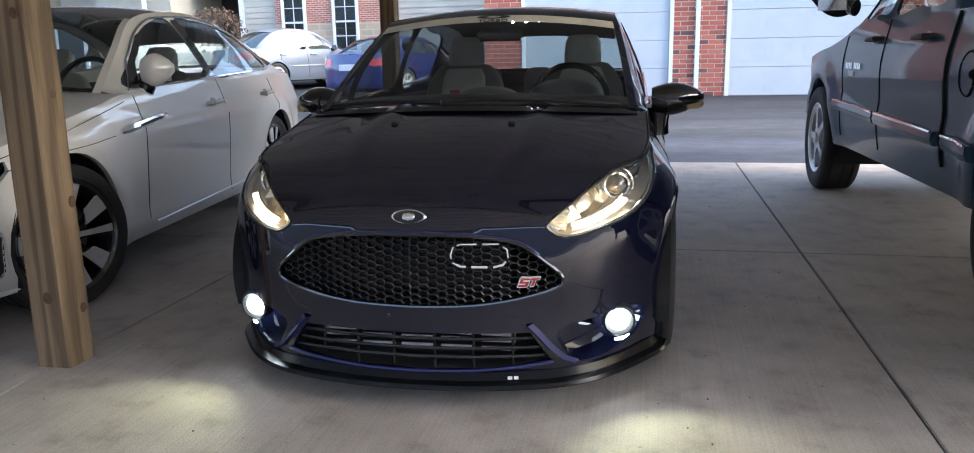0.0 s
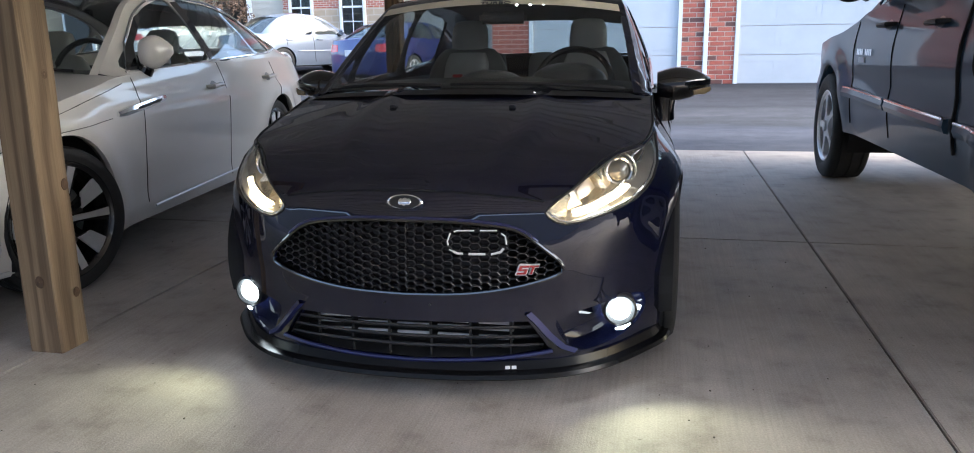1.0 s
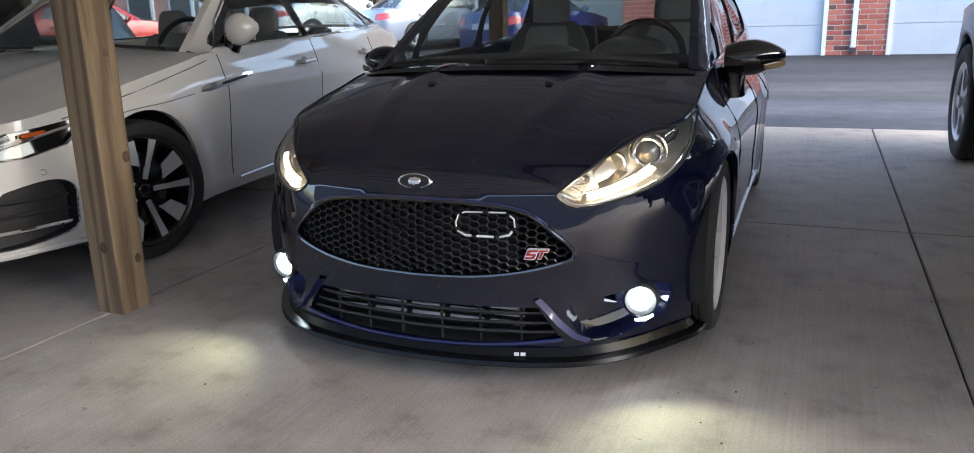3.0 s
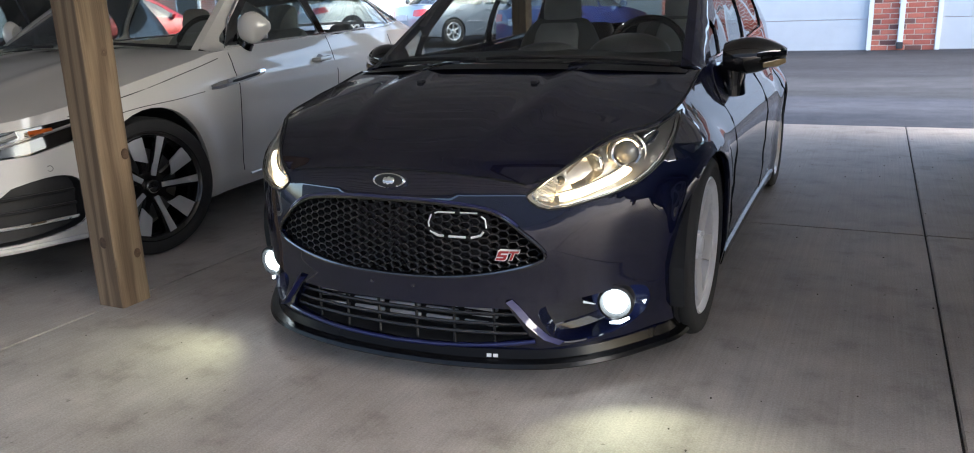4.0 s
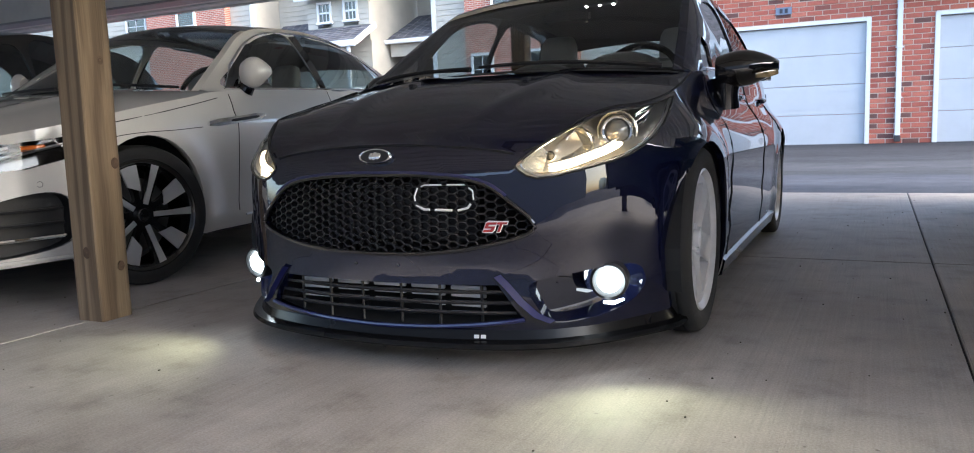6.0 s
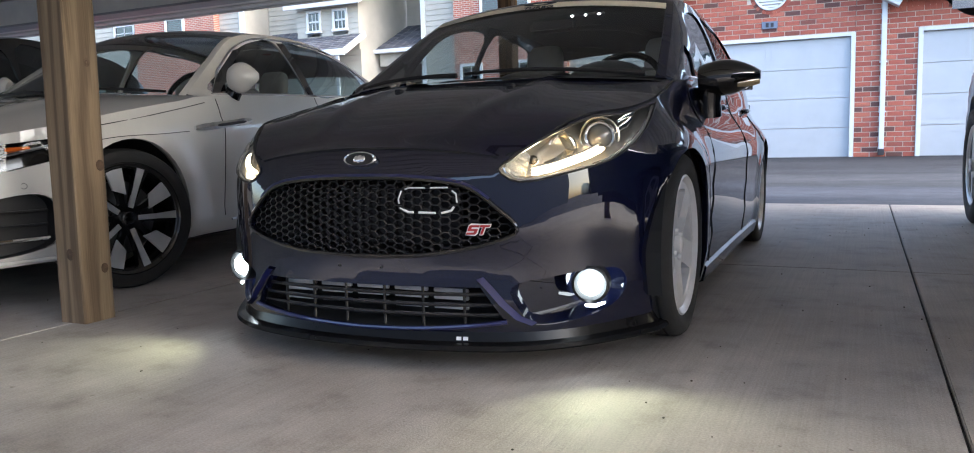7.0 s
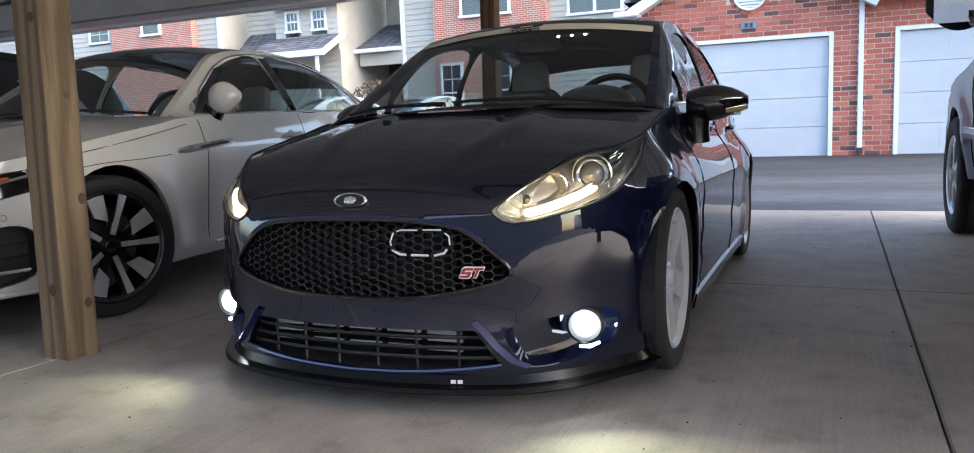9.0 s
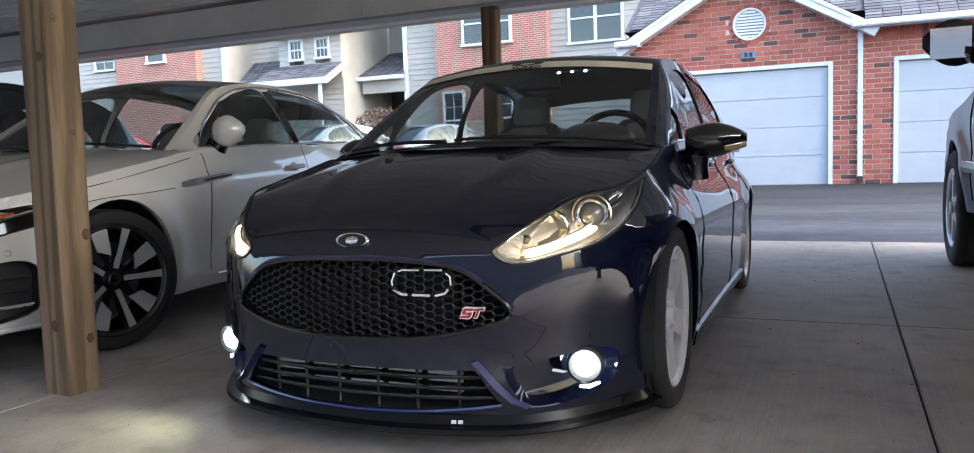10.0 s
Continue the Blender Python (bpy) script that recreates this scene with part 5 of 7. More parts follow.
    tee = [(0.041, 0.415), (0.048, 0.415), (0.048, 0.436), (0.060, 0.436), (0.060, 0.442), (0.032, 0.442), (0.032, 0.436), (0.041, 0.436)]
    for nm, grow, lift, mt in (("badge_edge", 0.0022, 0.0, WHITEP), ("badge", 0.0, 0.003, REDB)):
        bm = bmesh.new()
        for poly in (zig, tee):
            out = []
            for k, (x, z) in enumerate(poly):
                (x0, z0), (x1, z1) = poly[k - 1], poly[(k + 1) % len(poly)]
                d0, d1 = Vector((x - x0, z - z0)).normalized(), Vector((x1 - x, z1 - z)).normalized()
                n = Vector((d0.y + d1.y, -d0.x - d1.x))
                out.append(lean(x + n.x * grow, z + n.y * grow))
            sheet(out, [], lambda a, b, o: sh.at(a, b, o + 0.004 + lift), 0.03, 0.01, bm)
        part(nm, bm, mt, car, "small red slanted badge" if nm == "badge" else "pale edge of the badge", smooth=0)
    # oval emblem
    em = sh.at(0, 0.632, 0.006)
    bm = bmesh.new()
    mt = Matrix.Translation(em) @ pose(0, 0, 0, -24) @ Matrix.Diagonal((1, 1, 0.42, 1))
    lathe(bm, [(0.01, 0.058), (-0.004, 0.058), (-0.008, 0.054), (-0.006, 0.049), (0.0, 0.048)], 48, "Y", mt)
    part("emblem_ring", bm, CHROME, car, "chrome oval emblem ring")
    bm = bmesh.new()
    lathe(bm, [(0.0, 0.05), (-0.003, 0.047), (-0.004, 0.001)], 48, "Y", mt)
    part("emblem", bm, BLACK, car, "black oval emblem")
    bm = bmesh.new()
    m2 = Matrix.Translation(em) @ pose(0, 0, 0, -24)
    for x, r in ((-0.012, 0.009), (0.012, 0.009), (0.0, 0.011), (0.0, 0.009)):
        bmesh.ops.create_icosphere(bm, subdivisions=2, radius=r, matrix=m2 @ Matrix.Translation((x, -0.006, 0)) @ Matrix.Diagonal((1, 0.35, 1.2, 1)))
    part("emblem_mark", bm, CHROME, car, "silver mark")
    # lower intake bars
    for z in (0.238, 0.208, 0.178):
        k = 0.385 + (0.262 - z) * 0.6
        bm = bmesh.new()
        tube(bm, [sh.at(s, z, -0.02) for s in np.linspace(-k, k, 17)], 0.0062, 6)
        part("intake_bar", bm, MESHB, car)
    for s in (-0.33, -0.2, -0.07, 0.07, 0.2, 0.33):
        bm = bmesh.new()
        tube(bm, [sh.at(s, 0.262, -0.026), sh.at(s, 0.14, -0.026)], 0.005, 6)
        part("intake_post", bm, MESHB, car)
    for k in range(5):
        x = -0.27 + k * 0.135
        bm = bmesh.new()
        for z in (0.243, 0.222, 0.194):
            box(bm, x - 0.057, x + 0.057, -0.655, -0.645, z - 0.006, z + 0.006, bevel=0.002)
        part("cooler_fin", bm, plain("bright_alloy", (0.75, 0.76, 0.78), 0.35, 0.9) if k == 0 else bpy.data.materials["bright_alloy"], car, "bright cooler fins behind the intake")
    for z in (0.133,):
        bm = bmesh.new()
        tube(bm, [sh.at(s, 0.134 + 0.028 * (abs(s) / 0.455) ** 2, 0.004) for s in np.linspace(-0.46, 0.46, 25)], 0.007, 8)
        part("intake_lip", bm, NAVY2, car, "blue lower intake lip")
    for g in (1, -1):
        bm = bmesh.new()
        pts = [(0.375, 0.287), (0.40, 0.262), (0.44, 0.215), (0.485, 0.172), (0.53, 0.152)]
        a = [bm.verts.new(sh.at(g * s, z, 0.018)) for s, z in pts]
        b = [bm.verts.new(sh.at(g * (s + 0.018), z + 0.006, 0.004)) for s, z in pts]
        c = [bm.verts.new(sh.at(g * (s - 0.012), z - 0.012, -0.03)) for s, z in pts]
        for k in range(len(pts) - 1):
            bm.faces.new((a[k], a[k + 1], b[k + 1], b[k]))
            bm.faces.new((c[k], c[k + 1], a[k + 1], a[k]))
        part("intake_fin", bm, NAVY2, car, "blue upright intake fin")
        # fog lamp pocket
        fo = fog_outline(g)
        bm = bmesh.new()
        r0, r1 = [bm.verts.new(sh.at(a, b, -0.012)) for a, b in fo], []
        cs, cz = np.mean([p[0] for p in fo]), np.mean([p[1] for p in fo])
        r1 = [bm.verts.new(sh.at(cs + (a - cs) * 0.86, cz + (b - cz) * 0.82, -0.075)) for a, b in fo]
        for k in range(len(fo)):
            j = (k + 1) % len(fo)
            bm.faces.new((r0[k], r0[j], r1[j], r1[k]))
        bm.faces.new(r1)
        part("lamp_pocket", bm, NAVY, car, "blue fog lamp pocket", smooth=30)
        fm = look((g * 0.65, -0.497, 0.256), (g * 0.95, -2.2, 0.20))
        for nm, mt2, prof in (("fog_lamp_bezel", BLACK, [(-0.03, 0.057), (0.012, 0.055), (0.016, 0.047), (0.006, 0.035)]), ("fog_lamp", FOG, [(0.006, 0.035), (0.014, 0.030), (0.02, 0.018), (0.022, 0.001)])):
            bm = bmesh.new()
            lathe(bm, [(-a, r) for a, r in prof], 32, "Z", fm)
            fob = part(nm, bm, mt2, car, "lit cool white fog lamp" if nm == "fog_lamp" else "black fog lamp ring")
            if nm == "fog_lamp":
                fob.visible_shadow = False
        bm = bmesh.new()
        tube(bm, [sh.at(g * s, z, 0.004) for s, z in ((0.70, 0.196), (0.735, 0.19), (0.77, 0.196))], [0.004, 0.006, 0.004], 8)
        part("marker_lamp", bm, glow("cool_marker", (0.85, 0.93, 1), 2) if g > 0 else bpy.data.materials["cool_marker"], car, "small lit lamp under the fog lamp")
        # headlamp
        lo = lamp_outline(g)
        cs, cz = np.mean([p[0] for p in lo]), np.mean([p[1] for p in lo])
        shrink = lambda k: [(cs + (a - cs) * k, cz + (b - cz) * k) for a, b in lo]
        bm = bmesh.new()
        rims = [[bm.verts.new(sh.at(a, b, o)) for a, b in shrink(k)] for k, o in ((1.0, -0.004), (0.985, -0.02), (0.965, -0.06), (0.94, -0.135))]
        for ra, rb in zip(rims, rims[1:]):
            for k in range(len(lo)):
                j = (k + 1) % len(lo)
                bm.faces.new((ra[k], ra[j], rb[j], rb[k]))
        lamp = part("headlamp", bm, LAMPG, car, "swept-back headlamp with chrome reflectors, lit", smooth=30)
        bm = bmesh.new()
        tube(bm, [sh.at(a, b, 0.0015) for a, b in lo], 0.0032, 6, closed=True)
        part("lamp_seal", bm, BLACK, lamp, "dark seal round the lamp")
        bm = bmesh.new()
        tube(bm, [sh.at(a, b, -0.012) for a, b in shrink(0.955)], 0.0032, 6, closed=True)
        part("lamp_trim", bm, CHROME, lamp, "thin chrome trim inside the lens")
        back = sheet(shrink(0.945), [], lambda a, b, o: sh.at(a, b, -0.133), 0.03)
        part("reflector_back", back, LAMPG, lamp, "grey lamp backing")
        # ribbed corner reflector beside the small bulb
        ribs = [(0.452, 0.597), (0.475, 0.576), (0.53, 0.571), (0.555, 0.63), (0.535, 0.648), (0.5, 0.63)]
        bm = sheet([(g * a, b) for a, b in ribs], [], lambda a, b, o: sh.at(a, b, -0.026 - 0.03 * (abs(a) - 0.45) / 0.1 + 0.0035 * math.sin((b + abs(a) * 0.5) * 560)), 0.0035)
        part("reflector", bm, SATIN, lamp, "ribbed chrome reflector", smooth=60)
        for cx, cy, cz2, rad, nm in ((0.631, -0.326, 0.682, 0.044, "projector"), (0.535, -0.40, 0.650, 0.041, "main_beam_bowl"), (0.470, -0.475, 0.618, 0.014, "bulb_socket")):
            pm = look((g * cx, cy, cz2), (g * (cx + 0.25), cy - 1.0, cz2 + 0.04))
            bm = bmesh.new()
            lathe(bm, [(0.05, rad * 1.15), (-0.004, rad * 1.12), (-0.012, rad), (-0.010, rad * 0.88), (0.004, rad * 0.84)], 36, "Z", pm)
            part(nm, bm, CHROME, lamp, "chrome lamp ring")
            bm = bmesh.new()
            if nm == "projector":
                lathe(bm, [(0.004, rad * 0.85), (-0.012, rad * 0.72), (-0.022, rad * 0.42), (-0.026, 0.001)], 32, "Z", pm)
                part("projector_lens", bm, plain("lens_grey", (0.20, 0.20, 0.19), 0.06, 0.2, coat=1) if "lens_grey" not in bpy.data.materials else bpy.data.materials["lens_grey"], lamp, "domed projector lens")
                bm = bmesh.new()
                lathe(bm, [(0.01, rad * 1.42), (0.0, rad * 1.40), (-0.002, rad * 1.30), (0.012, rad * 1.2)], 36, "Z", pm)
                part("projector_shroud", bm, SATIN, lamp, "satin silver shroud round the projector")
            elif nm == "main_beam_bowl":
                rings = lathe(bm, [(0.0, rad * 0.86), (0.03, rad * 0.6), (0.045, rad * 0.25), (0.03, rad * 0.2), (0.01, rad * 0.12), (0.008, 0.001)], 12, "Z", pm)
                part("bowl_lining", bm, CHROME, lamp, "faceted chrome bowl", smooth=0)
                bm = bmesh.new()
                q = [(0.585, 0.648), (0.675, 0.695), (0.70, 0.700), (0.715, 0.645), (0.66, 0.618), (0.60, 0.602)]
                a, b = [bm.verts.new(sh.at(g * u, w, -0.045)) for u, w in q], [bm.verts.new(sh.at(g * (0.65 + (u - 0.65) * 0.8), 0.652 + (w - 0.652) * 0.8, -0.085)) for u, w in q]
                for k in range(6):
                    bm.faces.new((a[k], a[(k + 1) % 6], b[(k + 1) % 6], b[k]))
                part("bowl_frame", bm, SATIN, lamp, "angular chrome frame of the main beam", smooth=0)
            else:
                lathe(bm, [(0.004, rad * 0.86), (-0.02, rad * 0.7), (-0.028, rad * 0.3), (-0.03, 0.001)], 20, "Z", pm)
                part("bulb", bm, bpy.data.materials["lens_grey"], lamp, "small glass bulb")
        # slanted chrome blades in the outer corner
        for k in range(3):
            bm = bmesh.new()
            q = 0.90 + 0.045 * k
            tube(bm, [sh.at(g * q, 0.694 + 0.03 * k, -0.05), sh.at(g * (q + 0.05), 0.712 + 0.028 * k, -0.035), sh.at(g * (q + 0.10), 0.738 + 0.02 * k, -0.024)], [0.004, 0.007, 0.004], 6, flat=1.8)
            part("lamp_blade", bm, CHROME, lamp, "chrome blade in the lamp corner")
        # light strip
        bm = bmesh.new()
        ss = np.linspace(0.548, 0.81, 16)
        zz = np.interp(ss, (0.548, 0.62, 0.74, 0.81), (0.582, 0.594, 0.625, 0.648))
        rows = []
        for k, (u, z) in enumerate(zip(ss, zz)):
            w = 0.0095 * min(1.0, 0.55 + 0.45 * min(k, 15 - k))
            rows.append([bm.verts.new(sh.at(g * u, z + w * c, -0.036 + 0.012 * d)) for c, d in ((-1, -0.5), (-0.8, 0.6), (0, 1), (0.8, 0.6), (1, -0.5))])
        for ra, rb in zip(rows, rows[1:]):
            for k in range(4):
                bm.faces.new((ra[k], ra[k + 1], rb[k + 1], rb[k]))
        part("daytime_strip", bm, DRL, lamp, "lit warm white light strip")
        bm = bmesh.new()
        tube(bm, [sh.at(g * u, z + 0.015, -0.04) for u, z in zip(ss, zz)], 0.004, 6)
        part("strip_rail", bm, SATIN, lamp, "satin rail over the light strip")
        cov = part("lens_cover", oriented(sheet(lo, [], lambda a, b, o: sh.at(a, b, 0.001), 0.05)), GLASS, lamp, "clear lamp cover")
        cov.visible_shadow = False
        # mirror lamps, door handles
        for y in (1.30, 2.22):
            hs = sh.s_of(y)
            hp = part("door_handle", (lambda b2: (tube(b2, [sh.at(g * (hs - 0.09), 0.80, 0.0), sh.at(g * (hs - 0.06), 0.803, 0.02), sh.at(g * (hs + 0.06), 0.808, 0.02), sh.at(g * (hs + 0.09), 0.81, 0.0)], [0.012, 0.014, 0.014, 0.012], 8), b2)[1])(bmesh.new()), NAVY, car, "body-coloured door handle with chrome cup")
        for a, b, c in ((0.52, 0.895, 0.16), (1.60, 0.94, 0.16), (2.30, 0.80, 0.42)):
            bm = bmesh.new()
            tube(bm, [sh.at(g * sh.s_of(a + 0.02 * math.sin(q * 3)), z, 0.0006) for q, z in enumerate(np.linspace(b - 0.02, c, 12))], 0.003, 5)
            part("door_gap", bm, VOID, car, "dark shut line")
        bm = bmesh.new()
        for q0, q1 in ((0.42, 2.12),):
            ys = np.linspace(q0, q1, 20)
            prof = [(0.105, 0.0), (0.112, 0.014), (0.165, 0.012), (0.19, -0.012)]
            rows = [[bm.verts.new(sh.at(g * sh.s_of(y), z, o)) for z, o in prof] for y in ys]
            for a, b in zip(rows, rows[1:]):
                for k in range(3):
                    bm.faces.new((a[k], a[k + 1], b[k + 1], b[k]))
            bm.faces.new(rows[0])
            bm.faces.new(rows[-1])
        part("side_skirt", bm, NAVY, car, "dark side skirt", smooth=30)
        bm = bmesh.new()
        tube(bm, [Vector((g * sh.cab(y, z, 0.004).x, y, z)) for y, z in [(0.55, 0.908), (1.0, 0.924), (1.6, 0.942), (2.3, 0.985)]], 0.007, 6)
        part("waist_strip", bm, CHROME, car, "bright window strip")
    # bonnet shut lines and washer jets
    bm = bmesh.new()
    tube(bm, [sh.at(q, sh.ztop(q) - 0.001, 0.001) for q in np.linspace(-0.44, 0.44, 31)], 0.0028, 5)
    part("hood_gap", bm, VOID, car, "dark shut line across the nose")
    for g in (1, -1):
        bm = bmesh.new()
        tube(bm, [sh.bonnet(s, g * 0.993, 0.0015) for s in np.linspace(0.47, sh.s_of(0.3), 24)], 0.003, 5)
        part("hood_gap", bm, VOID, car)
        p = sh.bonnet(sh.s_of(-0.07), g * 0.31, 0.004)
        part("washer_jet", boxed(p.x - 0.012, p.x + 0.012, p.y - 0.02, p.y + 0.012, p.z - 0.008, p.z + 0.004, bevel=0.003), BLACK, car)
    # cowl, wipers
    bm = bmesh.new()
    patch(lambda u, f: sh.over(0.0, f, -0.004) + Vector((0, -0.09 + 0.11 * u, -0.012 * (1 - u))), np.linspace(0, 1, 4), np.linspace(-1, 1, 21), bm)
    part("cowl", oriented(bm, (0, 0.4, -2)), BLACK, car, "black cowl panel")
    for x0, x1 in ((-0.1, -0.62), (0.62, -0.06)):
        bm = bmesh.new()
        f0, f1 = x0 / 0.69, x1 / 0.69
        tube(bm, [sh.over(0.02, f0 + (f1 - f0) * q, 0.008 + 0.008 * math.sin(q * 3)) + Vector((0, 0.0, 0.004 * q)) for q in np.linspace(0, 1, 9)], [0.011, 0.01, 0.009, 0.008, 0.008, 0.008, 0.008, 0.007, 0.006], 6)
        part("wiper", bm, BLACK, car, "black wiper")
    # sun strip with lettering
    ban = part("sun_strip", oriented(patch(lambda u, f: sh.over(u, f, 0.008), np.linspace(1.9, 2.2, 4), np.linspace(-0.95, 0.95, 25))), CREAM, car, "cream sun strip across the windscreen top")
    c = sh.over(2.0, 0.0, 0.012)
    m = Matrix.Translation(c) @ pose(0, 0, 0, 33) @ Matrix.Diagonal((1.5, 1, 1, 1))
    bm = text_bm("TURBO", 0.030, 0.001)
    bmesh.ops.transform(bm, matrix=m @ Matrix.Translation((0, -0.026, 0.002)), verts=bm.verts)
    part("lettering", bm, plain("dark_print", (0.03, 0.035, 0.05), 0.6), ban, smooth=0)
    bm = bmesh.new()
    lathe(bm, [(0.004, 0.034), (0.0045, 0.02), (0.004, 0.015)], 32, "Z", m @ Matrix.Translation((0, 0.006, 0)) @ Matrix.Diagonal((1.6, 0.5, 1, 1)))
    part("print_oval", bm, bpy.data.materials["dark_print"], ban, smooth=0)
    # splitter
    bm = bmesh.new()
    ss = np.linspace(-1.05, 1.05, 61)
    prof = [(0.136, -0.006), (0.104, 0.004), (0.097, 0.03), (0.086, 0.036), (0.08, 0.03), (0.085, -0.1)]
    rows = [[bm.verts.new(sh.at(s, 0.14, o) + Vector((0, 0, z - 0.14))) for z, o in prof] for s in ss]
    for a, b in zip(rows, rows[1:]):
        for k in range(len(prof) - 1):
            bm.faces.new((a[k], a[k + 1], b[k + 1], b[k]))
    sp2 = part("splitter", bm, plain("satin_black", (0.007, 0.007, 0.008), 0.22, spec=0.2), car, "gloss black front splitter", smooth=30)
    bm = bmesh.new()
    for k, (a, b) in enumerate(((0.31, 0.325), (0.33, 0.345))):
        vs = [bm.verts.new(sh.at(s, 0.14, o) + Vector((0, 0, z - 0.14))) for s, z, o in ((a, 0.108, 0.006), (b, 0.108, 0.006), (b, 0.118, 0.003), (a, 0.118, 0.003))]
        bm.faces.new(vs)
    part("sticker", bm, WHITEP, sp2, "small pale sticker", smooth=0)
    for x in (-0.075, 0.075):
        p = sh.at(x, 0.315, 0.002)
        bm = bmesh.new()
        bmesh.ops.create_icosphere(bm, subdivisions=1, radius=0.005, matrix=Matrix.Translation(p))
        part("screw", bm, BLACK, car)
    for y in (0, 2.489):
        for g in (1, -1):
            wheel(car, g * 0.739, y, zr, 0.232, 0.205, "white", g)
    door_mirror(car, 0.875, 0.725, 0.905, GLOSS, w=0.235, h=0.135, d=0.15, arm=(0.03, 0.03, -0.15))
    for g in (1, -1):
        bm = bmesh.new()
        tube(bm, [(g * 0.915, 0.662, 0.875), (g * 0.96, 0.69, 0.88), (g * 0.99, 0.735, 0.888)], [0.005, 0.007, 0.005], 6, flat=2.2)
        part("mirror_indicator", bm, plain("smoked_lens", (0.30, 0.22, 0.12), 0.1, coat=1) if g > 0 else bpy.data.materials["smoked_lens"], car, "smoked indicator lens in the mirror")
    # cabin
    bm = bmesh.new()
    prof = [(0.34, 0.84), (0.42, 0.93), (0.62, 0.95), (0.78, 0.915), (0.86, 0.82), (0.82, 0.62)]
    rows = [[bm.verts.new((x, y + 0.06 * (abs(x) / 0.7) ** 2 - (0.17, 0.13, 0, 0, 0, 0)[k] * (1 - (x / 0.69) ** 2), z - 0.03 * (abs(x) / 0.7) ** 2)) for k, (y, z) in enumerate(prof)] for x in np.linspace(-0.69, 0.69, 13)]
    for a, b in zip(rows, rows[1:]):
        for k in range(len(prof) - 1):
            bm.faces.new((a[k], a[k + 1], b[k + 1], b[k]))
    part("dashboard", bm, DASH, car, "black dashboard")
    for nm, px, py, pz, rx, ry, rz in (("instrument_hood", 0.36, 0.72, 0.925, 0.175, 0.15, 0.085), ("dash_pod", 0.0, 0.68, 0.925, 0.15, 0.13, 0.055)):
        bm = bmesh.new()
        bmesh.ops.create_uvsphere(bm, u_segments=28, v_segments=14, radius=1.0, matrix=Matrix.Translation((px, py, pz)) @ Matrix.Diagonal((rx, ry, rz, 1)))
        part(nm, bm, plain("satin_dash_plastic", (0.07, 0.07, 0.07), 0.3) if "satin_dash_plastic" not in bpy.data.materials else bpy.data.materials["satin_dash_plastic"], car, "rounded satin grey dashboard cowl", smooth=60)
    bm = bmesh.new()
    box(bm, -0.39, -0.33, 1.535, 1.545, 0.905, 0.925, bevel=0.003)
    part("seat_badge", bm, REDB, car, "small red seat badge")
    bm = bmesh.new()
    mw = Matrix.Translation((0.36, 0.98, 0.90)) @ pose(0, 0, 0, 62)
    tube(bm, [mw @ Vector((0.185 * math.cos(a), 0.185 * math.sin(a), 0)) for a in np.linspace(0, math.tau, 40, endpoint=False)], 0.016, 8, closed=True)
    sw = part("steering_wheel", bm, GLOSS, car, "black leather steering wheel")
    bm = bmesh.new()
    box(bm, -0.07, 0.07, -0.06, 0.05, -0.03, 0.02, bevel=0.02, m=mw)
    for a in (0, 180, 270):
        box(bm, 0.05, 0.18, -0.018, 0.018, -0.01, 0.008, bevel=0.006, m=mw @ pose(0, 0, 0, 0, 0, a))
    part("wheel_boss", bm, DASH, sw)
    for x in (-0.36, 0.36):
        seat(car, x, 1.45, 0.37, SEATG, 0.48, back=0.62, centre=SEATL)
    for x in (-0.38, 0.0, 0.38):
        seat(car, x, 2.25, 0.32, SEATK, 0.42, back=0.46, centre=SEATL if x == 0 else None)
    bm = bmesh.new()
    box(bm, -0.66, 0.66, 0.5, 2.9, 0.2, 0.26)
    box(bm, -0.1, 0.1, 0.8, 1.9, 0.26, 0.52, bevel=0.03)
    for g in (-1, 1):
        box(bm, g * 0.70 - 0.02, g * 0.70 + 0.02, 0.5, 2.9, 0.22, 0.86)
    part("cabin_tub", bm, DASH, car, "black cabin floor and door linings", smooth=0)
    part("roof_lining", oriented(patch(lambda u, f: sh.over(u, f, -0.03), np.linspace(2.4, 6.2, 12), np.linspace(-0.95, 0.95, 9))), plain("dark_headliner", (0.03, 0.03, 0.032), 0.9), car)
    part("rear_view_mirror", boxed(-0.12, 0.12, 1.02, 1.05, 1.19, 1.25, bevel=0.018), BLACK, car)
    dl = part("dome_lamp", boxed(0.02, 0.20, 1.22, 1.26, 1.292, 1.302, bevel=0.003), BLACK, car)
    for x in (0.04, 0.11, 0.18):
        part("dome_bulb", boxed(x - 0.007, x + 0.007, 1.21, 1.225, 1.285, 1.293, bevel=0.003), DOME, dl, "lit white reading lamp")
    for g in (1, -1):
        bm = sheet([(g * (sh.end - a), b) for a, b in ((0.78, 0.66), (0.42, 0.66), (0.40, 0.9), (0.62, 0.94), (0.74, 0.9))], [], lambda a, b, o: sh.at(a, b, 0.006), 0.06)
        part("tail_lamp", oriented(bm), TAIL, car)
    return car


hatchback()
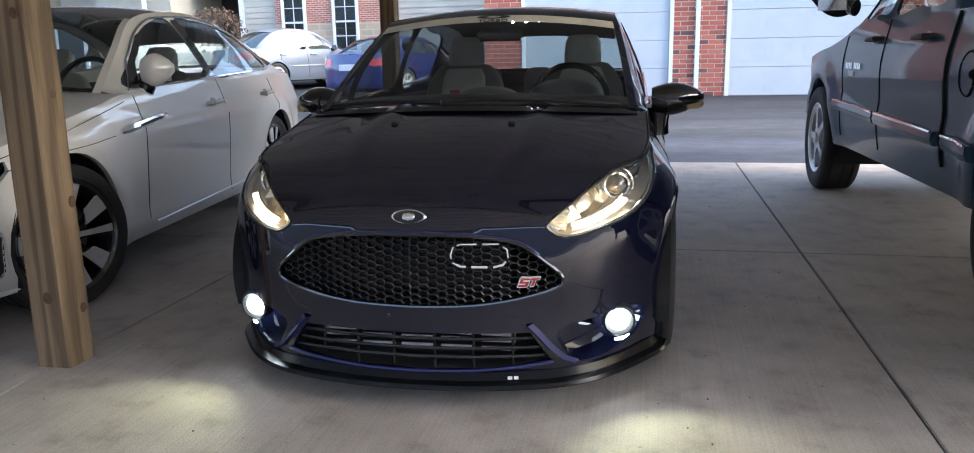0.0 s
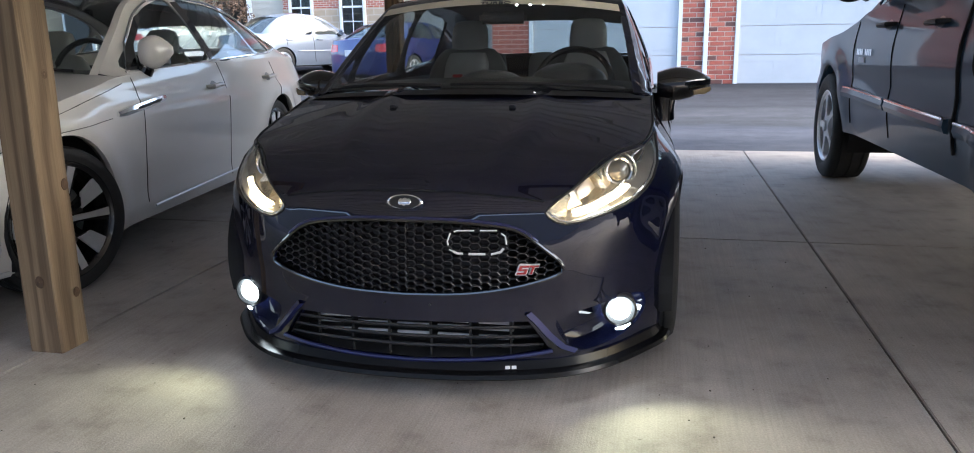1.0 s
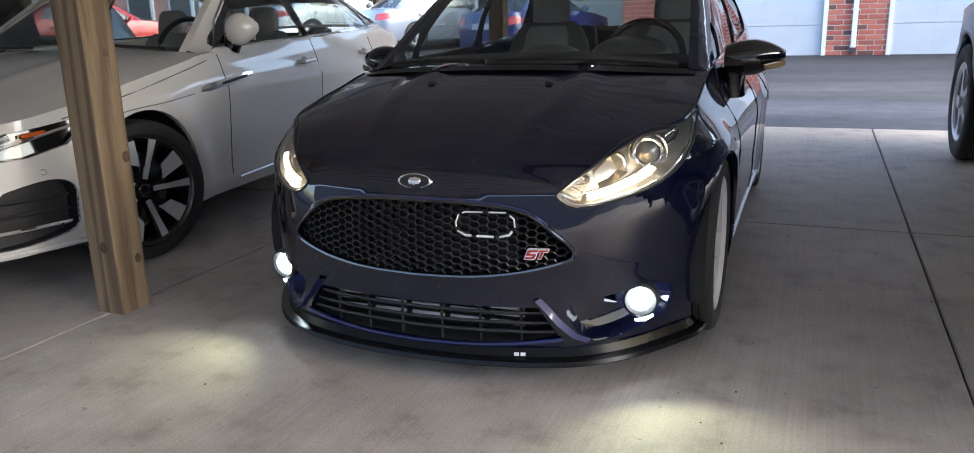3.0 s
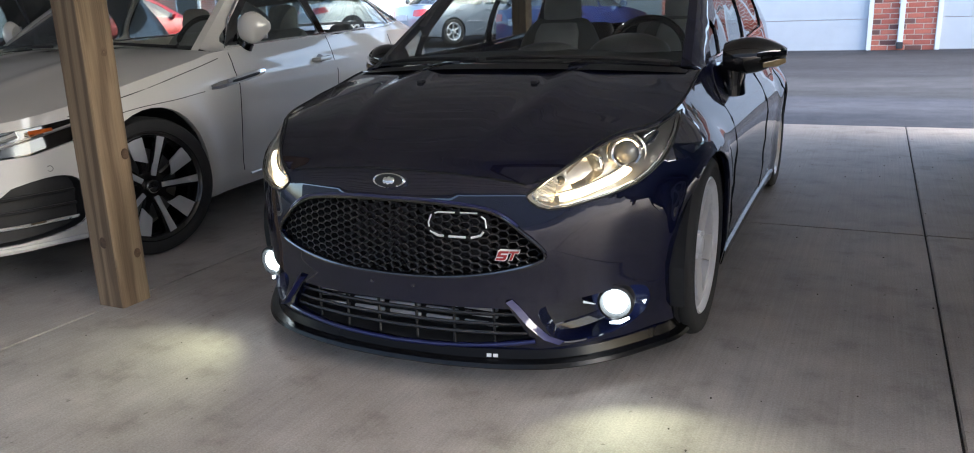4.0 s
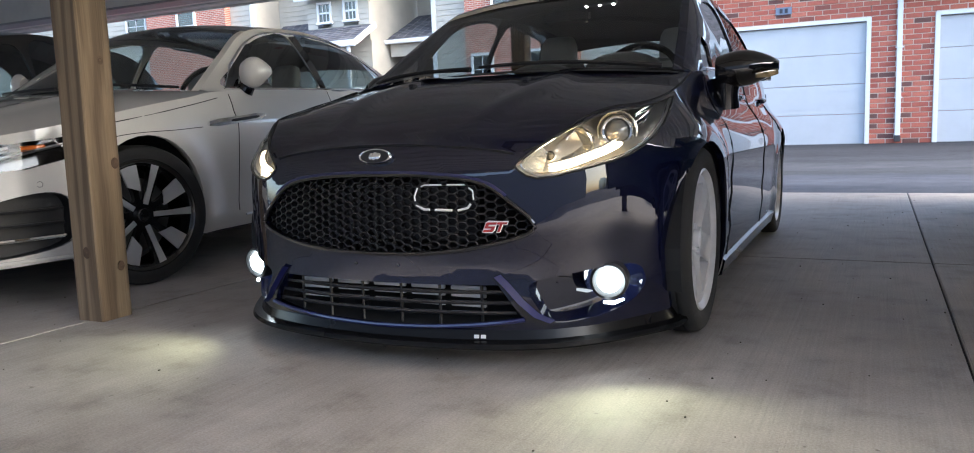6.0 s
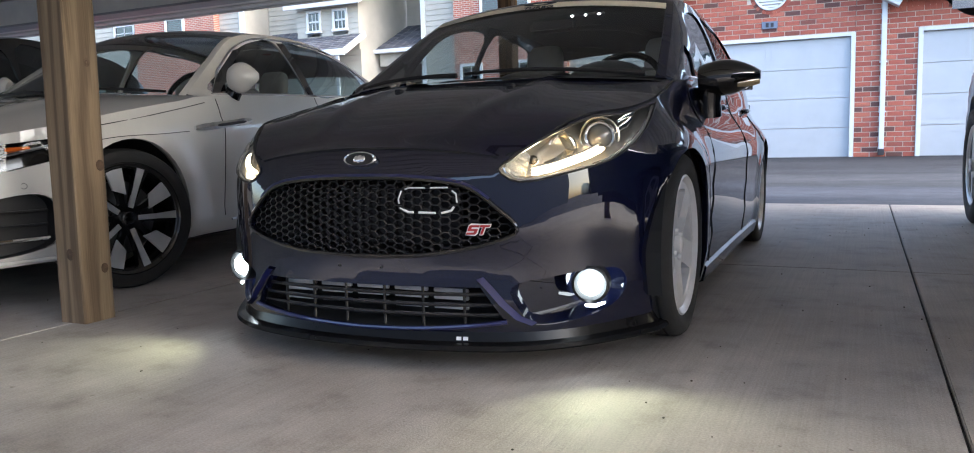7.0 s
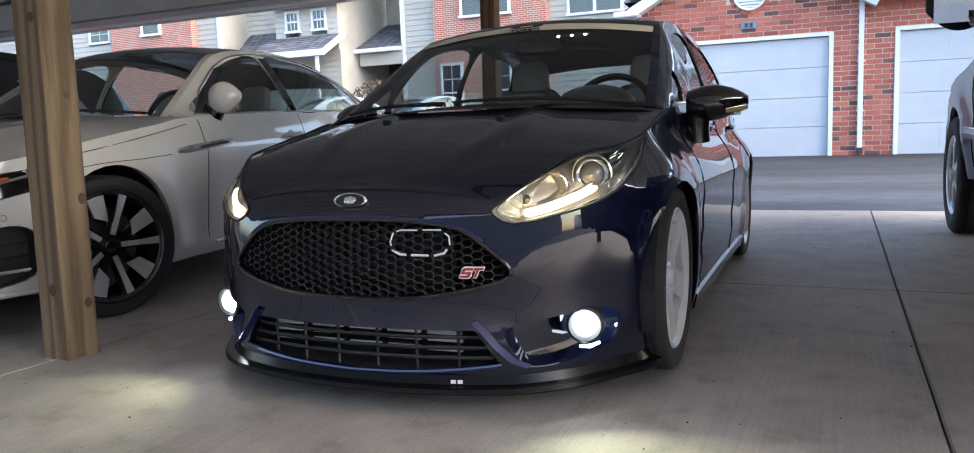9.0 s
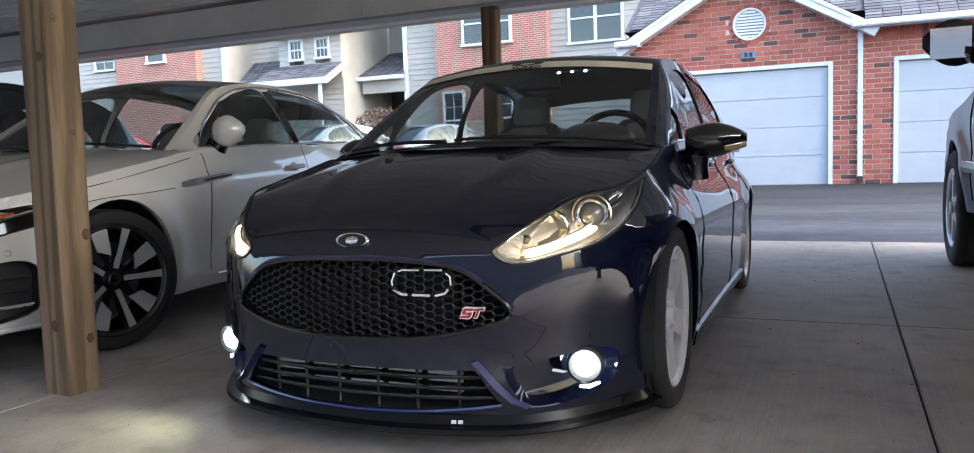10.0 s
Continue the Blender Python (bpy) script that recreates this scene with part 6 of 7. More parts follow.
for g in (1, -1):
    lamp = new("fog_beam", bpy.data.lights.new("fog_beam", "SPOT"))
    lamp.data.energy, lamp.data.color = 1.5, (0.93, 1.0, 0.66)
    lamp.data.spot_size, lamp.data.spot_blend, lamp.data.shadow_soft_size = radians(122), 0.7, 0.012
    lamp.matrix_world = look((g * 0.656, -0.53, 0.256), (g * 1.45, -2.1, 0.10))


# ---- the white fastback ----
def gap(car, sh, y, z0, z1, g=1, lean=0.0, r=0.0024):
    bm = bmesh.new()
    tube(bm, [sh.at(g * sh.s_of(y + lean * math.sin((z - z0) * 2.5)), z, 0.0004) for z in np.linspace(z0, z1, 14)], r, 5)
    part("door_gap", bm, VOID, car, "dark shut line")


def handle(car, sh, y, z, mat, g=1, out=0.034, length=0.1):
    bm = bmesh.new()
    s = sh.s_of(y)
    tube(bm, [sh.at(g * (s - length), z, -0.004), sh.at(g * (s - length * 0.7), z + 0.002, out), sh.at(g * (s + length * 0.7), z + 0.006, out), sh.at(g * (s + length), z + 0.008, -0.004)], [0.011, 0.015, 0.015, 0.011], 8)
    h = part("door_handle", bm, mat, car, "door handle")
    # Flat grey patch on the skin paints in the cup's shade.
    bm = sheet(smooth_loop([(s - length * 0.6, z), (s, z - 0.028), (s + length * 0.6, z + 0.004), (s, z + 0.034)], 5), [], lambda a, b, o: sh.at(g * a, b, 0.001), 0.05)
    part("handle_cup", oriented(bm), plain("handle_shade", (0.2, 0.2, 0.2), 0.4, 0.6) if "handle_shade" not in bpy.data.materials else bpy.data.materials["handle_shade"], h)


def trim_loop(car, fn, pts, r, mat, name, label="", closed=True, g=1):
    bm = bmesh.new()
    tube(bm, [Vector((g * fn(*p).x, fn(*p).y, fn(*p).z)) for p in pts], r, 6, closed=closed)
    part(name, bm, mat, car, label)


def fastback():
    car = empty("fastback_car", pose(-2.745, -0.014, 0, 0, 0, 6.5))
    tagged(car, "pearl white fastback saloon with black roof and black-and-silver wheels", "car")
    sh = Shape(
        outline=[(0, -0.93), (0.3, -0.91), (0.6, -0.83), (0.78, -0.67), (0.87, -0.43), (0.915, -0.1), (0.93, 0.3), (0.935, 1.4), (0.938, 2.4), (0.935, 2.9), (0.89, 3.4), (0.8, 3.75), (0.5, 3.9), (0, 3.94)],
        front=[(0.12, 0.06), (0.2, 0.01), (0.3, 0.0), (0.5, 0.02), (0.62, 0.04), (0.68, 0.07), (0.74, 0.13), (0.8, 0.22)],
        side=[(0.12, 0.06), (0.2, 0.035), (0.26, 0.012), (0.34, 0.02), (0.5, 0.012), (0.66, 0.004), (0.78, 0.0), (0.80, 0.004), (0.83, 0.022), (0.9, 0.04), (0.98, 0.07), (1.05, 0.1)],
        rear=[(0.15, 0.06), (0.3, 0.0), (0.6, 0.0), (0.85, 0.02), (1.0, 0.08)],
        top=[(-0.93, 0.70), (-0.8, 0.725), (-0.6, 0.755), (-0.3, 0.81), (0.0, 0.865), (0.4, 0.925), (0.66, 0.962), (1.4, 0.985), (2.4, 1.0), (3.0, 1.01), (3.94, 0.99)],
        edge=[(0.76, 0.62, 0.965), (0.69, 0.96, 1.19), (0.61, 1.28, 1.365), (0.575, 1.65, 1.43), (0.565, 2.1, 1.445), (0.56, 2.6, 1.40), (0.57, 3.0, 1.295), (0.60, 3.3, 1.18), (0.66, 3.6, 1.04)],
        bow=[(0, 0.16), (2, 0.09), (4, 0.0), (8, -0.08)],
        crown=[(0, 0.03), (2, 0.05), (4, 0.05), (6, 0.05), (8, 0.02)],
        hood=[(-0.87, 0.70), (-0.8, 0.745), (-0.6, 0.81), (-0.3, 0.88), (0.0, 0.935), (0.4, 0.985), (0.7, 1.0)],
        flares=((0.0, 0.34, 0.42, 0.024), (2.837, 0.34, 0.42, 0.024)))
    lamp = lambda g: [(g * s, z) for s, z in [(0.60, 0.665), (0.80, 0.70), (1.02, 0.722), (1.19, 0.742), (1.20, 0.70), (1.12, 0.635), (0.95, 0.60), (0.74, 0.59), (0.60, 0.61)]]
    vent = lambda g: [(g * s, z) for s, z in smooth_loop([(0.60, 0.24), (0.66, 0.36), (0.80, 0.46), (1.02, 0.50), (1.12, 0.46), (1.13, 0.36), (1.10, 0.275), (0.9, 0.235)], 4)]
    grille = [(-0.57, 0.63), (0.57, 0.63), (0.55, 0.44), (0.4, 0.36), (-0.4, 0.36), (-0.55, 0.44)]
    w1 = smooth_loop([(0.76, 0.99), (1.3, 1.006), (1.76, 1.022), (1.80, 1.15), (1.76, 1.385), (1.48, 1.36), (1.22, 1.275), (0.97, 1.135)], 5)
    w2 = smooth_loop([(1.88, 1.028), (2.4, 1.04), (2.92, 1.055), (3.0, 1.10), (2.92, 1.265), (2.5, 1.37), (2.1, 1.398), (1.88, 1.395)], 5)
    w3 = [(3.04, 1.065), (3.22, 1.085), (3.24, 1.115), (3.05, 1.2), (3.02, 1.16)]
    body(car, sh, WHITE, [(0, 0.345, 0.385), (2.837, 0.345, 0.385)], (0.17, 0.2, 0.25), [lamp(1), lamp(-1), vent(1), vent(-1), grille], sh.s_of(0.62), (0.0, 2.1, 6.6, 8.0), [w1, w2, w3], 0.05, TINT, SCREEN, GLOSS)
    for g in (1, -1):
        bm = bmesh.new()
        for out, dp in ((vent(g), 0.09),):
            r0, r1 = [bm.verts.new(sh.at(a, b, -0.012)) for a, b in out], [bm.verts.new(sh.at(a, b, -dp)) for a, b in out]
            for k in range(len(out)):
                j = (k + 1) % len(out)
                bm.faces.new((r0[k], r0[j], r1[j], r1[k]))
            bm.faces.new(r1)
        part("bumper_vent", bm, BLACK, car, "black bumper air vent", smooth=30)
        for z, m in ((0.30, CHROME), (0.36, BLACK), (0.42, BLACK)):
            bm = bmesh.new()
            tube(bm, [sh.at(g * s, z + 0.01 * (s - 0.7), -0.03) for s in np.linspace(0.68 if z < 0.4 else 0.76, 1.1, 10)], 0.008, 6)
            part("vent_blade", bm, m, car)
        bm = sheet([(g * s, z) for s, z in ((0.56, 0.235), (0.615, 0.255), (0.70, 0.375), (0.83, 0.47), (0.60, 0.40), (0.5, 0.3))], [], lambda a, b, o: sh.at(a, b, 0.012 + o), 0.05, 0.02)
        part("vent_wing", oriented(bm), WHITE, car)
        lo = lamp(g)
        bm = bmesh.new()
        r0, r1 = [bm.verts.new(sh.at(a, b, -0.008)) for a, b in lo], [bm.verts.new(sh.at(a, b, -0.06)) for a, b in lo]
        for k in range(len(lo)):
            j = (k + 1) % len(lo)
            bm.faces.new((r0[k], r0[j], r1[j], r1[k]))
        bm.faces.new(r1)
        hl = part("headlamp", bm, GLOSS, car, "slim dark headlamp with chrome light guides", smooth=30)
        for s0, s1, z0, z1, rr, mt in ((0.62, 1.16, 0.60, 0.71, 0.009, CHROME), (0.78, 0.9, 0.66, 0.69, 0.016, CHROME), (0.95, 1.05, 0.69, 0.695, 0.009, AMBER), (0.66, 0.74, 0.635, 0.65, 0.022, CHROME)):
            bm = bmesh.new()
            tube(bm, [sh.at(g * s, z, -0.028) for s, z in zip(np.linspace(s0, s1, 8), np.linspace(z0, z1, 8))], rr, 8)
            part("light_guide", bm, mt, hl)
        c = part("lens_cover", oriented(sheet(lo, [], lambda a, b, o: sh.at(a, b, 0.0), 0.08)), GLASS, hl, "clear lamp cover")
        c.visible_shadow = False
        s = sh.s_of(-0.27)
        bm = sheet([(g * (s - 0.035), 0.655), (g * (s + 0.035), 0.725), (g * (s + 0.03), 0.69), (g * (s - 0.008), 0.625)], [], lambda a, b, o: sh.at(a, b, 0.004 + o), 0.05, 0.01)
        part("side_marker", oriented(bm), AMBER, car, "amber side marker")
        bm = bmesh.new()
        p = sh.at(g * 1.0, 0.535, 0.001)
        lathe(bm, [(0.0, 0.013), (-0.002, 0.013), (-0.002, 0.011)], 16, "Y", Matrix.Translation(p) @ pose(0, 0, 0, 0, 0, 50 * g))
        part("parking_sensor", bm, BLACK, car)
        for y, z0, z1, ln in ((0.70, 0.95, 0.29, 0.03), (1.82, 1.0, 0.26, 0.04), (2.80, 0.98, 0.72, 0.05)):
            gap(car, sh, y, z1, z0, g, ln)
        # fender and bonnet seams
        for pts, r in (([(-0.43, 0.742), (-0.2, 0.79), (0.1, 0.835), (0.4, 0.885), (0.62, 0.925)], 0.0022), ([(-0.36, 0.70), (-0.1, 0.738), (0.2, 0.752), (0.42, 0.765)], 0.0018)):
            bm = bmesh.new()
            tube(bm, [sh.at(g * sh.s_of(a), b, 0.0005) for a, b in spline(pts, 5)], r, 5)
            part("panel_gap", bm, VOID, car)
        for y in (1.68, 2.66):
            handle(car, sh, y, 0.855 if y < 2 else 0.87, WHITE, g)
        # chrome flash on the front wing and door
        for y0, y1, rr, mt in ((0.46, 1.0, 0.015, CHROME), (0.64, 0.93, 0.006, BLACK)):
            bm = bmesh.new()
            tube(bm, [sh.at(g * sh.s_of(y), 0.785 + (y - 0.5) * 0.09, 0.007 if mt is CHROME else 0.018) for y in np.linspace(y0, y1, 8)], [rr * 0.6] + [rr] * 6 + [rr * 0.6], 6, flat=1.5)
            part("wing_flash", bm, mt, car, "chrome flash on the front wing")
        bm = bmesh.new()
        tube(bm, [sh.at(g * sh.s_of(y), 0.262 + 0.03 * (y - 0.7) / 1.7, 0.012) for y in np.linspace(0.74, 2.42, 14)], 0.006, 6, flat=1.3)
        part("sill_strip", bm, ALLOY, car, "satin silver sill strip")
        for w in (np.array([(0.73, 0.978)] + [tuple(p) for p in spline([(0.94, 1.132), (1.2, 1.285), (1.48, 1.378), (1.75, 1.405), (2.1, 1.414), (2.5, 1.388), (2.92, 1.285), (3.28, 1.125)], 4)] + [(3.25, 1.075), (2.9, 1.045), (2.4, 1.03), (1.8, 1.015), (1.3, 1.0)]),):
            trim_loop(car, lambda a, b: sh.cab(a, b, 0.004), w, 0.0075, CHROME, "window_chrome", "chrome window surround", True, g)
        bm = sheet([(1.79, 1.02), (1.87, 1.025), (1.89, 1.395), (1.79, 1.385)], [], lambda a, b, o: sh.cab(a, b, 0.002), 0.06)
        for v in bm.verts:
            v.co.x *= g
        part("pillar_trim", oriented(bm), GLOSS, car, "gloss black door pillar")
        bm = sheet([(0.75, 0.985), (0.95, 1.128), (1.2, 1.277), (1.32, 1.31), (1.24, 1.262), (1.0, 1.125), (0.86, 0.995)], [], lambda a, b, o: sh.cab(a, b, 0.003), 0.05)
        for v in bm.verts:
            v.co.x *= g
        part("window_frame", oriented(bm), GLOSS, car, "black front edge of the door window")
        bm = sheet([(sh.end - a, b) for a, b in ((0.95, 0.72), (0.35, 0.74), (0.35, 0.86), (0.9, 0.88))], [], lambda a, b, o: sh.at(g * a, b, 0.006), 0.08)
        part("tail_lamp", oriented(bm), TAIL, car)
    bm = bmesh.new()
    r1 = [bm.verts.new(sh.at(a, b, -0.05)) for a, b in grille]
    bm.faces.new(r1)
    part("grille_back", bm, VOID, car, smooth=0)
    for z in (0.60, 0.55, 0.50, 0.45, 0.40):
        k = 0.56 - max(0, 0.5 - z) * 1.0
        bm = bmesh.new()
        tube(bm, [sh.at(s, z, 0.0) for s in np.linspace(-k, k, 19)], 0.008, 6)
        part("grille_bar", bm, CHROME, car, "chrome grille bar")
    bm = bmesh.new()
    tube(bm, [sh.at(s, 0.21, 0.01) for s in np.linspace(-1.15, 1.15, 31)], 0.012, 6)
    part("lower_trim", bm, WHITE, car)
    for y in (0, 2.837):
        for g in (1, -1):
            wheel(car, g * 0.80, y + (0.02 if y < 1 else 0), 0.342, 0.270, 0.225, "blade", g, -18 if y < 1 else 0)
    door_mirror(car, 0.925, 0.93, 1.075, WHITE, w=0.15, h=0.165, d=0.11, arm=(-0.01, 0.0, -0.10))
    bm = bmesh.new()
    prof = [(0.75, 0.9), (0.8, 0.985), (1.05, 0.99), (1.2, 0.93), (1.18, 0.7)]
    rows = [[bm.verts.new((x, y, z - 0.02 * (x / 0.7) ** 2)) for y, z in prof] for x in np.linspace(-0.74, 0.74, 11)]
    for a, b in zip(rows, rows[1:]):
        for k in range(len(prof) - 1):
            bm.faces.new((a[k], a[k + 1], b[k + 1], b[k]))
    part("dashboard", bm, DASH, car)
    for x in (-0.38, 0.38):
        seat(car, x, 1.65, 0.36, SEATL, 0.5, back=0.62)
        seat(car, x, 2.55, 0.32, SEATL, 0.5, back=0.5)
    bm = bmesh.new()
    box(bm, -0.78, 0.78, 0.7, 3.3, 0.25, 0.3)
    for g in (-1, 1):
        box(bm, g * 0.81 - 0.02, g * 0.81 + 0.02, 0.7, 3.3, 0.26, 0.96)
    part("cabin_tub", bm, DASH, car, smooth=0)
    bm = bmesh.new()
    mw = Matrix.Translation((0.38, 1.15, 0.98)) @ pose(0, 0, 0, 66)
    tube(bm, [mw @ Vector((0.185 * math.cos(a), 0.185 * math.sin(a), 0)) for a in np.linspace(0, math.tau, 30, endpoint=False)], 0.016, 8, closed=True)
    part("steering_wheel", bm, BLACK, car)
    for x0, x1 in ((-0.1, -0.66), (0.66, 0.0)):
        bm = bmesh.new()
        tube(bm, [sh.over(0.03, (x0 + (x1 - x0) * q) / 0.76, 0.014) + Vector((0, 0.01 * q, 0.02 * q)) for q in np.linspace(0, 1, 7)], 0.009, 6)
        part("wiper", bm, BLACK, car)
    return car


fastback()


# ---- the pickup truck ----
def pickup():
    car = empty("pickup_truck", pose(3.11, 3.78, 0, 0, 0, 180))
    tagged(car, "slate blue pickup truck with chrome side strip, parked nose out", "truck")
    sh = Shape(
        outline=[(0, -0.95), (0.5, -0.93), (0.8, -0.85), (0.93, -0.68), (0.97, -0.3), (0.985, 0.3), (0.985, 1.2), (0.985, 2.4), (0.985, 3.5), (0.98, 4.4), (0.95, 4.62), (0.5, 4.68), (0, 4.69)],
        front=[(0.4, 0.05), (0.6, 0.0), (0.9, 0.02), (1.1, 0.1)],
        side=[(0.40, 0.05), (0.52, 0.03), (0.62, 0.012), (0.70, 0.004), (0.8, 0.014), (0.95, 0.0), (1.05, 0.002), (1.15, 0.02), (1.25, 0.04), (1.35, 0.06)],
        rear=[(0.4, 0.05), (0.6, 0.0), (1.3, 0.02)],
        top=[(-0.95, 0.98), (-0.6, 1.04), (-0.2, 1.09), (0.2, 1.13), (0.6, 1.20), (0.9, 1.27), (1.6, 1.29), (2.6, 1.29), (4.69, 1.30)],
        edge=[(0.86, 0.72, 1.24), (0.80, 0.98, 1.48), (0.73, 1.22, 1.70), (0.70, 1.5, 1.79), (0.695, 2.1, 1.80), (0.71, 2.5, 1.75), (0.80, 2.63, 1.5), (0.88, 2.66, 1.29)],
        bow=[(0, 0.12), (2, 0.06), (5, 0.0), (7, 0.0)], crown=[(0, 0.02), (2, 0.04), (7, 0.03)],
        hood=[(-0.95, 0.98), (-0.8, 1.08), (-0.3, 1.17), (0.3, 1.22), (0.8, 1.26)],
        flares=((0.0, 0.42, 0.53, 0.035), (3.56, 0.42, 0.53, 0.035)))
    w1 = smooth_loop([(1.0, 1.31), (1.3, 1.32), (1.5, 1.325), (1.52, 1.5), (1.48, 1.70), (1.34, 1.68), (1.16, 1.54)], 4)
    w2 = smooth_loop([(1.62, 1.325), (2.0, 1.33), (2.4, 1.335), (2.42, 1.5), (2.36, 1.68), (2.0, 1.72), (1.63, 1.715)], 4)
    body(car, sh, STEEL_BLUE, [(0, 0.42, 0.47), (3.56, 0.42, 0.47)], (0.5, 0.47, 0.5), [], sh.s_of(0.72), (0.0, 2.1, 5.2, 7.0), [w1, w2], 0.07, TINT, SCREEN)
    for g in (1, -1):
        for y, z0, z1 in ((0.66, 0.5, 1.2), (1.57, 0.5, 1.28)):
            gap(car, sh, y, z0, z1, g, 0.03, 0.005)
        gap(car, sh, 2.67, 0.55, 1.28, g, 0.0, 0.013)
        for y in (1.42, 2.30):
            handle(car, sh, y, 1.165, BLACK, g, 0.045, 0.12)
        for y0, y1, m in ((0.56, 1.55, STEEL_BLUE), (1.59, 2.6, STEEL_BLUE), (2.73, 3.12, STEEL_BLUE)):
            bm = bmesh.new()
            prof = [(0.755, 0.0), (0.75, 0.022), (0.715, 0.028), (0.685, 0.02), (0.68, 0.0)]
            rows = [[bm.verts.new(sh.at(g * sh.s_of(y), z - 0.02 * (y - 0.5), o)) for z, o in prof] for y in np.linspace(y0, y1, 8)]
            for a, b in zip(rows, rows[1:]):
                for k in range(4):
                    bm.faces.new((a[k], a[k + 1], b[k + 1], b[k]))
            bm.faces.new(rows[0])
            bm.faces.new(rows[-1][::-1])
            mo = part("side_moulding", bm, m, car, "raised side moulding", smooth=25)
            bm = bmesh.new()
            tube(bm, [sh.at(g * sh.s_of(y), 0.75 - 0.02 * (y - 0.5), 0.022) for y in np.linspace(y0 + 0.01, y1 - 0.01, 8)], 0.008, 6)
            part("chrome_line", bm, CHROME, mo, "chrome strip")
        # lettering bars on the door, emblem below
        for k in range(9):
            if k == 4:
                continue
            y = 0.80 + k * 0.042
            bm = sheet([(y, 0.98), (y + 0.03, 0.98), (y + 0.03, 1.02), (y, 1.02)], [], lambda a, b, o: sh.at(g * sh.s_of(a), b, 0.008 + o), 0.05, 0.008)
            part("badge_bar", bm, CHROME, car, "small chrome badge bar", smooth=0)
        bm = sheet([(0.86, 0.93), (1.0, 0.93), (1.0, 0.965), (0.86, 0.965)], [], lambda a, b, o: sh.at(g * sh.s_of(a), b, 0.006 + o), 0.05, 0.006)
        part("badge_bar", bm, ALLOY, car, smooth=0)
    # fuel flap
    cy, cz = 2.93, 1.0
    s = sh.s_of(cy)
    circ = [(s + 0.085 * math.cos(a), cz + 0.098 * math.sin(a)) for a in np.linspace(0, math.tau, 40, endpoint=False)]
    ff = part("fuel_flap", oriented(sheet(circ, [], lambda a, b, o: sh.at(a, b, 0.004), 0.05)), STEEL_BLUE, car, "round fuel filler flap with dark rim")
    bm = bmesh.new()
    tube(bm, [sh.at(a, b, 0.002) for a, b in circ], 0.0065, 6, closed=True)
    part("flap_gap", bm, VOID, ff)
    bm = bmesh.new()
    bmesh.ops.create_icosphere(bm, subdivisions=2, radius=0.022, matrix=Matrix.Translation(sh.at(s + 0.075, cz, 0.004)))
    part("flap_notch", bm, VOID, ff)
    for y in (0, 3.56):
        for g in (1, -1):
            wheel(car, g * 0.865, y, 0.41, 0.275, 0.29, "five", g)
    door_mirror(car, 1.15, 0.98, 1.455, BLACK, w=0.28, h=0.25, d=0.13, arm=(0.0, 0.05, -0.08))
    part("front_bumper", boxed(-0.9, 0.9, -1.0, -0.85, 0.48, 0.70, bevel=0.06), CHROME, car, "chrome front bumper")
    part("rear_bumper", boxed(-0.9, 0.9, 4.66, 4.82, 0.5, 0.7, bevel=0.03), CHROME, car)
    bm = bmesh.new()
    box(bm, -0.5, 0.5, 0.3, 4.4, 0.36, 0.5)
    for y in (0, 3.56):
        tube(bm, [(-0.75, y, 0.42), (0.75, y, 0.42)], 0.05, 8)
    part("chassis", bm, VOID, car, "dark chassis", smooth=0)
    for x in (-0.4, 0.4):
        seat(car, x, 1.6, 0.75, SEATK, 0.55, back=0.6)
        seat(car, x, 2.3, 0.75, SEATK, 0.55, back=0.6)
    return car


pickup()


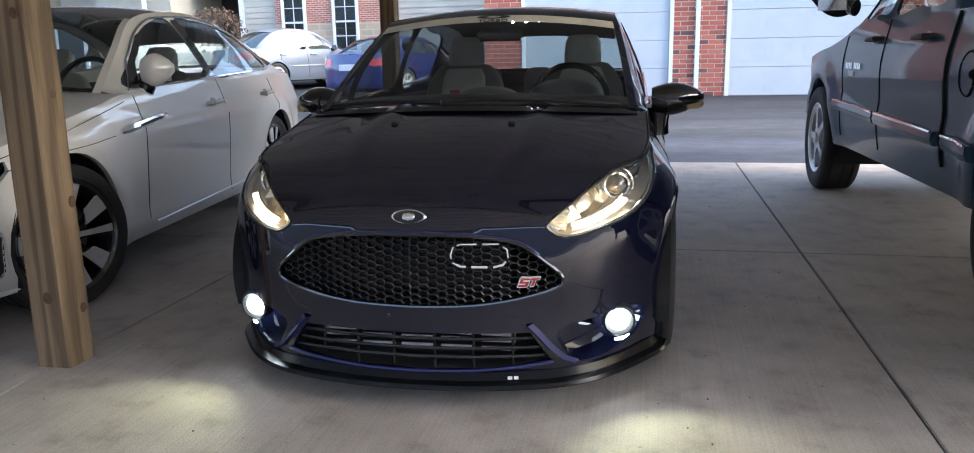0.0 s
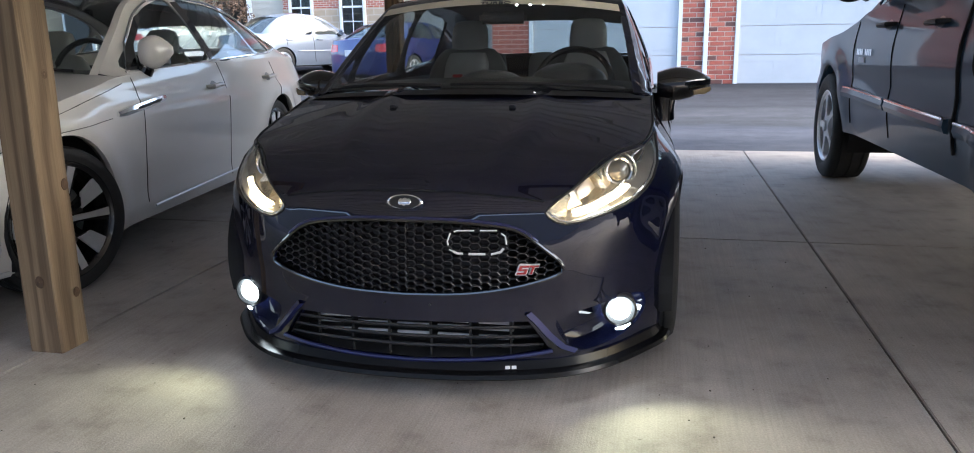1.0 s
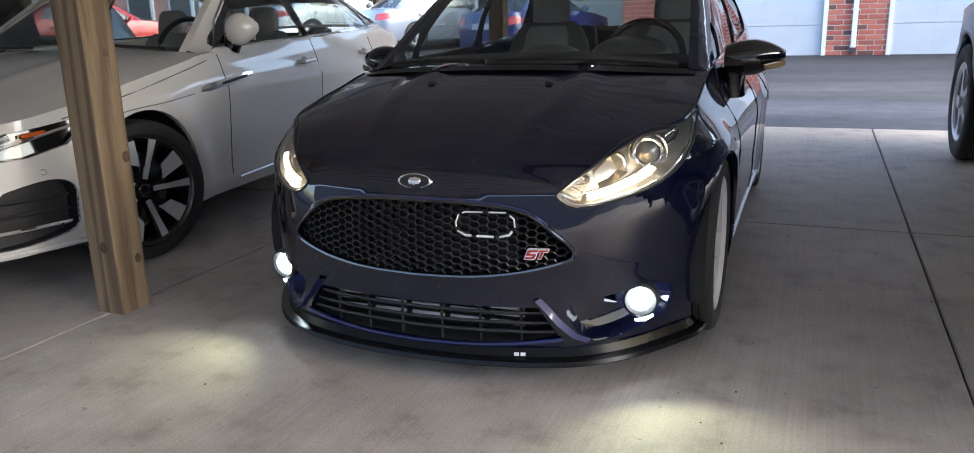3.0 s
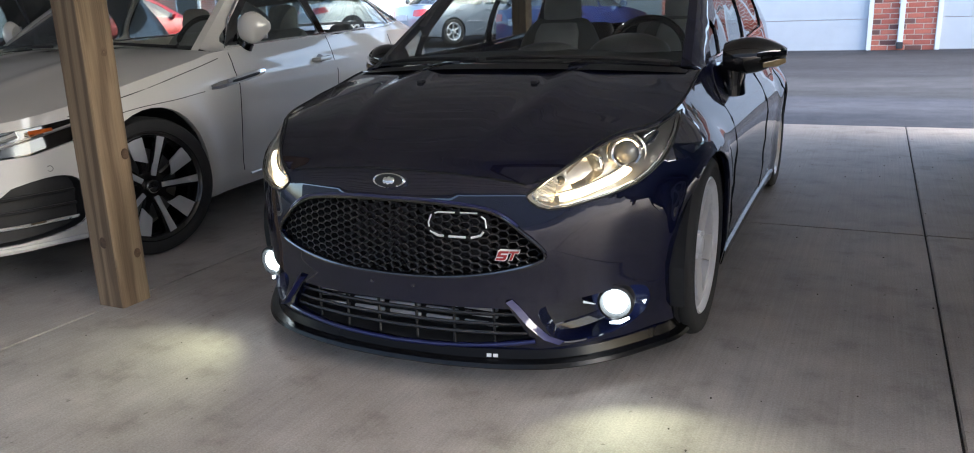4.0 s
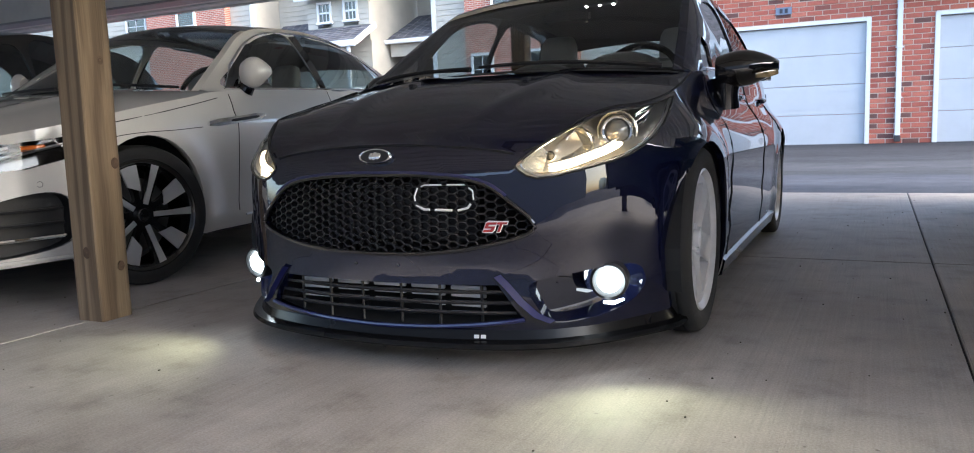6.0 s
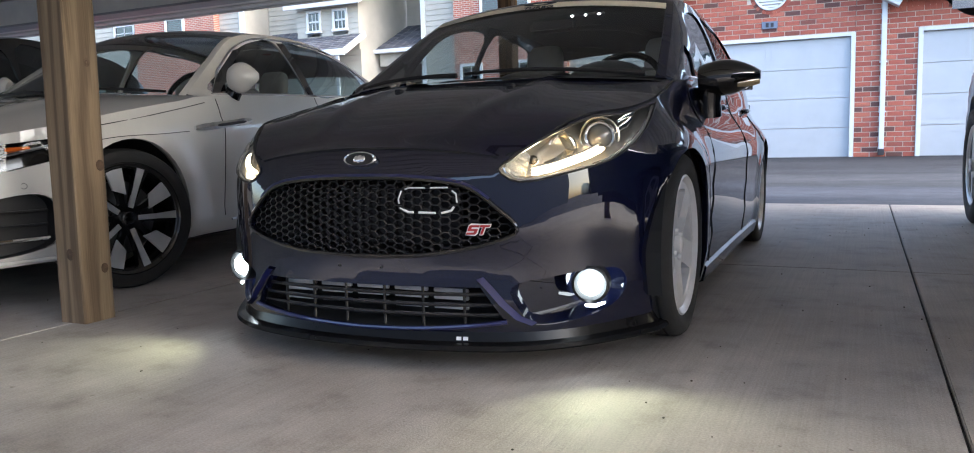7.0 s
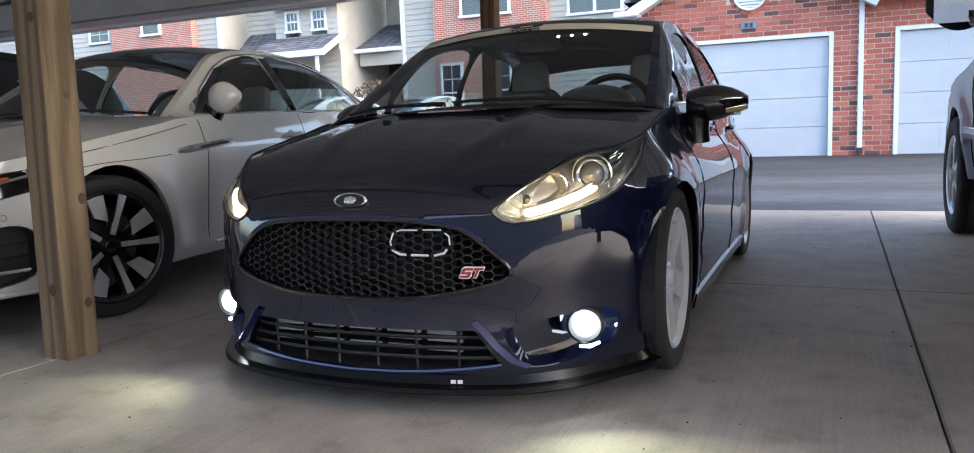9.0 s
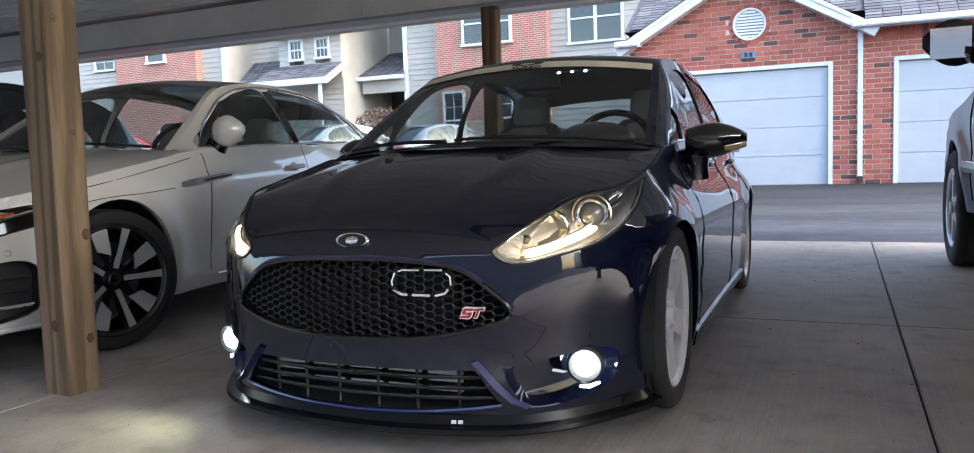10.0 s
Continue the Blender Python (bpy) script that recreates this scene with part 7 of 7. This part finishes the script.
# ---- cars parked behind and beside ----
def far_car(name, label, mat, x, y, yaw, h=1.45, suv=False, k=1.0, z=None):
    car = empty(name, pose(x, y, rise(x, y) - (0.03 if y > 5.3 else 0.0), 0, 0, yaw))
    tagged(car, label, "car", group="other parked cars")
    q = (h - 0.95) / 0.5
    e = lambda z: 0.95 + (z - 0.95) * q
    rear_y = 3.2 if suv else 2.95
    sh = Shape(
        outline=[(0, -0.85), (0.4, -0.82), (0.68, -0.68), (0.8, -0.42), (0.86, 0.0), (0.875, 0.6), (0.878, 1.6), (0.87, 2.6), (0.84, 3.1), (0.74, 3.45), (0.4, 3.58), (0, 3.6)],
        front=[(0.15, 0.04), (0.3, 0.0), (0.55, 0.02), (0.72, 0.1)],
        side=[(0.15, 0.05), (0.28, 0.012), (0.5, 0.0), (0.7, 0.0), (0.78, 0.01), (0.88, 0.04), (1.0, 0.075)],
        rear=[(0.15, 0.05), (0.3, 0.0), (0.7, 0.0), (0.95, 0.06)],
        top=[(-0.85, 0.70), (-0.5, 0.76), (0.0, 0.84), (0.5, 0.91), (1.2, 0.93), (2.6, 0.96), (3.6, 0.95)],
        edge=[(0.71, 0.5, 0.91), (0.645, 0.9, e(1.18)), (0.58, 1.22, e(1.36)), (0.56, 1.6, e(1.44)), (0.56, 2.05, e(1.45)), (0.56, 2.5 if not suv else 2.9, e(1.36)), (0.61, 2.85 if not suv else 3.25, e(1.15)), (0.67, 3.08 if not suv else 3.42, 0.96)],
        bow=[(0, 0.15), (2, 0.07), (4, 0.0), (7, -0.1)], crown=[(0, 0.03), (2, 0.05), (5, 0.05), (7, 0.02)],
        hood=[(-0.8, 0.71), (-0.6, 0.79), (-0.2, 0.87), (0.3, 0.94)])
    w1 = smooth_loop([(0.82, 0.95), (1.2, 0.955), (1.62, 0.965), (1.64, e(1.2)), (1.58, e(1.37)), (1.36, e(1.35)), (1.05, e(1.2))], 4)
    w2 = smooth_loop([(1.72, 0.967), (2.1, 0.975), (2.5, 0.985), (2.62, e(1.08)), (2.45, e(1.28)), (2.1, e(1.38)), (1.72, e(1.39))], 4)
    body(car, sh, mat, [(0, 0.31, 0.35), (2.62, 0.31, 0.35)], (0.18, 0.2, 0.25), [], sh.s_of(0.5), (0.0, 2.0, 5.0, 7.0), [w1, w2], 0.08, TINT, SCREEN)
    for g in (1, -1):
        for yy in (0.62, 1.68, 2.5):
            gap(car, sh, yy, 0.28 if yy < 2.4 else 0.7, 0.92, g, 0.03, 0.005)
        for yy in (1.52, 2.42):
            handle(car, sh, yy, 0.82, mat, g)
        bm = sheet([(sh.end - a, b) for a, b in ((1.0, 0.76), (0.62, 0.70), (0.48, 0.72), (0.5, 0.86), (0.9, 0.88))], [], lambda a, b, o: sh.at(g * a, b, 0.008 + o), 0.06, 0.01)
        part("tail_lamp", oriented(bm), TAIL, car, "red tail lamp")
        bm = sheet([(a, b) for a, b in ((0.55, 0.60), (0.9, 0.66), (1.1, 0.72), (0.85, 0.72), (0.6, 0.69))], [], lambda a, b, o: sh.at(g * a, b, 0.006 + o), 0.06, 0.01)
        part("headlamp", oriented(bm), CHROME, car)
        bm = bmesh.new()
        tube(bm, [sh.at(g * sh.s_of(yy), 0.55, 0.006) for yy in np.linspace(0.5, 2.2, 10)], 0.012, 6)
        part("rub_strip", bm, mat, car)
    for yy in (0, 2.62):
        for g in (1, -1):
            wheel(car, g * 0.765, yy, 0.315, 0.215, 0.2, "plain", g)
    door_mirror(car, 0.93, 0.85, 0.99, mat, w=0.2, h=0.14, d=0.12)
    part("number_plate", boxed(-0.26, 0.26, 3.595, 3.61, 0.62, 0.75, bevel=0.004), PLATE, car, "plain number plate")
    for x in (-0.36, 0.36):
        seat(car, x, 1.5, 0.35, SEATK, 0.48, back=0.6)
        seat(car, x, 2.3, 0.28, SEATK, 0.48, back=0.45)
    bm = bmesh.new()
    box(bm, -0.7, 0.7, 0.6, 2.9, 0.22, 0.28)
    for g in (-1, 1):
        box(bm, g * 0.74 - 0.02, g * 0.74 + 0.02, 0.6, 2.9, 0.25, 0.9)
    part("cabin_tub", bm, DASH, car, smooth=0)
    return car


far_car("sedan_car", "silver-blue four-door saloon parked by the townhouses", SILVER, -7.45, 18.1, 150, 1.44)
far_car("coupe_car", "royal blue low car with red tail lamps", BLUE, -4.4, 16.6, 165, 1.32)
far_car("sedan_car", "white saloon parked across the lane", PALE, -10.6, 18.3, 150, 1.44)
far_car("sedan_car", "red saloon parked across the lane", RED, -14.0, 13.0, 150, 1.44)
far_car("suv_car", "black sport utility car under the carport", BLACKP, -5.95, 0.35, 3, 1.68, True)
